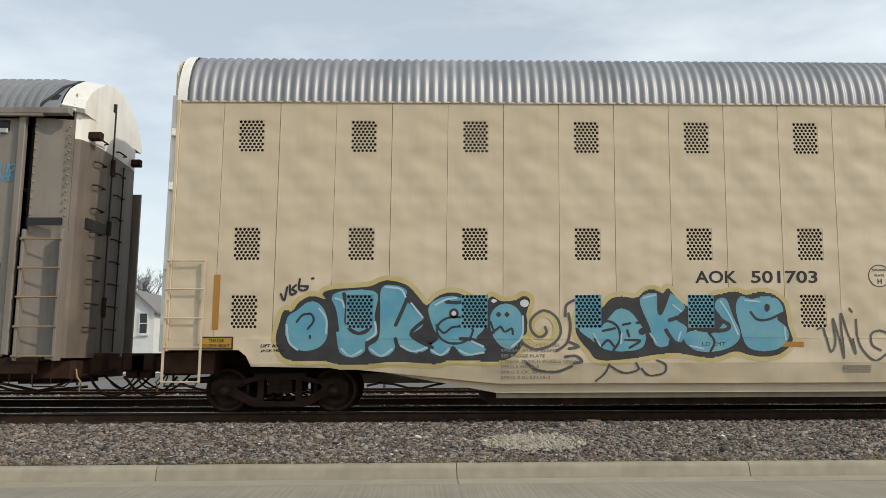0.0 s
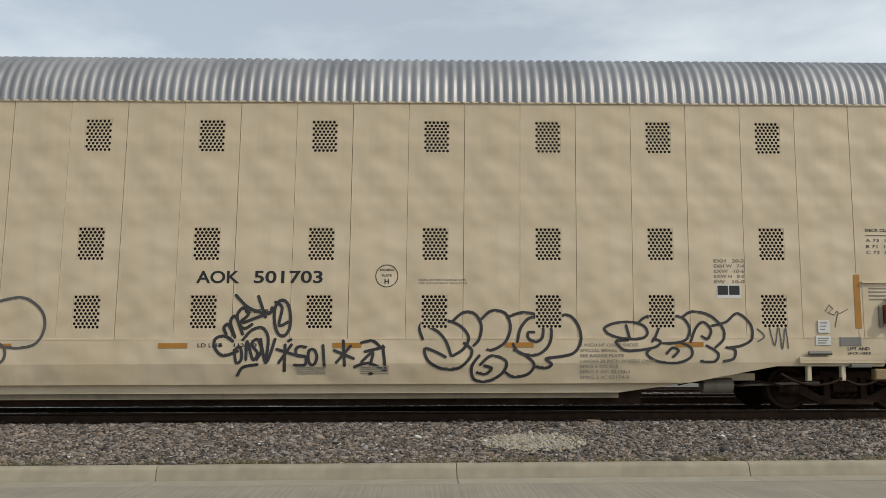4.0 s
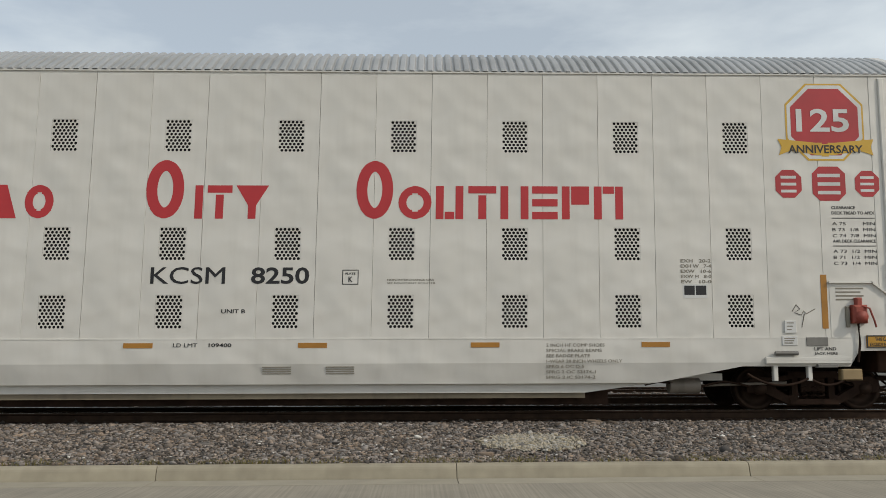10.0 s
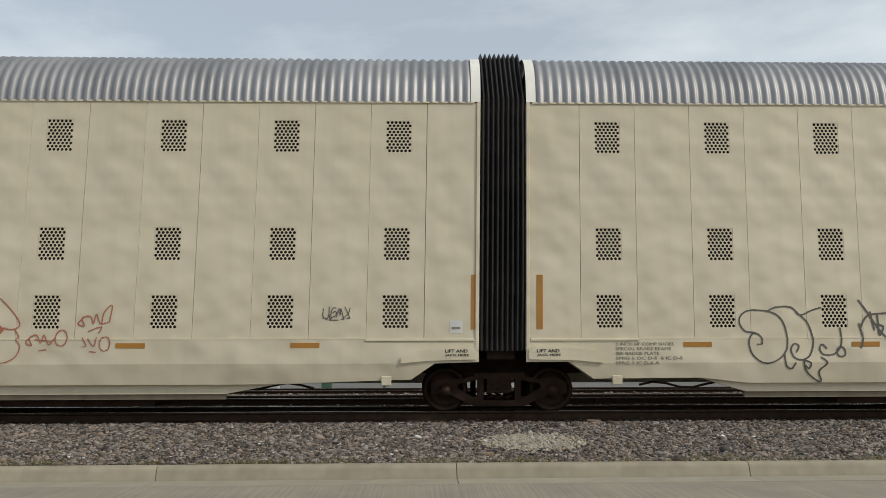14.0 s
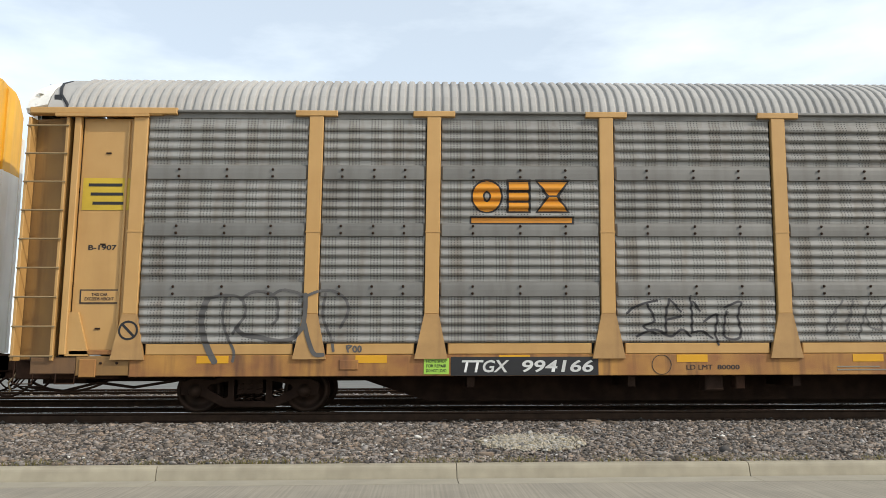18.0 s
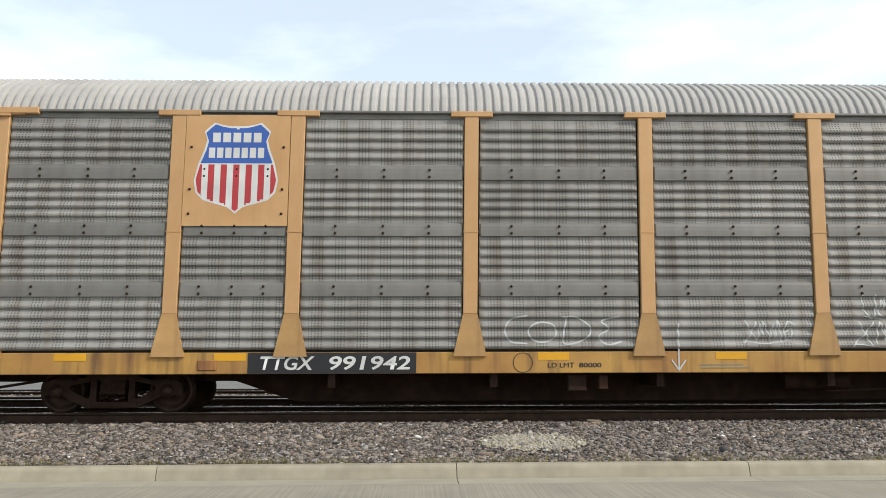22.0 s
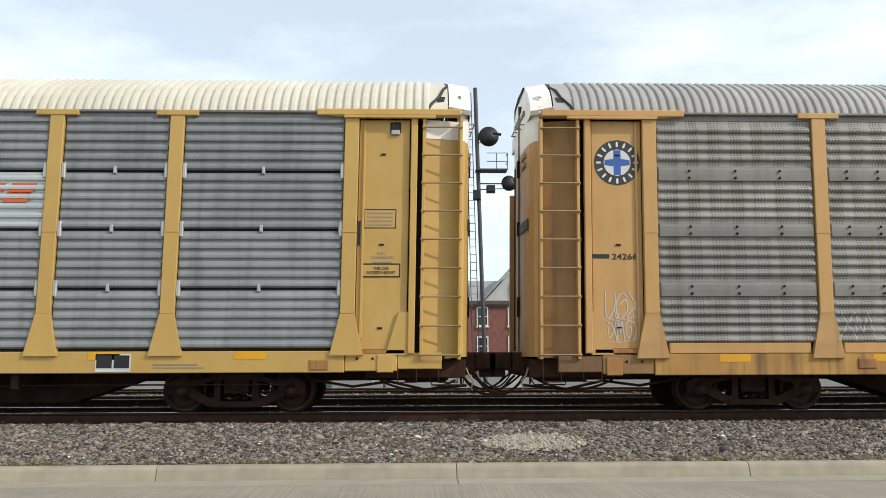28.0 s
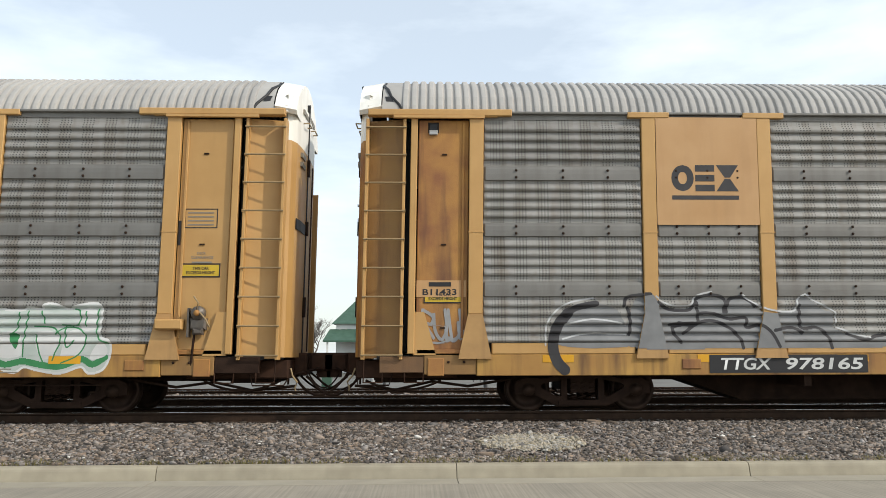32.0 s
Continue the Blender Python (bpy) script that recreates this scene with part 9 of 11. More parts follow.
em = spray(CAR_C, FS, GOLD, [octagon(40.55, 41.88, 4.13, 5.46, 0.36)], 0, name="anniversary_emblem", label="red and gold anniversary emblem with ribbon")
spray(em, FS, PALE, [octagon(40.58, 41.85, 4.16, 5.43, 0.35)], 1, name="emblem_border")
spray(em, FS, REDP, [octagon(40.64, 41.79, 4.22, 5.37, 0.32)], 2, name="emblem_field")
spray(em, FS, GOLD, [("poly", [(40.42, 4.22), (40.62, 4.30), (41.2, 4.20), (41.8, 4.30), (42.02, 4.22), (41.98, 4.36), (42.03, 4.5), (41.2, 4.42), (40.4, 4.5), (40.47, 4.36)])], 3, name="ribbon")
lettering("125", 40.73, 4.62, 0.9, 0.4, PALE, em, SIDE - 0.012)
lettering("ANNIVERSARY", 40.58, 4.255, 1.26, 0.14, INK, em, SIDE - 0.012)
for x0, x1, z0, z1 in ((40.34, 40.78, 3.5, 3.97), (40.96, 41.52, 3.45, 4.03), (41.68, 42.09, 3.52, 3.96)):
    bd = spray(CAR_C, FS, REDP, [octagon(x0, x1, z0, z1, 0.12)], 0, name="round_badge", label="small red company badge")
    h = (z1 - z0) / 4
    each(bd, FS, PALE, [rect(x0 + 0.09, x1 - 0.09, z0 + h * (k + 0.75), z0 + h * (k + 1.15)) for k in range(3)], 1, 0.03, "badge_bar")

# rack car markings


def number_board(car, x0, x1, z0, z1, mark, digits, ratio=0.32):
    y = SIDE - 0.034
    b = board(car, x0, x1, z0, z1, INK, y, "black number board")
    h = (z1 - z0) * 0.66
    w = x1 - x0
    zz = z0 + (z1 - z0) * 0.17
    lettering(mark, x0 + 0.06 * w, zz, w * ratio, h, PALE, b, y - 0.008, slant=0.2)
    if digits:
        lettering(digits, x1 - w * (0.53), zz, w * 0.49, h, PALE, b, y - 0.008, slant=0.2)
    else:
        part("digit_bar", Shape().box(x1 - w * 0.5, x1 - w * 0.06, y - 0.009, y - 0.006, zz, zz + h), PALE, b)


def block_board(car, x0, x1, z0, z1, a=0.1, b=0.9, col=None):
    y = SIDE - 0.034
    o = board(car, x0, x1, z0, z1, INK, y, "black owner board with three white blocks")
    w, h = x1 - x0, z1 - z0
    lo, hi = x0 + w * a, x0 + w * b
    k = (hi - lo) / 3
    for i in range(3):
        xa = lo + k * i
        s = Shape()
        s.prism([(xa + k * 0.06, z0 + 0.18 * h), (xa + k * 0.74, z0 + 0.18 * h), (xa + k * 0.90, z0 + 0.84 * h), (xa + k * 0.22, z0 + 0.84 * h)], y - 0.009, y - 0.006)
        part("white_block", s, PALE, o)


def reflectors(car, sill, first=0):
    for a, b in zip(POSTS, POSTS[1:]):
        x = a + 0.38 * (b - a)
        part("reflector", Shape().box(x, x + 0.5, SIDE - 0.036, SIDE - 0.03, sill[1] - 0.13, sill[1] - 0.01), BRIGHTYEL, car, "yellow reflective strip")


def sill_print(car, x, z, words, w, h=0.075):
    lettering(words, x, z, w, h, INK, car, SIDE - 0.035)


SILL_OLD, SILL_NEW = (0.60, 0.94), (0.64, 0.98)
RE, RF, RI = RackSide(1.12, 0.94), RackSide(1.02, 0.98), RackSide(1.12, 0.94)
for c, sl in ((CAR_E, SILL_OLD), (CAR_F, SILL_NEW), (CAR_G, (0.66, 1.0)), (CAR_H, SILL_OLD), (CAR_I, SILL_OLD)):
    reflectors(c, sl)
    for x, z in ((-8.6, 0.7), (11.35, 0.7)):
        part("route_card", Shape().box(x, x + 0.3, SIDE - 0.05, SIDE - 0.03, z, z + 0.16, 0.01), RUSTY, c, "rusty card holder")
    part("data_panel", Shape().box(8.0, 8.55, SIDE - 0.036, SIDE - 0.03, sl[0] + 0.02, sl[1] - 0.04), PALE, c, "white bordered data panel")
    part("data_field", Shape().box(8.02, 8.26, SIDE - 0.04, SIDE - 0.036, sl[0] + 0.08, sl[1] - 0.06), INK, c)
    part("data_field", Shape().box(8.29, 8.53, SIDE - 0.04, SIDE - 0.036, sl[0] + 0.08, sl[1] - 0.06), INK, c)
    s = Shape()
    o = [(-3.45 + 0.16 * math.cos(k * math.pi / 10), sl[0] + 0.17 + 0.16 * math.sin(k * math.pi / 10)) for k in range(20)]
    i2 = [(-3.45 + 0.15 * math.cos(k * math.pi / 10), sl[0] + 0.17 + 0.15 * math.sin(k * math.pi / 10)) for k in range(20)]
    ring(s, o, i2, SIDE - 0.035, SIDE - 0.031)
    part("plate_ring", s, INK, c)
    sill_print(c, -3.05, sl[0] + 0.09, "LD LMT", 0.42)
    sill_print(c, -2.55, sl[0] + 0.09, "80000", 0.36)
    for x in (-0.6, 8.9, 5.6):
        s = Shape()
        for k in range(2):
            s.box(x, x + 0.8 - 0.1 * k, SIDE - 0.0345, SIDE - 0.03, sl[0] + 0.07 + 0.05 * k, sl[0] + 0.09 + 0.05 * k)
        part("small_print", s, FAINT, c)
# car E
number_board(CAR_E, -6.83, -4.47, 0.605, 0.90, "TTGX", "994166")
p = board(CAR_E, -7.26, -6.86, 0.63, 0.88, LIME, SIDE - 0.034, "bright green repair card")
for i, wd in enumerate(("HOME SHOP", "FOR REPAIR", "DO NOT LOAD")):
    lettering(wd, -7.22, 0.81 - 0.075 * i, 0.32, 0.05, INK, p, SIDE - 0.041)
block_board(CAR_E, 5.16, 6.32, 0.605, 0.83)
sill_print(CAR_E, 2.39, 0.63, "GSH80", 0.47, 0.09)
LOGO_RING = [(-6.27 + 0.15 * math.cos(i * math.pi / 10), 3.505 + 0.175 * math.sin(i * math.pi / 10)) for i in range(21)]
LOGO_MID = [rect(-5.91, -5.59, 3.26, 3.40), rect(-5.91, -5.59, 3.44, 3.57), rect(-5.91, -5.59, 3.61, 3.75)]
LOGO_BOW = [("poly", [(-5.43, 3.26), (-4.95, 3.26), (-5.13, 3.49), (-5.25, 3.49)]), ("poly", [(-5.25, 3.52), (-5.13, 3.52), (-4.95, 3.75), (-5.43, 3.75)])]
spray(CAR_E, RE, INK, [("line", LOGO_RING, 0.112)], 0, name="logo_block_edge")
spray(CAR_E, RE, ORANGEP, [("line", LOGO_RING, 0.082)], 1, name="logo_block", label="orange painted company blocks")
spray(CAR_E, RE, INK, [rect(-5.95, -5.55, 3.225, 3.785)], 0, name="logo_block_edge")
each(CAR_E, RE, ORANGEP, LOGO_MID, 1, 0.02, "logo_block")
spray(CAR_E, RE, INK, [("poly", [(-5.48, 3.225), (-4.9, 3.225), (-5.08, 3.5), (-4.9, 3.785), (-5.48, 3.785), (-5.3, 3.5)])], 0, name="logo_block_edge")
each(CAR_E, RE, ORANGEP, LOGO_BOW, 1, 0.02, "logo_block")
spray(CAR_E, RE, INK, [rect(-6.55, -4.84, 3.04, 3.17)], 0, name="logo_underline_edge")
spray(CAR_E, RE, ORANGEP, [rect(-6.52, -4.87, 3.07, 3.15)], 1, name="logo_underline", label="orange painted underline")
p = board(CAR_E, -12.83, -12.07, 3.27, 3.80, PLATE, SIDE + 0.026, "yellow notice panel with dark bars")
for i in range(3):
    part("notice_bar", Shape().box(-12.74 + 0.04 * i, -12.2 + 0.02 * i, SIDE + 0.018, SIDE + 0.021, 3.66 - 0.15 * i, 3.71 - 0.15 * i), INK, p)
lettering("B-1907", -12.68, 2.62, 0.45, 0.085, INK, CAR_E, SIDE + 0.024)
gr = marks(CAR_E, RE, SPGREY, 0.05, [[(-10.73, 1.82), (-10.8, 1.55), (-10.77, 1.28), (-10.66, 1.0), (-10.57, 0.84)]], layer=3, label="faded dark sprayed loops")
marks(gr, RE, SPGREY, 0.022, [[(-10.7, 1.84), (-10.43, 1.89), (-10.2, 1.84), (-10.11, 1.66), (-10.14, 1.52), (-10.23, 1.39), (-10.3, 1.27)], [(-10.43, 1.87), (-10.47, 1.55), (-10.4, 1.27), (-10.27, 1.0), (-10.28, 0.84)], [(-10.2, 1.82), (-9.99, 1.94), (-9.76, 1.93), (-9.62, 1.8), (-9.6, 1.53), (-9.68, 1.42)], [(-9.71, 1.87), (-9.54, 1.97), (-9.31, 1.93), (-9.16, 1.86)], [(-9.13, 1.88), (-8.91, 1.96), (-8.71, 1.95), (-8.53, 1.82), (-8.48, 1.62), (-8.6, 1.37)], [(-8.85, 1.91), (-8.88, 1.55), (-8.74, 1.19), (-8.7, 1.0)]], layer=3)
marks(gr, RE, SPGREY, 0.035, [[(-10.25, 1.37), (-10.13, 1.26), (-9.87, 1.22), (-9.6, 1.16), (-9.37, 1.19), (-9.2, 1.37), (-9.16, 1.64), (-9.16, 1.89)], [(-9.16, 1.42), (-9.1, 1.19), (-9.0, 0.96), (-8.86, 0.94)]], layer=3)
marks(gr, RE, SPGREY, 0.012, [[(-8.49, 1.08), (-8.46, 0.98), (-8.49, 1.08), (-8.41, 1.08), (-8.47, 1.03)], [(-8.33, 1.03), (-8.34, 0.99), (-8.37, 0.99), (-8.39, 1.03), (-8.37, 1.07), (-8.35, 1.07), (-8.33, 1.03)], [(-8.26, 1.03), (-8.27, 0.99), (-8.3, 0.99), (-8.31, 1.03), (-8.3, 1.07), (-8.27, 1.07), (-8.26, 1.03)]], layer=3)
gr = marks(CAR_E, RE, SPBLACK, 0.018, [[(-4.0, 1.59), (-3.89, 1.68), (-3.72, 1.75), (-3.5, 1.8)], [(-3.68, 1.75), (-3.55, 1.48), (-3.73, 1.38), (-3.53, 1.26)], [(-3.84, 1.22), (-3.56, 1.33), (-3.29, 1.22), (-3.12, 1.33), (-2.97, 1.22)], [(-3.3, 1.82), (-3.36, 1.6), (-3.37, 1.27)], [(-3.3, 1.82), (-3.12, 1.62)], [(-3.35, 1.49), (-3.11, 1.54)], [(-2.96, 1.87), (-2.94, 1.55), (-2.95, 1.27)], [(-2.92, 1.78), (-2.81, 1.63)], [(-2.95, 1.28), (-2.78, 1.3), (-2.62, 1.19)], [(-2.75, 1.46), (-2.53, 1.57), (-2.57, 1.28), (-2.52, 1.08)], [(-2.38, 1.62), (-2.42, 1.22), (-2.16, 1.21), (-2.19, 1.55), (-2.14, 1.78), (-2.39, 1.69)]], layer=3, label="scrawled graffiti tag")
gr = marks(CAR_E, RE, SPGREY, 0.015, [[(-0.45, 1.8), (-0.58, 1.64), (-0.71, 1.44), (-0.74, 1.26), (-0.6, 1.37)], [(-0.29, 1.79), (-0.35, 1.55), (-0.41, 1.32)], [(-0.44, 1.46), (-0.31, 1.55)], [(-0.03, 1.76), (-0.13, 1.5), (-0.22, 1.19)], [(-0.08, 1.53), (-0.02, 1.36), (0.17, 1.35), (0.15, 1.59), (0.26, 1.75)], [(0.36, 1.79), (0.44, 1.72), (0.37, 1.46), (0.33, 1.18)], [(0.45, 1.73), (0.52, 1.26), (0.6, 1.68)], [(0.67, 1.67), (0.82, 1.66), (0.78, 1.41), (0.66, 1.19)], [(0.91, 1.4), (1.14, 1.58), (1.14, 1.27), (0.94, 1.37)], [(0.82, 1.63), (1.24, 1.61)]], layer=3, label="scrawled graffiti tag")
gr = blobs(CAR_E, RE, SPSILVER, [[(1.95, 1.59), (2.09, 1.84), (2.36, 1.82), (2.73, 1.86), (2.91, 1.82), (3.14, 1.84), (3.46, 1.77), (3.69, 1.86), (4.02, 1.82), (4.1, 1.54), (4.0, 1.18), (4.04, 0.98), (3.63, 0.97), (3.18, 0.97), (2.82, 0.99), (2.36, 0.99), (1.98, 0.97), (1.91, 1.19), (2.14, 1.41), (1.98, 1.5)]], layer=0, label="white outlined silver graffiti letters")
marks(gr, RE, SPGREY, 0.036, [[(1.98, 0.97), (1.89, 1.17), (1.95, 1.31), (2.18, 1.44), (1.98, 1.47), (1.97, 1.68), (2.09, 1.83), (2.36, 1.81), (2.64, 1.85), (2.87, 1.89), (3.1, 1.82), (3.37, 1.81), (3.6, 1.9), (3.88, 1.89), (4.06, 1.8), (4.13, 1.69)], [(4.15, 1.71), (4.29, 1.91), (4.48, 1.93), (4.58, 1.77), (4.52, 1.57), (4.34, 1.36), (4.56, 1.41), (4.72, 1.27), (4.71, 1.09), (4.59, 0.96)]], layer=2)
marks(gr, RE, PALE, 0.022, [[(1.89, 1.32), (2.04, 1.42), (1.92, 1.5), (1.93, 1.68), (2.0, 1.82), (2.14, 1.91), (2.36, 1.88), (2.64, 1.94), (2.87, 1.97), (3.1, 1.9), (3.37, 1.87), (3.6, 1.98), (3.88, 1.98), (4.11, 1.91)], [(4.28, 1.97), (4.48, 2.04), (4.63, 1.93), (4.67, 1.75), (4.59, 1.54), (4.48, 1.44), (4.69, 1.39), (4.79, 1.21), (4.73, 1.03)]], layer=2.5)
marks(gr, RE, SPWHITE, 0.018, [[(2.87, 1.8), (2.93, 1.68), (2.97, 1.5), (2.93, 1.58)], [(2.04, 1.58), (2.14, 1.61), (2.32, 1.53)], [(2.63, 1.18), (2.77, 1.05), (2.92, 0.99)], [(3.18, 1.5), (3.15, 1.27), (3.18, 1.0)], [(3.85, 1.83), (3.9, 1.68), (3.78, 1.52), (3.59, 1.53)], [(2.0, 1.1), (1.96, 0.99)], [(2.59, 1.22), (2.73, 1.08)], [(3.1, 1.89), (3.21, 1.8)], [(4.2, 1.72), (4.37, 1.85), (4.49, 1.76)]], layer=2.5)
marks(gr, RE, SPGREY, 0.022, [[(3.55, 1.54), (3.58, 1.32), (3.68, 1.18), (3.64, 0.97)], [(2.91, 1.77), (2.95, 1.53), (3.04, 1.44)], [(4.01, 1.72), (4.06, 1.54), (3.97, 1.36)]], layer=2.5)
blobs(gr, RE, SPGREY, [[(3.02, 1.49), (3.12, 1.45), (3.14, 1.16), (3.06, 1.18)], [(2.39, 1.18), (2.59, 1.21), (2.78, 0.99), (2.62, 1.06), (2.27, 1.03)], [(3.91, 1.14), (4.05, 0.98), (3.8, 0.96)], [(3.09, 1.18), (3.18, 0.98), (3.07, 0.98)]], layer=2.5)
marks(gr, RE, SPGREY, 0.01, [[(2.44, 1.45), (2.42, 1.38), (2.38, 1.37), (2.35, 1.42), (2.35, 1.49), (2.38, 1.54), (2.42, 1.53), (2.44, 1.45)], [(2.55, 1.43), (2.54, 1.34), (2.5, 1.32), (2.47, 1.38), (2.47, 1.47), (2.5, 1.53), (2.54, 1.51), (2.55, 1.43)], [(2.72, 1.45), (2.69, 1.36), (2.64, 1.34), (2.6, 1.4), (2.6, 1.51), (2.64, 1.57), (2.7, 1.55), (2.72, 1.45)], [(4.12, 1.18), (4.12, 1.05), (4.18, 1.14), (4.12, 1.13)], [(4.21, 1.18), (4.33, 1.19)], [(4.28, 1.18), (4.26, 1.05)], [(4.37, 1.05), (4.38, 1.18), (4.46, 1.14), (4.39, 1.11), (4.49, 1.05)]], layer=3)
gr = marks(CAR_E, RE, SPGREY, 0.014, [[(5.04, 1.71), (5.4, 1.72), (5.34, 1.45), (5.48, 1.4), (5.45, 1.1), (5.1, 1.12)], [(5.04, 1.71), (5.13, 1.18)], [(5.66, 1.36), (5.67, 1.74), (5.88, 1.77), (5.85, 1.36), (5.64, 1.33)], [(6.03, 1.72), (6.23, 1.7)], [(6.38, 1.72), (6.09, 1.4)], [(6.15, 1.52), (6.27, 1.36), (6.24, 1.16), (6.11, 1.12)], [(6.49, 1.72), (6.54, 1.52), (6.66, 1.75), (6.61, 1.16)], [(6.76, 1.52), (6.99, 1.59)]], layer=3, label="scrawled graffiti tag")
gr = blobs(CAR_E, RE, SPSILVER, [[(9.23, 1.55), (9.24, 1.73), (9.36, 1.91), (9.62, 2.09), (9.98, 2.14), (10.26, 2.09), (10.42, 1.99), (10.53, 2.08), (10.71, 2.14), (10.89, 2.09), (10.99, 1.96), (11.08, 2.13), (11.26, 2.21), (11.44, 2.18), (11.61, 2.05), (11.64, 1.73), (11.67, 1.37), (11.71, 1.06), (10.55, 1.01), (9.4, 1.01), (9.3, 1.28)]], layer=0, label="white and red bubble graffiti piece")
marks(gr, RE, PALE, 0.026, [[(9.23, 1.55), (9.24, 1.73), (9.36, 1.91), (9.62, 2.09), (9.98, 2.14), (10.26, 2.09), (10.42, 1.99), (10.53, 2.08), (10.71, 2.14), (10.89, 2.09), (10.99, 1.96), (11.08, 2.13), (11.26, 2.21), (11.44, 2.18), (11.61, 2.05), (11.64, 1.73), (11.67, 1.37), (11.71, 1.06)]], layer=1)
marks(gr, RE, SPDULLRED, 0.045, [[(9.64, 2.0), (9.39, 1.84), (9.28, 1.59), (9.3, 1.3)], [(11.04, 2.07), (11.0, 1.82), (11.1, 1.42)]], layer=1.5)
marks(gr, RE, SPDULLRED, 0.022, [[(10.07, 1.67), (9.8, 1.62), (9.68, 1.44), (9.74, 1.23), (9.96, 1.16), (10.2, 1.35)], [(10.77, 1.53), (10.85, 1.28), (10.93, 1.01)], [(10.95, 1.7), (10.96, 1.55)], [(9.64, 2.02), (9.99, 2.08), (10.26, 2.04)], [(10.81, 1.23), (10.77, 0.99)]], layer=1.5)
marks(gr, RE, PALE, 0.02, [[(9.66, 1.26), (9.64, 1.5), (9.8, 1.66), (10.08, 1.69)], [(9.29, 1.08), (9.25, 1.37)], [(9.74, 1.15), (10.01, 1.14), (10.2, 1.28)], [(10.27, 1.63), (10.47, 1.55), (10.53, 1.28), (10.5, 1.05)], [(10.09, 1.58), (9.73, 1.46)]], layer=2)
marks(gr, RE, SPGREY, 0.013, [[(10.44, 1.89), (10.53, 2.04), (10.73, 2.08), (10.92, 2.02), (11.02, 1.86)], [(11.12, 1.93), (11.28, 2.09), (11.44, 2.09), (11.57, 1.93), (11.61, 1.64), (11.59, 1.19)], [(10.4, 1.98), (10.45, 1.73)], [(9.99, 2.07), (10.28, 2.04), (10.42, 1.91)]], layer=2)
blobs(gr, RE, SPDULLRED, [[(9.78, 1.19), (10.0, 1.21), (10.22, 1.37), (10.09, 1.17), (9.92, 1.13)]], layer=2)
scrawl(CAR_E, RE, (11.05, 11.5, 1.12, 1.3), 3, SPRED, 0.012, 87, label="small red tag")
FPOST = FlatSide(SIDE - 0.079)
for px in (9.08, -11.93):
    strokes(CAR_E, FPOST, INK, [("line", [(px + 0.14 * math.cos(k * math.pi / 10), 1.33 + 0.14 * math.sin(k * math.pi / 10)) for k in range(21)], 0.016), ("line", [(px - 0.1, 1.43), (px + 0.1, 1.23)], 0.02)], 0, 0.012, "post_sign", "round black prohibition sign")
# car F
number_board(CAR_F, -7.81, -5.15, 0.645, 0.975, "TTGX", "991942")
block_board(CAR_F, 4.91, 6.49, 0.645, 0.98, 0.2, 0.84)
sill_print(CAR_F, 3.40, 0.70, "PSR22", 0.38, 0.09)
sg = board(CAR_F, -8.96, -7.27, 3.0, 4.84, PEACH, SIDE - 0.068, "faded yellow sign panel with shield emblem", "sign_panel")
FF = FlatSide(SIDE - 0.0755)
sx = -8.12
half = [(0.0, 4.64), (0.21, 4.66), (0.38, 4.71), (0.46, 4.64), (0.54, 4.56), (0.49, 4.42), (0.53, 4.26), (0.62, 4.02), (0.68, 3.74), (0.64, 3.54), (0.52, 3.42), (0.32, 3.36), (0.13, 3.31), (0.0, 3.20)]
shield = [(sx + x, z) for x, z in half] + [(sx - x, z) for x, z in half[-2:0:-1]]
shp = ("poly", shield)
body = spray(sg, FF, PALE, [shp], 0, name="shield", label="white shield emblem with red stripes and blue field")
inn = ("poly", grown(shield, -0.035))
spray(body, FF, BLUEP, [rect(sx - 0.8, sx + 0.8, 4.03, 4.8)], 1, clip=inn, name="shield_field")
each(body, FF, REDP, [rect(sx - 0.655 + 0.2015 * i, sx - 0.555 + 0.2015 * i, 3.1, 4.01) for i in range(7)], 1, 0.03, "shield_stripe", inn)
each(body, FF, PALE, [rect(sx - 0.40 + 0.165 * i, sx - 0.275 + 0.165 * i, 4.38, 4.54) for i in range(5)] + [rect(sx - 0.455 + 0.132 * i, sx - 0.355 + 0.132 * i, 4.12, 4.29) for i in range(7)], 2, 0.03, "shield_bar")
for x in (-8.86, -7.37):
    for z in (3.2, 3.6, 4.3):
        part("bolt", BOLT_MESH, DARK, sg, "", (x, SIDE - 0.073, z))
gr = marks(CAR_F, RF, SPWHITE, 0.013, [[(-3.39, 1.55), (-3.64, 1.5), (-3.74, 1.32), (-3.64, 1.14), (-3.39, 1.11)], [(-2.91, 1.29), (-2.96, 1.19), (-3.1, 1.13), (-3.25, 1.15), (-3.35, 1.24), (-3.35, 1.35), (-3.25, 1.43), (-3.1, 1.45), (-2.96, 1.4), (-2.91, 1.29)], [(-2.75, 1.5), (-2.79, 1.11), (-2.45, 1.18), (-2.36, 1.36), (-2.59, 1.53), (-2.82, 1.53)], [(-1.9, 1.54), (-2.18, 1.47), (-2.06, 1.34), (-2.23, 1.23), (-2.09, 1.09), (-1.86, 1.14)]], layer=3, label="thin white graffiti letters")
spray(CAR_F, RF, SPWHITE, [("line", [(-0.94, 1.42), (-0.94, 0.7)], 0.012), ("line", [(-1.05, 0.84), (-0.94, 0.68), (-0.83, 0.84)], 0.012)], 3, name="chalk_arrow", label="white chalk arrow")
scrawl(CAR_F, RF, (0.13, 0.96, 1.12, 1.48), 4, SPWHITE, 0.011, 92, label="thin white graffiti tag")
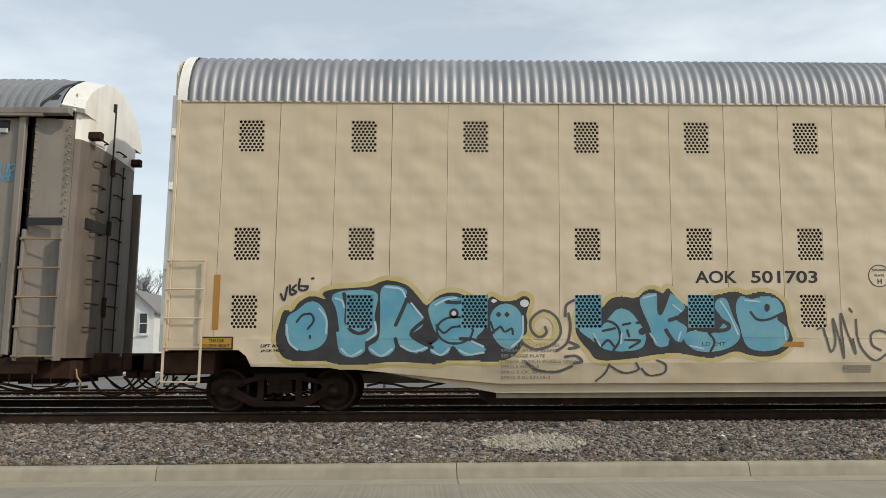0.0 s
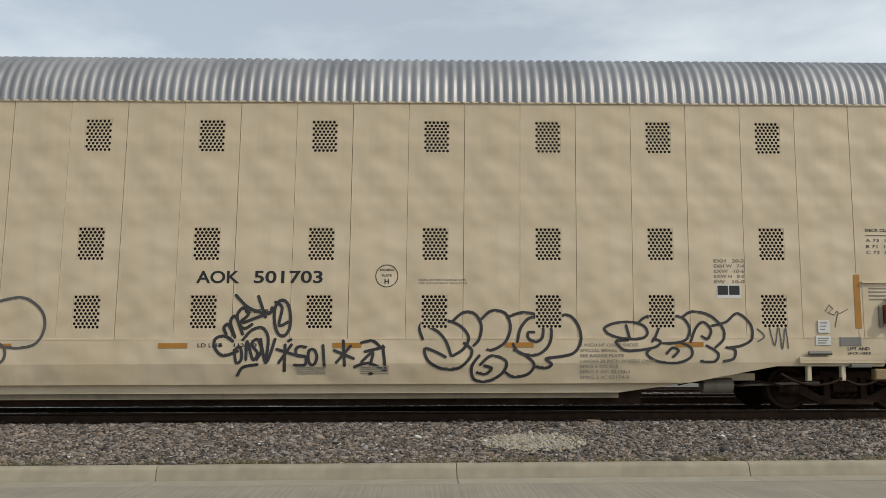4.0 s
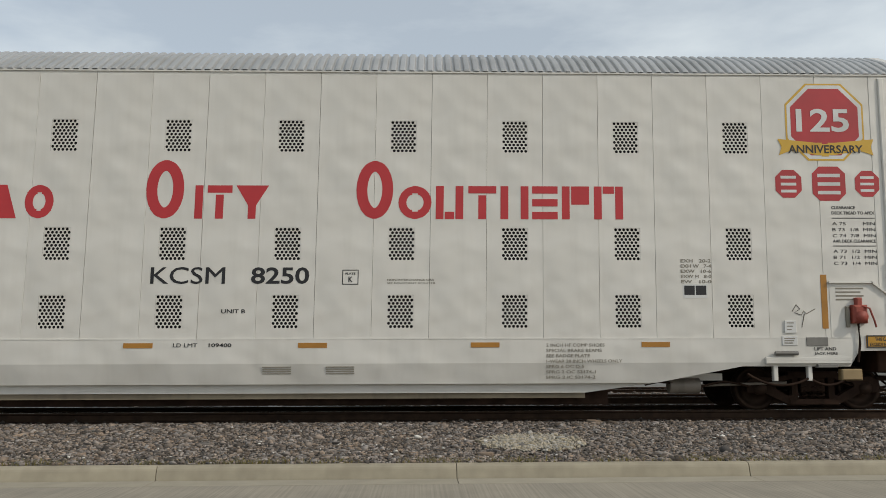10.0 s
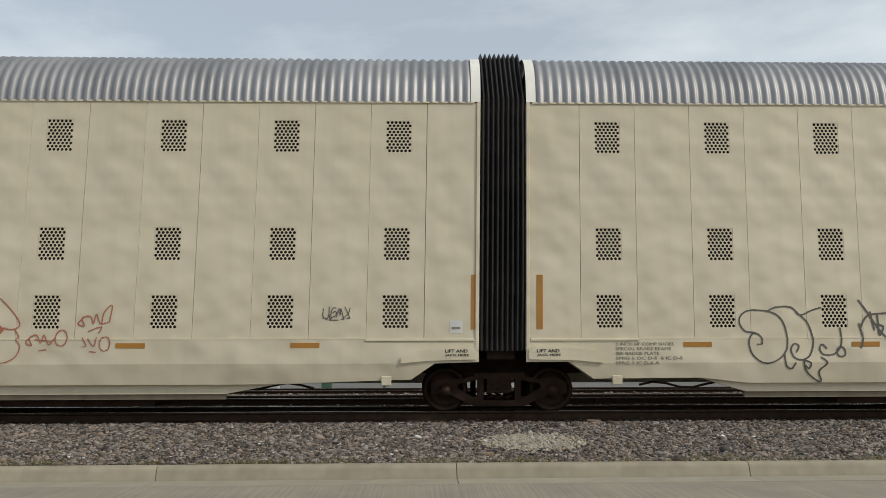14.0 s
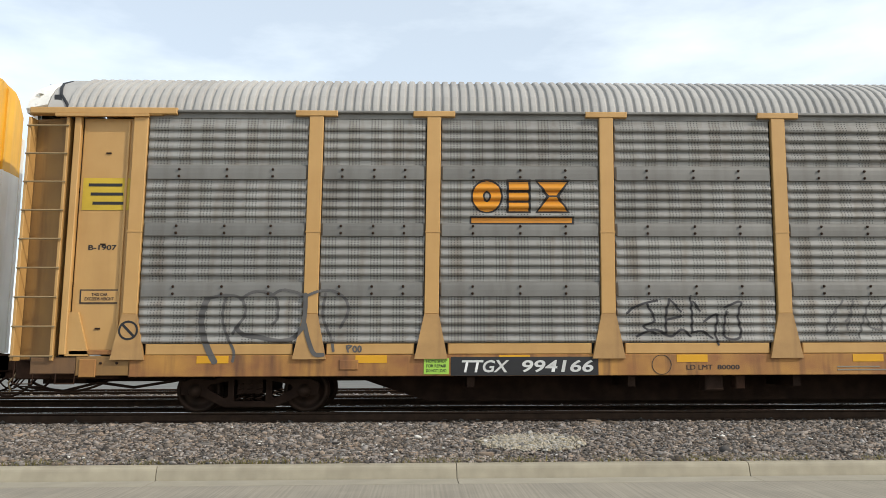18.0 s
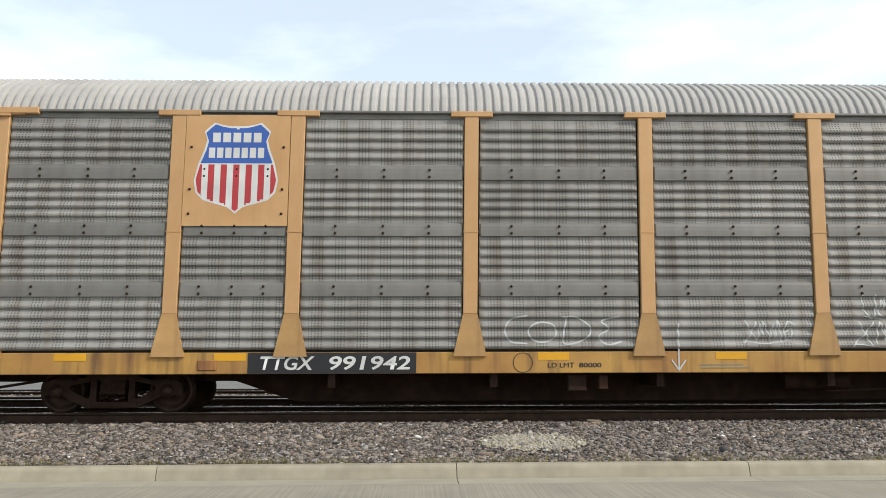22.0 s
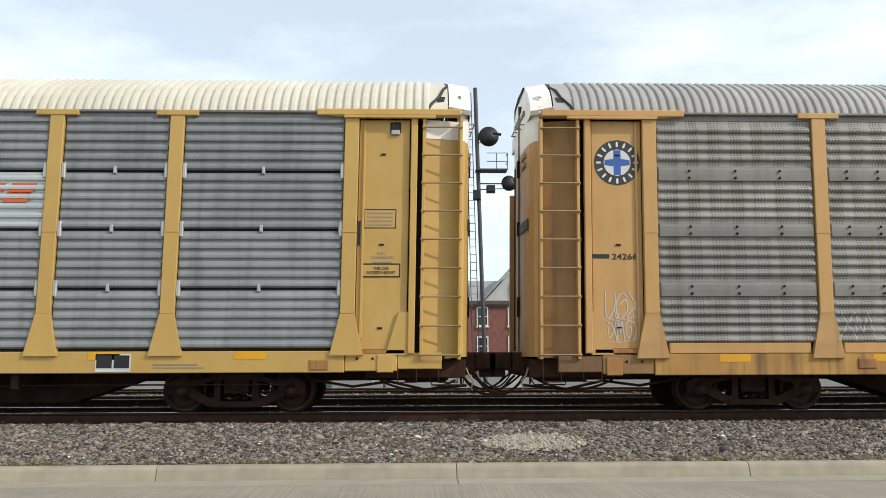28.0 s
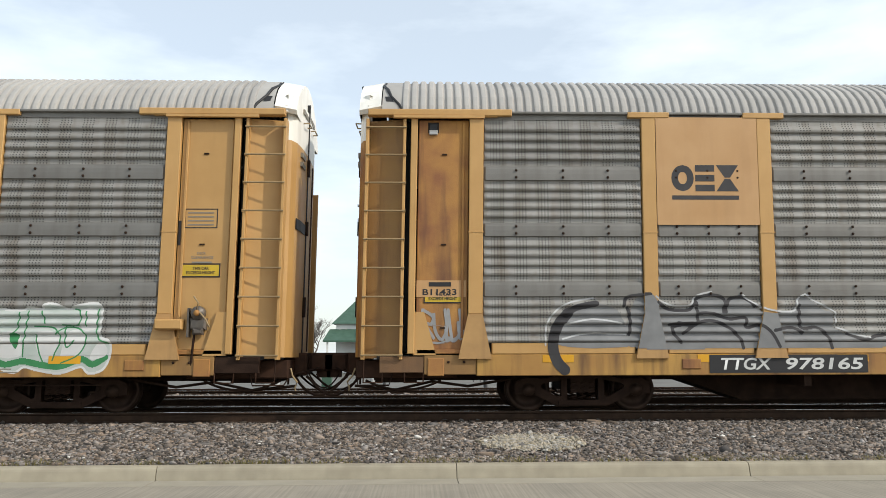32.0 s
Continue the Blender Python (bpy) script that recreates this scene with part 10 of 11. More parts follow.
scrawl(CAR_F, RF, (1.95, 3.9, 1.05, 1.45), 6, SPWHITE, 0.011, 93, label="thin white graffiti tag")
scrawl(CAR_F, RF, (2.1, 3.6, 1.5, 1.88), 6, SPWHITE, 0.010, 94, label="thin white graffiti tag")
# car G
number_board(CAR_G, -8.12, -5.6, 0.69, 0.93, "TTGX", "")
block_board(CAR_G, 5.36, 6.46, 0.70, 0.92)
sill_print(CAR_G, 3.42, 0.685, "BSMH 11", 0.46, 0.085)
lettering("BN 20524", -12.72, 2.12, 0.52, 0.095, INK, CAR_G, SIDE + 0.024)
for o in CAR_G.children:
    if o.name.startswith("side_sheet") and abs(o.location.x - 5.71) < 0.3 and o.data == SHEETS[("new", True, 1.05)][1]:
        o.material_slots[0].link = "OBJECT"
        o.material_slots[0].material = SILVERP
        o["label"] = "pale silver sheet with orange company blocks"
FG = FlatSide(SIDE - 0.032)
for a, b in ((4.60, 5.08), (5.17, 5.68), (5.77, 6.24), (6.33, 6.74)):
    spray(CAR_G, FG, FLAME, [rect(a, b, 3.39, 3.53, 0.5), rect(a + 0.085, b + 0.085, 3.56, 3.70, 0.5)], 0, name="logo_block", label="orange slanted company block")
# car H
number_board(CAR_H, -6.97, -4.45, 0.62, 0.86, "TTGX", "997287")
block_board(CAR_H, 5.07, 6.20, 0.64, 0.87)
lettering("24266", -12.56, 2.47, 0.42, 0.1, INK, CAR_H, SIDE + 0.024)
part("mark_bar", Shape().box(-12.88, -12.6, SIDE + 0.024, SIDE + 0.028, 2.49, 2.56), INK, CAR_H)
FH = FlatSide(SIDE + 0.026)


def disc(x, z, r, n=28):
    return ("poly", [(x + r * math.cos(2 * math.pi * i / n), z + r * math.sin(2 * math.pi * i / n)) for i in range(n)])


em = spray(CAR_H, FH, SPBLACK, [disc(-12.45, 4.09, 0.385)], 0, name="round_emblem", label="round dark emblem with blue cross")
spray(em, FH, PALE, [disc(-12.45, 4.09, 0.225)], 1, name="emblem_disc")
spray(em, FH, BLUEP, [rect(-12.51, -12.39, 3.88, 4.30), rect(-12.66, -12.24, 4.03, 4.15)], 2, name="emblem_cross")
ticks = []
for i in range(16):
    a = 2 * math.pi * i / 16
    x, z = -12.45 + 0.31 * math.cos(a), 4.09 + 0.31 * math.sin(a)
    ticks.append(("line", [(x - 0.03 * math.cos(a), z - 0.03 * math.sin(a)), (x + 0.03 * math.cos(a), z + 0.03 * math.sin(a))], 0.018))
each(em, FH, PALE, ticks, 1, 0.012, "emblem_bar")
FP = FlatSide(SIDE + 0.027)
scrawl(CAR_H, FP, (-12.7, -12.1, 1.5, 1.95), 3, SPWHITE, 0.008, 101, label="thin white graffiti tag")
scrawl(CAR_H, FP, (-12.75, -12.1, 1.15, 1.5), 5, SPWHITE, 0.008, 102, label="thin white graffiti tag")
scrawl(CAR_H, RE, (-8.9, -8.3, 1.15, 1.6), 2, SPWHITE, 0.007, 103, label="faint white tag")
lettering("2007 Mex", -2.57, 1.88, 0.95, 0.2, SPBLACK, CAR_H, SIDE - 0.052, name="graffiti_word")
lettering("SALTILLO", -3.76, 0.99, 0.74, 0.1, SPBLACK, CAR_H, SIDE - 0.044, name="graffiti_word")
lettering("COAHUILA", -2.46, 0.99, 0.8, 0.1, SPBLACK, CAR_H, SIDE - 0.044, name="graffiti_word")
gr = marks(CAR_H, RE, SPBLACK, 0.026, [[(-3.39, 2.12), (-3.51, 2.18), (-3.6, 2.09), (-3.55, 1.98), (-3.41, 1.97), (-3.3, 2.05), (-3.29, 2.2), (-3.43, 2.29), (-3.61, 2.29), (-3.75, 2.17), (-3.79, 2.0), (-3.7, 1.87), (-3.5, 1.85), (-3.28, 1.91), (-3.01, 1.89), (-2.94, 1.77), (-2.91, 2.04)]], layer=3, label="black sprayed swirl")
gr = marks(CAR_H, RE, SPBLACK, 0.024, [[(-3.1, 1.59), (-3.0, 1.69), (-3.03, 1.36)], [(-3.08, 1.64), (-2.82, 1.68), (-3.01, 1.51), (-2.77, 1.34)], [(-2.75, 1.68), (-2.64, 1.66), (-2.74, 1.53), (-2.63, 1.44), (-2.75, 1.36)], [(-2.59, 1.39), (-2.55, 1.69), (-2.43, 1.28), (-2.33, 1.73)], [(-2.02, 1.51), (-2.06, 1.4), (-2.15, 1.34), (-2.26, 1.34), (-2.36, 1.4), (-2.4, 1.51), (-2.37, 1.61), (-2.28, 1.68), (-2.16, 1.68), (-2.06, 1.61), (-2.02, 1.51)], [(-2.29, 1.37), (-2.24, 1.44)], [(-2.18, 1.43), (-2.15, 1.43)], [(-3.31, 1.62), (-3.17, 1.52)], [(-3.54, 1.41), (-3.34, 1.45), (-3.13, 1.47)], [(-3.12, 1.32), (-2.98, 1.41), (-2.89, 1.27), (-2.72, 1.41), (-2.62, 1.18), (-2.52, 1.37)]], layer=3, label="scrawled graffiti tag")
marks(gr, RE, SPBLACK, 0.018, [[(-3.11, 1.14), (-2.88, 1.18), (-2.65, 1.12)], [(-2.95, 1.09), (-2.98, 0.84)], [(-2.07, 1.8), (-1.88, 1.82)]], layer=3)
gr = marks(CAR_H, RE, SPWHITE, 0.011, [[(-5.61, 1.45), (-5.55, 1.63), (-5.38, 1.66), (-5.32, 1.56), (-5.45, 1.47)], [(-5.31, 1.69), (-5.21, 1.56), (-5.27, 1.38)], [(-5.09, 1.69), (-4.99, 1.56), (-4.94, 1.69), (-4.82, 1.66), (-4.87, 1.47), (-5.0, 1.32), (-4.75, 1.29)], [(-4.72, 1.55), (-4.67, 1.69), (-4.51, 1.69), (-4.43, 1.47), (-4.63, 1.39)], [(-4.17, 1.69), (-4.05, 1.66), (-4.1, 1.54)]], layer=3, label="thin white graffiti tag")
gr = marks(CAR_H, RE, SPWHITE, 0.011, [[(-3.84, 1.64), (-3.73, 1.78), (-3.53, 1.73), (-3.49, 1.55), (-3.69, 1.55), (-3.66, 1.66)], [(-3.77, 1.46), (-3.43, 1.45)], [(-3.49, 1.66), (-3.31, 1.64), (-3.19, 1.66), (-3.26, 1.51)], [(-3.84, 1.27), (-3.73, 1.21), (-3.69, 1.37), (-3.6, 1.2), (-3.47, 1.42), (-3.4, 1.21), (-3.22, 1.24)], [(-3.34, 1.46), (-3.32, 1.27)]], layer=3, label="thin white graffiti tag")
gr = blobs(CAR_H, RE, SPBLACK, [[(-1.22, 2.37), (-0.86, 2.37), (-0.32, 2.35), (0.23, 2.26), (0.5, 2.36), (1.05, 2.35), (1.42, 2.28), (1.62, 2.09), (1.7, 1.82), (1.75, 1.55), (1.89, 1.27), (1.93, 1.08), (1.98, 0.83), (1.84, 0.64), (0.26, 0.64), (-1.17, 0.65), (-1.52, 0.79), (-1.65, 1.09), (-1.6, 1.55), (-1.5, 1.91), (-1.4, 2.18)]], layer=0, label="large silver graffiti with black shading")
blobs(gr, RE, SPSILVER, [[(-1.15, 1.55), (-1.12, 1.91), (-0.95, 2.18), (-0.63, 2.32), (-0.31, 2.29), (-0.04, 2.14), (0.15, 1.86), (0.15, 1.55), (0.05, 1.32), (-0.11, 1.14), (-0.96, 1.14), (-1.1, 1.33)], [(0.28, 1.77), (0.34, 2.05), (0.6, 2.26), (1.01, 2.32), (1.33, 2.23), (1.49, 2.05), (1.56, 1.77), (1.56, 1.58), (1.15, 1.56), (0.79, 1.47), (0.47, 1.66)], [(0.32, 1.53), (0.61, 1.52), (0.88, 1.37), (1.15, 1.53), (1.47, 1.5), (1.65, 1.36), (1.77, 1.14), (1.78, 0.99), (0.39, 0.99), (0.18, 1.08)]], layer=1)
blobs(gr, RE, SPSILVER, [[(-1.25, 0.66), (-1.16, 0.76), (-1.23, 0.84), (-1.09, 0.92), (-1.17, 1.12), (1.86, 1.11), (1.77, 0.83), (1.91, 0.87), (1.82, 0.65)]], layer=1.4, soft=False)
blobs(gr, RE, SPBLACK, [[(0.92, 1.66), (0.89, 1.75), (1.01, 1.82), (1.11, 1.73), (1.06, 1.57), (0.99, 1.57)], [(0.79, 1.32), (0.83, 1.46), (0.97, 1.44), (1.04, 1.28), (1.02, 1.16), (0.86, 1.16)], [(0.11, 1.55), (0.29, 1.68), (0.35, 1.55), (0.23, 1.28), (0.09, 1.08), (0.16, 1.32)], [(-0.43, 1.13), (-0.44, 1.09), (-0.48, 1.08), (-0.51, 1.11), (-0.51, 1.15), (-0.48, 1.17), (-0.44, 1.16)], [(-0.74, 1.01), (-0.24, 1.03), (-0.38, 0.95), (-0.46, 0.88), (-0.6, 0.94)]], layer=2)
marks(gr, RE, SPBLACK, 0.034, [[(0.22, 1.7), (0.47, 1.65), (0.74, 1.49), (1.01, 1.4), (1.08, 1.28)], [(1.06, 1.57), (1.33, 1.53), (1.59, 1.55)]], layer=2)
marks(gr, RE, SPBLACK, 0.02, [[(0.52, 1.26), (0.29, 1.08), (0.38, 1.13), (0.12, 0.9)], [(0.36, 0.85), (0.22, 0.72), (0.33, 0.74), (0.21, 0.62)], [(-0.46, 0.88), (-0.5, 0.64)], [(-1.08, 1.12), (-0.96, 1.07)]], layer=2.5)
marks(gr, RE, PALE, 0.022, [[(-1.11, 1.44), (-1.15, 1.73), (-1.08, 2.0), (-0.86, 2.23), (-0.54, 2.32), (-0.22, 2.26), (0.01, 2.09), (0.15, 1.82), (0.13, 1.55), (0.05, 1.35)], [(0.31, 1.86), (0.37, 2.09), (0.6, 2.26)], [(1.05, 2.33), (1.28, 2.27), (1.44, 2.07)], [(1.17, 1.52), (1.47, 1.47), (1.65, 1.27), (1.75, 1.08)], [(0.89, 1.59), (0.88, 1.73), (0.98, 1.82)], [(0.74, 1.29), (0.79, 1.17), (0.97, 1.13)]], layer=3)
marks(gr, RE, PALE, 0.013, [[(-1.33, 1.55), (-1.31, 1.78), (-1.23, 2.0), (-0.99, 2.23)], [(-1.43, 1.23), (-1.1, 1.19), (-0.99, 1.12)], [(0.56, 2.07), (0.73, 2.23), (0.67, 2.02)], [(1.56, 1.91), (1.62, 1.64)], [(0.08, 1.28), (0.2, 1.5)], [(-1.18, 0.84), (-1.07, 0.92)], [(1.82, 0.74), (1.93, 0.88)], [(0.38, 1.19), (0.57, 1.29)], [(1.47, 2.09), (1.53, 1.91)]], layer=3)
gr = marks(CAR_H, RE, SPBLACK, 0.012, [[(1.79, 2.28), (1.95, 2.2), (1.8, 2.16)], [(1.84, 2.31), (1.9, 2.11)], [(1.79, 2.04), (1.97, 2.0), (1.82, 1.95), (1.8, 2.04)], [(1.79, 1.77), (1.9, 1.84), (1.99, 1.76), (1.8, 1.65), (1.97, 1.62)], [(1.82, 1.49), (2.0, 1.58), (1.97, 1.42), (1.82, 1.49)], [(1.86, 1.35), (1.99, 1.38), (1.93, 1.26), (2.04, 1.29)], [(1.86, 1.18), (2.02, 1.17), (1.89, 1.08)], [(2.15, 1.26), (2.28, 1.14), (2.19, 1.05)], [(2.38, 1.32), (2.47, 1.09), (2.28, 1.08)], [(2.51, 1.27), (2.58, 1.02)], [(2.24, 2.18), (2.33, 2.0)], [(2.41, 2.29), (2.45, 2.11)]], layer=3, label="scrawled graffiti tag")
gr = marks(CAR_H, RE, PALE, 0.045, [[(3.07, 1.68), (3.09, 2.0), (3.16, 2.18), (3.44, 2.32), (3.67, 2.18), (3.81, 2.16), (4.27, 2.28), (4.44, 2.29), (4.55, 2.18), (4.5, 1.82), (4.35, 1.68), (4.62, 1.52), (4.8, 1.27), (4.85, 1.12), (4.68, 1.03), (4.6, 0.85), (4.46, 0.73), (4.05, 0.68), (3.78, 0.74), (3.42, 0.71), (3.02, 0.67), (2.95, 0.86), (2.84, 1.07), (3.01, 1.27), (3.08, 1.45), (3.07, 1.68)]], layer=0, label="white and green graffiti piece")
blobs(gr, RE, SPMINT, [[(3.07, 1.68), (3.09, 2.0), (3.16, 2.18), (3.44, 2.32), (3.67, 2.18), (3.81, 2.16), (4.27, 2.28), (4.44, 2.29), (4.55, 2.18), (4.5, 1.82), (4.35, 1.68), (4.62, 1.52), (4.8, 1.27), (4.85, 1.12), (4.68, 1.03), (4.6, 0.85), (4.46, 0.73), (4.05, 0.68), (3.78, 0.74), (3.42, 0.71), (3.02, 0.67), (2.95, 0.86), (2.84, 1.07), (3.01, 1.27), (3.08, 1.45)]], layer=0.6)
marks(gr, RE, SPGREEN, 0.016, [[(3.07, 1.68), (3.09, 2.0), (3.16, 2.18), (3.44, 2.32), (3.67, 2.18), (3.81, 2.16), (4.27, 2.28), (4.44, 2.29), (4.55, 2.18), (4.5, 1.82), (4.35, 1.68), (4.62, 1.52), (4.8, 1.27), (4.85, 1.12), (4.68, 1.03), (4.6, 0.85), (4.46, 0.73), (4.05, 0.68), (3.78, 0.74), (3.42, 0.71), (3.02, 0.67), (2.95, 0.86), (2.84, 1.07), (3.01, 1.27), (3.08, 1.45), (3.07, 1.68)]], layer=1.2)
blobs(gr, RE, SPGREEN, [[(3.34, 1.54), (3.59, 1.59), (3.54, 1.32), (3.5, 1.13), (3.31, 1.17)], [(3.69, 2.18), (3.86, 2.18), (3.8, 1.91), (3.89, 1.82), (3.99, 1.77), (4.09, 1.72), (4.05, 1.52), (3.89, 1.52), (3.8, 1.64), (3.62, 1.72), (3.64, 2.0)], [(4.06, 1.08), (4.08, 1.27), (4.21, 1.41), (4.32, 1.36), (4.36, 1.18), (4.24, 1.06)], [(3.01, 0.68), (3.19, 0.82), (3.37, 0.74), (3.78, 0.87), (4.07, 0.75), (3.78, 0.73), (3.41, 0.68)]], layer=1.6)
marks(gr, RE, SPGREEN, 0.016, [[(3.24, 1.13), (3.29, 1.54), (3.41, 1.68), (3.6, 1.65), (3.63, 1.41), (3.59, 1.13)], [(3.68, 1.16), (3.72, 1.43), (3.8, 1.52), (3.96, 1.4), (3.99, 1.14)], [(4.06, 1.91), (4.27, 2.05), (4.47, 1.86)], [(4.13, 1.68), (4.27, 1.54), (4.16, 1.34)], [(4.31, 1.82), (4.62, 1.48), (4.8, 1.16), (4.68, 1.07), (4.52, 1.07)], [(3.16, 2.09), (3.18, 1.73)], [(3.9, 2.13), (4.03, 1.91), (4.1, 2.05)]], layer=1.6)
blobs(gr, RE, PALE, [[(3.7, 1.18), (3.74, 1.36), (3.81, 1.45), (3.94, 1.36), (3.97, 1.16)], [(4.15, 1.54), (4.26, 1.72), (4.35, 1.54), (4.2, 1.41)], [(3.14, 2.05), (3.44, 2.18), (3.6, 2.09), (3.58, 1.77), (3.16, 1.73)]], layer=1.3)
gr = marks(CAR_H, RE, PALE, 0.03, [[(4.95, 1.65), (5.18, 1.68), (5.21, 1.86), (5.34, 2.0), (5.57, 2.07), (5.85, 2.04), (6.13, 2.09), (6.41, 2.09), (6.61, 2.11), (6.59, 1.91), (6.63, 1.68), (6.8, 1.54), (6.88, 1.36), (7.06, 1.26), (7.11, 1.08), (7.04, 0.9), (6.9, 0.85), (6.72, 0.94), (6.36, 0.98), (6.15, 0.85), (5.99, 0.98), (5.84, 0.84), (5.57, 0.99), (5.34, 1.01), (5.06, 0.9), (4.96, 0.85), (4.98, 1.18), (5.15, 1.34), (4.94, 1.4), (4.92, 1.54), (4.95, 1.65)]], layer=0, label="white and black graffiti piece")
blobs(gr, RE, SPWHITE, [[(4.95, 1.65), (5.18, 1.68), (5.21, 1.86), (5.34, 2.0), (5.57, 2.07), (5.85, 2.04), (6.13, 2.09), (6.41, 2.09), (6.61, 2.11), (6.59, 1.91), (6.63, 1.68), (6.8, 1.54), (6.88, 1.36), (7.06, 1.26), (7.11, 1.08), (7.04, 0.9), (6.9, 0.85), (6.72, 0.94), (6.36, 0.98), (6.15, 0.85), (5.99, 0.98), (5.84, 0.84), (5.57, 0.99), (5.34, 1.01), (5.06, 0.9), (4.96, 0.85), (4.98, 1.18), (5.15, 1.34), (4.94, 1.4), (4.92, 1.54)]], layer=0.6)
marks(gr, RE, SPBLACK, 0.018, [[(4.98, 1.63), (5.28, 1.65), (5.28, 1.54), (5.13, 1.52), (5.13, 1.43), (5.29, 1.45), (5.28, 1.34), (4.98, 1.18)], [(5.21, 1.81), (5.36, 1.98), (5.61, 2.04), (5.8, 2.02), (5.81, 1.72), (5.69, 1.67), (5.56, 1.81), (5.44, 1.76)], [(5.55, 1.63), (5.49, 1.36), (5.55, 1.13), (5.62, 0.98)], [(5.84, 2.0), (5.85, 1.68), (5.9, 1.45), (5.81, 1.18), (5.71, 0.98)], [(5.89, 1.94), (6.12, 2.04), (6.2, 1.68), (6.23, 1.36), (6.16, 1.13), (6.08, 0.98)]], layer=1.4)
marks(gr, RE, SPBLACK, 0.018, [[(6.21, 1.94), (6.4, 2.04), (6.55, 2.02), (6.56, 1.72), (6.66, 1.61)], [(5.38, 1.98), (5.51, 1.91), (5.61, 2.04)], [(5.98, 1.98), (6.04, 1.89), (6.14, 2.04)], [(6.31, 1.98), (6.42, 1.89), (6.55, 2.02)], [(6.67, 1.66), (6.84, 1.48), (6.9, 1.36), (7.09, 1.21), (7.05, 1.03)]], layer=1.4)
blobs(gr, RE, SPBLACK, [[(5.59, 1.56), (5.69, 1.59), (5.71, 1.4), (5.63, 1.2), (5.59, 1.36)], [(5.96, 1.54), (6.08, 1.59), (6.09, 1.27), (6.04, 1.07), (5.95, 1.18), (5.93, 1.4)], [(6.38, 1.56), (6.53, 1.56), (6.76, 1.25), (6.56, 1.36), (6.37, 1.38)]], layer=1.4)
marks(gr, RE, SPBLACK, 0.045, [[(5.02, 0.93), (5.25, 1.04), (5.49, 1.12), (5.57, 0.98), (5.71, 1.05), (5.85, 0.89), (6.08, 1.03), (6.45, 1.07), (6.73, 0.99), (6.91, 0.9), (7.05, 0.93)]], layer=1.0)
gr = marks(CAR_H, RE, PALE, 0.035, [[(9.22, 1.19), (9.26, 1.32), (9.33, 1.44), (9.33, 1.65), (9.53, 1.63), (9.72, 1.64), (9.81, 1.68), (10.01, 1.65), (10.06, 1.73), (10.22, 1.73), (10.43, 1.65), (10.58, 1.71), (10.92, 1.71), (10.92, 1.25), (11.08, 1.15), (11.1, 0.95), (11.0, 0.73), (10.8, 0.68), (10.67, 0.78), (10.35, 0.68), (9.99, 0.73), (9.79, 0.78), (9.63, 0.69), (9.4, 0.77), (9.25, 0.93), (9.22, 1.19)]], layer=0, label="pale green and white graffiti piece")
blobs(gr, RE, SPMINT, [[(9.22, 1.19), (9.26, 1.32), (9.33, 1.44), (9.33, 1.65), (9.53, 1.63), (9.72, 1.64), (9.81, 1.68), (10.01, 1.65), (10.06, 1.73), (10.22, 1.73), (10.43, 1.65), (10.58, 1.71), (10.92, 1.71), (10.92, 1.25), (11.08, 1.15), (11.1, 0.95), (11.0, 0.73), (10.8, 0.68), (10.67, 0.78), (10.35, 0.68), (9.99, 0.73), (9.79, 0.78), (9.63, 0.69), (9.4, 0.77), (9.25, 0.93)]], layer=0.6)
marks(gr, RE, SPGREEN, 0.05, [[(9.31, 0.89), (9.49, 0.8), (9.76, 0.85), (10.08, 0.79), (10.35, 0.77), (10.67, 0.88), (10.85, 0.8), (11.04, 0.91)]], layer=1.0)
blobs(gr, RE, PALE, [[(9.35, 1.26), (9.63, 1.32), (9.73, 1.14), (9.72, 0.93), (9.35, 0.93)], [(9.94, 1.27), (10.22, 1.32), (10.32, 1.17), (10.24, 0.93), (10.03, 0.9)], [(10.35, 0.86), (10.62, 0.96), (10.72, 1.16), (10.63, 1.34), (10.43, 1.27)], [(10.92, 1.14), (11.06, 1.07), (11.04, 0.93), (10.8, 0.88)], [(10.63, 1.65), (10.87, 1.65), (10.86, 1.36), (10.64, 1.36)]], layer=1.3)
marks(gr, RE, SPGREEN, 0.011, [[(9.34, 1.64), (9.33, 1.35)], [(9.67, 1.62), (9.64, 1.35), (9.53, 1.26)], [(9.81, 1.64), (9.76, 1.18), (9.76, 0.92)], [(9.9, 1.4), (10.22, 1.37), (10.33, 1.18), (10.26, 0.99), (10.22, 0.86)], [(9.94, 1.27), (10.01, 0.99), (10.08, 0.83)], [(10.35, 0.82), (10.62, 0.95), (10.73, 1.18), (10.63, 1.35), (10.4, 1.38), (10.24, 1.27)], [(10.4, 1.4), (10.42, 1.07), (10.55, 1.18)], [(10.52, 1.67), (10.61, 1.63), (10.6, 1.42), (10.35, 1.42)], [(10.71, 1.63), (10.71, 1.4)], [(10.9, 1.67), (10.9, 1.24), (11.08, 1.13)], [(10.01, 1.64), (10.08, 1.44)]], layer=1.7)
blobs(gr, RE, SPGREEN, [[(9.52, 1.27), (9.68, 1.27), (9.64, 1.04)]], layer=1.7)
part("word_bar", Shape().box(7.52, 8.02, SIDE - 0.042, SIDE - 0.036, 1.0, 1.05), PALE, CAR_H)
scrawl(CAR_H, RE, (7.5, 8.4, 1.2, 1.8), 6, SPGREY, 0.010, 115)
# car I
number_board(CAR_I, -8.16, -5.58, 0.635, 0.925, "TTGX", "978165")
sg = board(CAR_I, -8.96, -7.27, 3.03, 4.84, PEACH, SIDE - 0.068, "yellow sign panel with dark company blocks", "sign_panel")
FI = FlatSide(SIDE - 0.0755)
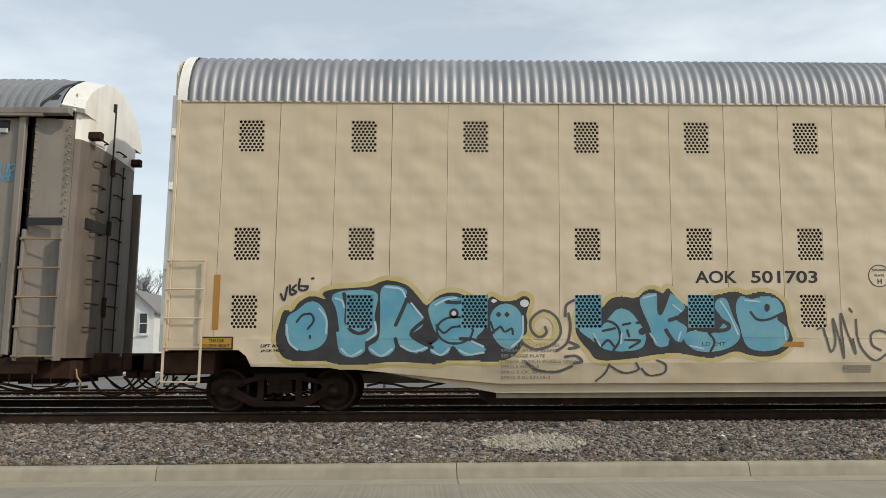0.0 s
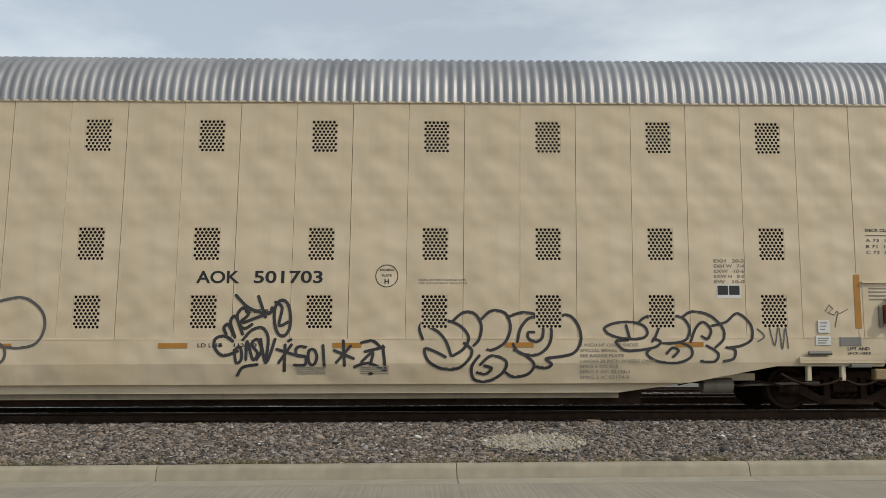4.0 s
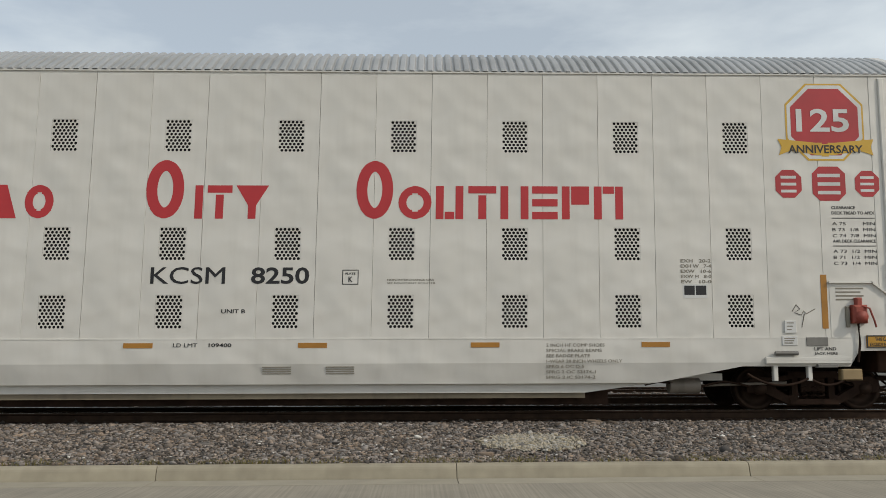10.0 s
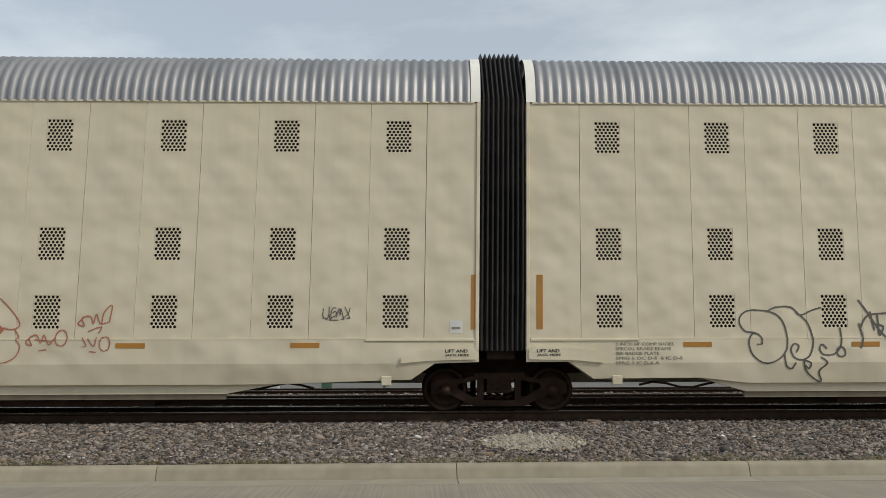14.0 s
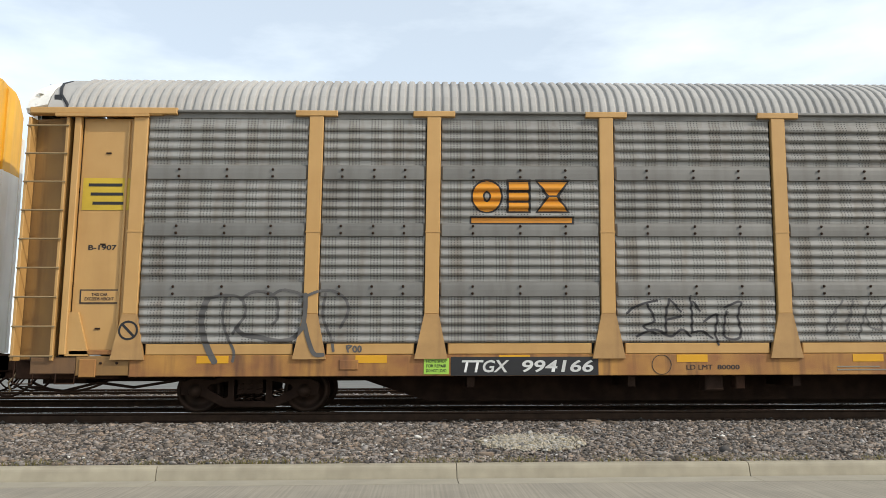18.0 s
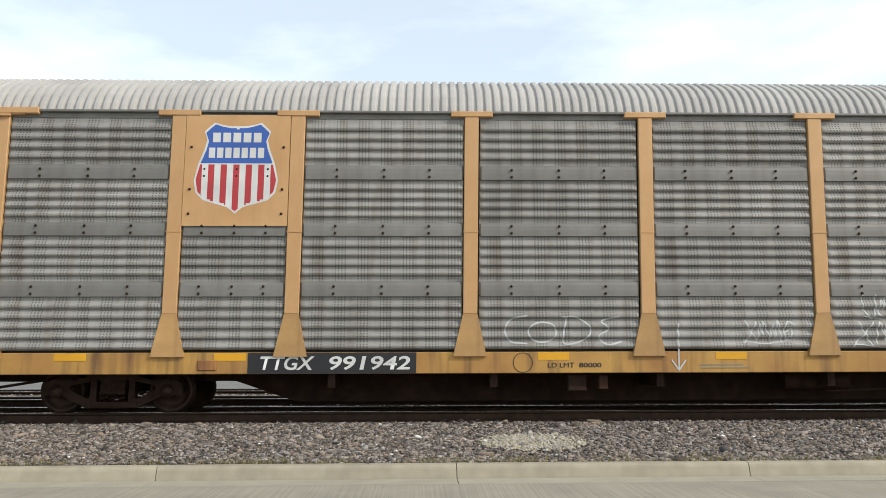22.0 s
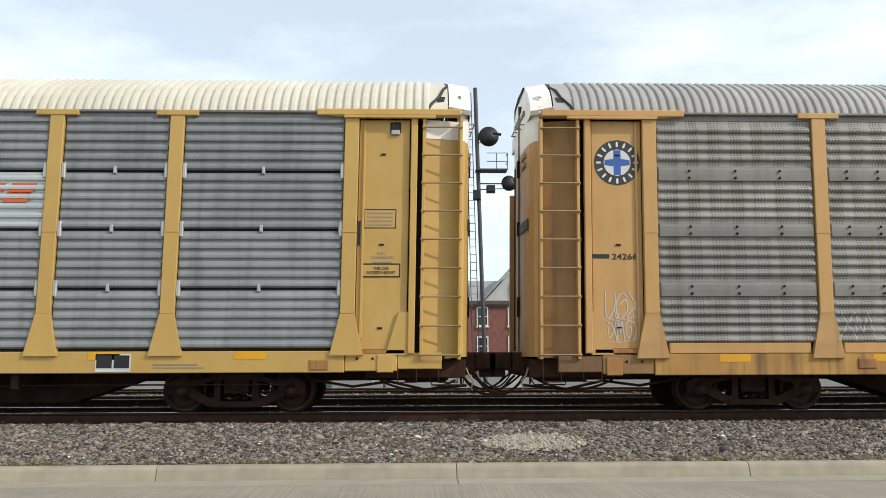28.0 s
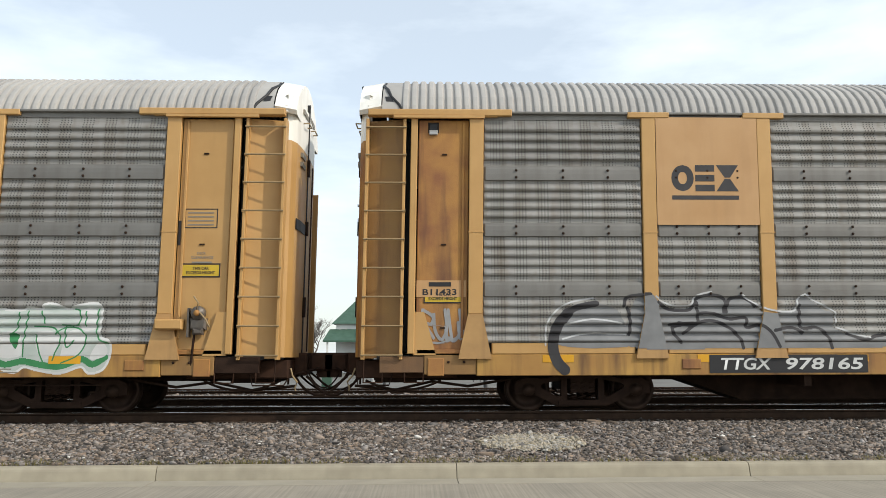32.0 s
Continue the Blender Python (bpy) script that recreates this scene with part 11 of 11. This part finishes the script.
spray(sg, FI, SPBLACK, [("line", [(-8.53 + 0.13 * math.cos(i * math.pi / 10), 3.81 + 0.165 * math.sin(i * math.pi / 10)) for i in range(21)], 0.055)], 0, name="logo_block")
each(sg, FI, SPBLACK, [rect(-8.32, -8.0, 3.59 + 0.165 * i, 3.70 + 0.165 * i) for i in range(3)] + [("poly", [(-7.97, 3.59), (-7.6, 3.59), (-7.74, 3.80), (-7.83, 3.80)]), ("poly", [(-7.83, 3.82), (-7.74, 3.82), (-7.6, 4.03), (-7.97, 4.03)])], 0, 0.03, "logo_block")
spray(sg, FI, SPBLACK, [rect(-8.71, -7.6, 3.45, 3.52)], 0, name="logo_underline")
p = board(CAR_I, -12.88, -12.08, 1.86, 2.13, PEACH, SIDE + 0.024, "pale repainted number patch", "number_patch")
lettering("B11433", -12.78, 1.89, 0.55, 0.1, INK, p, SIDE + 0.016)
part("mark_bar", Shape().box(-12.68, -12.32, SIDE + 0.015, SIDE + 0.018, 2.03, 2.1), INK, p)
scrawl(CAR_I, FP, (-12.8, -12.15, 1.15, 1.65), 3, SPSILVER, 0.025, 131, label="pale sprayed tag")
gr = blobs(CAR_I, RI, SPDULL, [[(-10.58, 1.08), (-10.53, 1.41), (-10.35, 1.64), (-10.02, 1.74), (-9.7, 1.68), (-9.57, 1.54), (-9.48, 1.27), (-9.49, 1.05)], [(-9.44, 1.05), (-9.43, 1.54), (-9.33, 1.82), (-9.1, 1.91), (-8.97, 1.77), (-8.83, 1.68), (-8.46, 1.68), (-8.32, 1.82), (-8.09, 1.91), (-7.86, 1.82), (-7.63, 1.86), (-7.44, 1.77), (-7.31, 1.63), (-7.08, 1.59), (-6.8, 1.61), (-6.7, 1.81), (-6.56, 1.86), (-6.38, 1.72), (-6.24, 1.63), (-6.11, 1.58), (-6.12, 1.36), (-5.89, 1.26), (-5.52, 1.19), (-5.28, 1.21), (-5.29, 1.04), (-7.56, 1.03)]], layer=1, label="black and white sprayed letters")
marks(gr, RI, SPBLACK, 0.085, [[(-10.49, 0.69), (-10.62, 0.84), (-10.68, 1.09), (-10.61, 1.38), (-10.44, 1.59)]], layer=2)
marks(gr, RI, SPBLACK, 0.05, [[(-10.48, 1.56), (-10.3, 1.68), (-9.98, 1.75)]], layer=2)
marks(gr, RI, SPBLACK, 0.026, [[(-9.53, 1.71), (-9.47, 1.85), (-9.24, 1.89), (-9.1, 1.9)], [(-9.47, 1.68), (-9.43, 1.45), (-9.45, 1.25)], [(-8.97, 1.77), (-8.79, 1.65), (-8.46, 1.65), (-8.35, 1.82), (-8.13, 1.89), (-7.89, 1.82), (-7.91, 1.61)], [(-8.35, 1.77), (-8.35, 1.41), (-8.65, 1.44)], [(-8.79, 1.41), (-8.38, 1.43), (-8.75, 1.36), (-8.61, 1.12)], [(-8.57, 1.27), (-8.33, 1.43), (-8.1, 1.47), (-7.83, 1.36), (-7.65, 1.18), (-7.6, 1.03)]], layer=2)
marks(gr, RI, SPBLACK, 0.026, [[(-8.33, 1.59), (-8.1, 1.59), (-7.82, 1.5), (-7.55, 1.52), (-7.54, 1.36), (-7.32, 1.4), (-7.14, 1.27), (-7.02, 1.05)], [(-7.87, 1.61), (-7.81, 1.81), (-7.58, 1.85), (-7.39, 1.7)], [(-6.67, 1.72), (-6.65, 1.36), (-6.4, 1.36), (-6.22, 1.22), (-6.15, 1.03)], [(-5.89, 1.26), (-5.62, 1.16), (-5.43, 1.22), (-5.26, 1.24)], [(-7.09, 1.31), (-6.81, 1.36), (-6.63, 1.27)]], layer=2)
marks(gr, RI, SPWHITE, 0.014, [[(-10.8, 1.08), (-10.78, 1.41), (-10.62, 1.64), (-10.39, 1.77), (-10.02, 1.84)], [(-9.01, 1.86), (-8.78, 1.72), (-8.46, 1.72), (-8.35, 1.87), (-8.1, 1.94)], [(-7.62, 1.91), (-7.35, 1.72), (-7.08, 1.63), (-6.75, 1.63), (-6.68, 1.81), (-6.56, 1.89), (-6.38, 1.77), (-6.09, 1.61), (-6.09, 1.4)], [(-6.07, 1.36), (-5.8, 1.26), (-5.52, 1.2)], [(-10.48, 1.41), (-10.03, 1.5), (-9.57, 1.43)], [(-10.53, 1.18), (-10.12, 1.27), (-9.5, 1.25)]], layer=2.5)
scrawl(CAR_A, FlatSide(SIDE + 0.02), (12.63, 13.0, 3.77, 4.05), 3, SPBLUE, 0.012, 141, label="faint blue tag")

# ---- beyond the tracks ----
BRICK = surf("red_brick", (0.22, 0.088, 0.066), (0.16, 0.066, 0.052), scale=3, rough=0.9, bump=0.3, bscale=20)
BRICKD = surf("dark_brick", (0.15, 0.068, 0.055), (0.115, 0.054, 0.046), scale=3, rough=0.9, bump=0.3, bscale=20)
SLATE = surf("grey_slate", (0.30, 0.31, 0.31), (0.24, 0.25, 0.25), scale=2, rough=0.8, bump=0.2)
TRIM = surf("white_trim", (0.72, 0.72, 0.68), rough=0.6)
CORNICE = surf("dark_cornice", (0.09, 0.07, 0.06), rough=0.7)
SIDING = surf("white_siding", (0.72, 0.73, 0.70), (0.66, 0.67, 0.64), scale=1, rough=0.6, bump=0.1)
SIDINGG = surf("grey_siding", (0.46, 0.48, 0.47), (0.42, 0.43, 0.42), scale=1, rough=0.6, bump=0.1)
GREENROOF = surf("green_shingles", (0.05, 0.11, 0.075), (0.04, 0.09, 0.06), scale=2, rough=0.85, bump=0.3)
GREYSHINGLE = surf("grey_shingles", (0.22, 0.21, 0.20), (0.17, 0.165, 0.16), scale=2, rough=0.85, bump=0.3)
PANE = surf("dark_window_glass", (0.03, 0.035, 0.04), rough=0.08, bump=0.0)
BARK = surf("grey_bark", (0.11, 0.095, 0.085), (0.16, 0.14, 0.125), scale=6, rough=0.95, bump=0.5)
MASTM = surf("mast_steel", (0.05, 0.05, 0.055), (0.08, 0.08, 0.08), scale=3, rough=0.6, metal=0.3)
POLEM = surf("galvanised_pole", (0.42, 0.43, 0.43), (0.36, 0.37, 0.37), scale=3, rough=0.5, metal=0.5)
CONC = surf("pale_pavement", (0.15, 0.145, 0.13), (0.12, 0.115, 0.10), scale=0.6, rough=0.9)

# far street and pavement
still("far_street", Shape().box(-120, 120, 36, 56, -0.1, 0.03), CONC, "pale concrete street beyond the tracks", "road", kind="structure")


def window(parent, x, y, z, w, h, name="window"):
    wd = part(name, Shape().box(x - w / 2, x + w / 2, y - 0.04, y + 0.02, z, z + h), PANE, parent, "sash window with white frame", lean=False)
    s = Shape()
    ring(s, [(x - w / 2 - 0.1, z - 0.1), (x + w / 2 + 0.1, z - 0.1), (x + w / 2 + 0.1, z + h + 0.12), (x - w / 2 - 0.1, z + h + 0.12)],
         [(x - w / 2, z), (x + w / 2, z), (x + w / 2, z + h), (x - w / 2, z + h)], y - 0.1, y)
    s.box(x - w / 2, x + w / 2, y - 0.08, y - 0.04, z + h * 0.48, z + h * 0.53)
    part("window_frame", s, TRIM, wd, "", lean=False)
    part("window_sill", Shape().box(x - w / 2 - 0.18, x + w / 2 + 0.18, y - 0.2, y, z - 0.22, z - 0.1), TRIM, wd, "", lean=False)
    return wd


def brick_house():
    """Two-storey brick house with a hipped slate roof and a front gable."""
    Y = 75.0
    h = thing("brick_house", "red brick house with grey slate roof and white gable", "house")
    part("wall", Shape().box(-2.2, 16.4, Y, Y + 14, -0.2, 6.2), BRICK, h, "", lean=False)
    part("cornice", Shape().box(-2.5, 16.7, Y - 0.35, Y + 14.3, 6.2, 6.55).box(-2.35, 16.55, Y - 0.2, Y + 14.2, 6.0, 6.2), CORNICE, h, "", lean=False)
    r = Shape()
    a, b, c, d = (-2.5, Y - 0.35, 6.55), (16.7, Y - 0.35, 6.55), (16.7, Y + 14.3, 6.55), (-2.5, Y + 14.3, 6.55)
    e, f = (-0.9, Y + 3.5, 8.7), (13.8, Y + 3.5, 8.7)
    g, i = (13.8, Y + 10, 8.7), (-0.9, Y + 10, 8.7)
    r.add([a, b, c, d, e, f, g, i], [(0, 1, 5, 4), (1, 2, 6, 5), (2, 3, 7, 6), (3, 0, 4, 7), (4, 5, 6, 7)])
    part("roof", r, SLATE, h, "weathered grey slate roof", lean=False)
    gx = 8.8
    gab = Shape().prism([(gx - 2.9, 6.55), (gx + 2.9, 6.55), (gx, 9.7)], Y - 0.3, Y + 5)
    gp = part("gable", gab, SIDINGG, h, "pale boarded front gable", lean=False)
    for q in (-1, 1):
        s = Shape()
        s.add([(gx + q * 3.3, Y - 0.7, 6.25), (gx, Y - 0.7, 9.85), (gx, Y + 5, 9.85), (gx + q * 3.3, Y + 5, 6.25),
               (gx + q * 3.3, Y - 0.7, 6.5), (gx, Y - 0.7, 10.1), (gx, Y + 5, 10.1), (gx + q * 3.3, Y + 5, 6.5)],
              [(0, 1, 2, 3), (7, 6, 5, 4), (0, 4, 5, 1), (2, 6, 7, 3), (0, 3, 7, 4)])
        part("gable_roof", s, SLATE, gp, "", lean=False)
    n = 10
    arch = [(gx + 0.55 * math.cos(math.pi * i / n), 7.7 + 0.75 * math.sin(math.pi * i / n)) for i in range(n + 1)] + [(gx - 0.55, 7.0), (gx + 0.55, 7.0)]
    aw = part("arched_window", Shape().prism(arch, Y - 0.36, Y - 0.3), PANE, gp, "", lean=False)
    s = Shape().tube([(x, Y - 0.4, z) for x, z in arch + arch[:1]], 0.09, 5).box(gx - 0.04, gx + 0.04, Y - 0.42, Y - 0.36, 7.0, 8.4)
    s.tube([(gx - 0.5, Y - 0.4, 7.7), (gx, Y - 0.4, 8.2), (gx + 0.5, Y - 0.4, 7.7)], 0.05, 4)
    part("window_tracery", s, TRIM, aw, "", lean=False)
    part("dormer", Shape().prism([(4.6, 6.6), (5.3, 6.6), (5.3, 8.2), (4.6, 8.2)], Y + 0.3, Y + 3), SIDINGG, h, "", lean=False)
    part("chimney", Shape().box(-1.4, -0.6, Y + 3, Y + 3.9, 7.2, 8.9).box(-1.5, -0.5, Y + 2.9, Y + 4, 8.9, 9.05), SLATE, h, "", lean=False)
    for x in (-1.34, 1.03, 3.36, 5.7, 8.55, 10.45, 13.1, 15.3):
        for z in (4.35, 1.65):
            window(h, x, Y, z, 0.85, 1.55)
    sp = thing("church_spire", "slender grey church spire with a tiny cross", "spire")
    part("tower", Shape().box(6.95, 7.85, 140, 141, 0, 14.4), SLATE, sp, "", lean=False)
    s = Shape().add([(6.9, 139.9, 14.4), (7.9, 139.9, 14.4), (7.9, 141.1, 14.4), (6.9, 141.1, 14.4), (7.4, 140.5, 17.4)], [(0, 1, 4), (1, 2, 4), (2, 3, 4), (3, 0, 4)])
    part("spire", s, SLATE, sp, "", lean=False)
    part("finial", Shape().rod((7.4, 140.5, 17.3), (7.4, 140.5, 18.4), 0.06, 6), SLATE, sp, "", lean=False)


brick_house()


def tall_block():
    """Three-storey flat-roofed brick block."""
    Y = 82.0
    h = thing("brick_block", "dark red brick block with flat roof and white windows", "building")
    part("wall", Shape().box(16.9, 27.6, Y, Y + 16, -0.2, 11.2), BRICKD, h, "", lean=False)
    part("cornice", Shape().box(16.7, 27.8, Y - 0.4, Y + 16.4, 11.2, 11.7).box(16.8, 27.7, Y - 0.2, Y + 16.2, 10.9, 11.2), CORNICE, h, "", lean=False)
    for x in (19.4, 21.6, 23.8, 26.0):
        for z in (1.4, 5.1, 8.8):
            window(h, x, Y, z, 0.95, 1.7)
    back = thing("brick_hall", "dark brick hall with chimneys behind the brick house", "building")
    part("wall", Shape().box(17.4, 23.5, 100, 112, -0.2, 12.8), BRICKD, back, "", lean=False)
    part("parapet", Shape().box(17.2, 23.7, 99.8, 112.2, 12.8, 13.3), CORNICE, back, "", lean=False)
    part("turret", Shape().box(21.4, 22.6, 100, 101.2, 13.3, 15.2).rod((22.0, 100.6, 15.2), (22.0, 100.6, 17.8), 0.12, 6), CORNICE, back, "", lean=False)
    window(back, 18.6, 100, 9.4, 1.0, 1.9)
    side = thing("brick_warehouse", "plain red brick warehouse wall with dark coping", "building")
    part("wall", Shape().box(27.2, 30.4, 70, 81, -0.2, 10.6), BRICK, side, "", lean=False)
    part("coping", Shape().box(27.0, 30.6, 69.8, 81.2, 10.6, 10.9), CORNICE, side, "", lean=False)


tall_block()


def frame_house(x, y, w, d, eave, ridge, wall, roof, label, wins, front=True, porch=False):
    h = thing("wooden_house", label, "house")
    part("wall", Shape().box(x, x + w, y, y + d, -0.1, eave), wall, h, "", lean=False)
    c = x + w / 2
    if front:
        part("gable", Shape().prism([(x, eave), (x + w, eave), (c, ridge)], y + 0.01, y + d), wall, h, "", lean=False)
        for q in (-1, 1):
            s = Shape()
            o = w / 2 + 0.4
            dz = (ridge - eave) * 0.4 / (w / 2)
            s.add([(c + q * o, y - 0.4, eave - dz), (c, y - 0.4, ridge), (c, y + d + 0.3, ridge), (c + q * o, y + d + 0.3, eave - dz),
                   (c + q * o, y - 0.4, eave - dz + 0.22), (c, y - 0.4, ridge + 0.25), (c, y + d + 0.3, ridge + 0.25), (c + q * o, y + d + 0.3, eave - dz + 0.22)],
                  [(0, 1, 2, 3), (7, 6, 5, 4), (0, 4, 5, 1), (0, 3, 7, 4), (2, 6, 7, 3)])
            part("roof", s, roof, h, "", lean=False)
    else:
        s = Shape()
        a, b = x - 0.4, x + w + 0.4
        s.add([(a, y - 0.4, eave), (b, y - 0.4, eave), (b, y + d + 0.4, eave), (a, y + d + 0.4, eave), (a + w * 0.3, y + d / 2, ridge), (b - w * 0.3, y + d / 2, ridge)],
              [(0, 1, 5, 4), (1, 2, 5), (2, 3, 4, 5), (3, 0, 4)])
        part("roof", s, roof, h, "", lean=False)
    for wx, wz, ww, wh in wins:
        window(h, wx, y, wz, ww, wh)
    if porch:
        s = Shape()
        s.add([(x - 1.0, y - 2.2, 3.0), (x + w + 0.6, y - 2.2, 3.0), (x + w + 0.2, y, 4.1), (x - 0.6, y, 4.1), (x - 1.0, y - 2.2, 2.85), (x + w + 0.6, y - 2.2, 2.85)],
              [(0, 1, 2, 3), (4, 5, 1, 0)])
        part("porch_roof", s, roof, h, "", lean=False)
        for px in (x - 0.6, x + w / 2, x + w + 0.2):
            part("porch_post", Shape().box(px - 0.08, px + 0.08, y - 2.0, y - 1.84, 0, 2.9), TRIM, h, "", lean=False)
    return h


frame_house(-7.9, 78, 6.4, 10, 4.6, 7.2, SIDING, GREENROOF, "white wooden house with green shingle roof and porch", [(-7.25, 3.3, 0.5, 0.8), (-4.4, 3.0, 0.9, 1.3)], front=False, porch=True)
frame_house(-20.6, 84, 5.6, 9, 4.9, 6.4, SIDINGG, GREYSHINGLE, "pale grey wooden house with grey roof", [(-18.9, 3.0, 0.8, 1.5), (-17.2, 3.0, 0.8, 1.5)], front=False)
frame_house(-29.6, 80, 4.0, 9, 6.0, 7.8, SIDING, GREYSHINGLE, "white wooden house with twin windows", [(-27.9, 3.6, 0.6, 1.4), (-26.6, 3.8, 0.7, 1.9)], front=True)
frame_house(-38.5, 90, 7.0, 9, 5.2, 7.9, SIDINGG, GREYSHINGLE, "grey wooden house with low roof", [(-36, 2.6, 0.8, 1.4)], front=False)


def bare_tree(x, y, h, seed, label="bare spring tree with fine grey twigs"):
    rng = random.Random(seed)
    t = thing("bare_tree", label, "tree", "trees", (x, y, 0))
    trunk, limbs, twigs = Shape(), Shape(), Shape()

    def grow(p, d, length, r, level):
        pts = [p]
        n = 4
        for i in range(n):
            d = (d + Vector((rng.uniform(-1, 1), rng.uniform(-1, 1), rng.uniform(-0.3, 0.6))) * 0.16).normalized()
            pts.append(pts[-1] + d * length / n)
        tgt = trunk if level == 0 else (limbs if level < 3 else twigs)
        for i in range(n):
            tgt.rod(pts[i], pts[i + 1], r * (1 - 0.15 * i), 6 if level < 2 else 3, caps=False)
        if level < 5:
            kids = (6, 5, 5, 4, 4)[level]
            for k in range(kids):
                b = pts[rng.randint(2, n)]
                a = rng.uniform(0, 6.28)
                out = Vector((math.cos(a), math.sin(a), rng.uniform(0.2, 1.0))).normalized()
                grow(b, (d * 0.6 + out).normalized(), length * rng.uniform(0.5, 0.72), r * 0.5, level + 1)
    grow(Vector((0, 0, -0.1)), Vector((0, 0, 1)), h * 0.36, h * 0.022, 0)
    part("trunk", trunk, BARK, t, "", lean=False)
    part("branchwork", limbs, BARK, t, "", lean=False)
    part("twigs", twigs, BARK, t, "", lean=False)
    return t


bare_tree(-23.2, 98, 12.5, 1)
bare_tree(-33.0, 100, 15.5, 2)
bare_tree(-38.5, 104, 15.0, 3)
bare_tree(-11.8, 94, 9.6, 4)
bare_tree(-3.6, 99, 9.0, 6)


def signal_mast():
    """Railway signal on a tall slender mast beyond the third track."""
    X, Y, H = 2.62, 33.0, 12.6
    m = thing("signal_mast", "tall dark railway signal mast with ladder and lamp heads", "signal", at=(X, Y, 0))
    top = Vector((-0.33, 0, H))

    def at(z):
        return Vector((-0.33 * z / H, 0, z))
    part("mast", Shape().rod((0, 0, -0.1), top, 0.085, 10), MASTM, m, "", lean=False)
    lad = part("ladder", Shape().rod((-0.5, 0, 0.5), top + Vector((-0.38, 0, -0.2)), 0.018, 5).rod((-0.22, 0, 0.5), top + Vector((-0.18, 0, -0.2)), 0.018, 5), MASTM, m, "", lean=False)
    for i in range(34):
        p = at(0.8 + i * 0.32)
        part("rung", Shape().rod(p + Vector((-0.52 + 0.004 * i, 0, 0)), p + Vector((-0.22 + 0.002 * i, 0, 0)), 0.012, 4), MASTM, lad, "", lean=False)
    for i, (z, dx) in enumerate(((10.5, 0.48), (8.54, 1.25))):
        p = at(z) + Vector((dx, 0, 0))
        hd = Shape()
        c = (p.x, -0.12, p.z)
        r = 0.42 if i == 0 else 0.32
        hd.lathe([(0.0, 0.0), (r, 0.0), (r, 0.03), (0.0, 0.03)], 20, c)
        hd.box(p.x - 0.12, p.x + 0.12, -0.1, 0.2, p.z - 0.25, p.z + 0.25)
        sh = part("signal_head", hd, INK, m, "round black signal target", lean=False)
        part("hood", Shape().rod((p.x + 0.15, -0.3, p.z + 0.1), (p.x + 0.5, -0.3, p.z + 0.03), 0.06, 8), INK, sh, "", lean=False)
        part("arm", Shape().rod(at(z), p, 0.03, 6).rod(at(z - 0.25), p + Vector((-0.1, 0, -0.2)), 0.02, 5), MASTM, m, "", lean=False)
    part("lower_lamp", Shape().box(0.1, 0.45, -0.2, 0.1, 8.15, 8.45, 0.03).box(-0.45, -0.15, -0.2, 0.1, 7.85, 8.25, 0.03), INK, m, "", lean=False)
    part("platform", Shape().box(-0.35, 0.95, -0.35, 0.3, 9.05, 9.1), MASTM, m, "", lean=False)
    rail = Shape()
    for z in (9.4, 9.75):
        rail.rod((0.1, -0.33, z), (0.95, -0.33, z), 0.015, 4).rod((0.95, -0.33, z), (0.95, 0.28, z), 0.015, 4)
    rail.rod((0.95, -0.33, 9.1), (0.95, -0.33, 9.75), 0.015, 4).rod((0.5, -0.33, 9.1), (0.5, -0.33, 9.75), 0.015, 4)
    part("platform_rail", rail, MASTM, m, "", lean=False)


signal_mast()


def street_lamp(x, y, h):
    s = thing("street_lamp", "grey steel street lamp with a short curved arm", "street lamp", at=(x, y, 0))
    part("pole", Shape().rod((0, 0, -0.1), (-0.1, 0, h), 0.14, 10), POLEM, s, "", lean=False)
    part("arm", Shape().tube([(-0.1, 0, h - 0.1), (-0.2, 0, h + 0.3), (-0.5, 0, h + 0.5)], 0.05, 6), POLEM, s, "", lean=False)
    part("lamp_head", Shape().box(-0.95, -0.45, -0.15, 0.15, h + 0.42, h + 0.55, 0.04), POLEM, s, "", lean=False)


street_lamp(-2.75, 48, 9.9)
pp = thing("short_post", "dark wooden post beside the tracks", "post", at=(-1.7, 40, 0))
part("shaft", Shape().rod((0, 0, -0.1), (0, 0, 5.4), 0.07, 8), MASTM, pp, "", lean=False)


def cabinets():
    for i, (x, w, hh, m) in enumerate(((-5.4, 0.5, 0.9, SIDINGG), (-3.4, 0.35, 0.8, GREENROOF), (3.4, 0.7, 1.0, SIDINGG))):
        c = thing("relay_cabinet", "small trackside equipment cabinet on a concrete foot", "cabinet", at=(x, 30.5, 0.0))
        part("box", Shape().box(-w / 2, w / 2, -0.2, 0.2, 0.1, hh, 0.02), m, c, "", lean=False)
        part("foot", Shape().box(-w / 2 - 0.05, w / 2 + 0.05, -0.25, 0.25, -0.1, 0.1), CONC, c, "", lean=False)


cabinets()

motions()
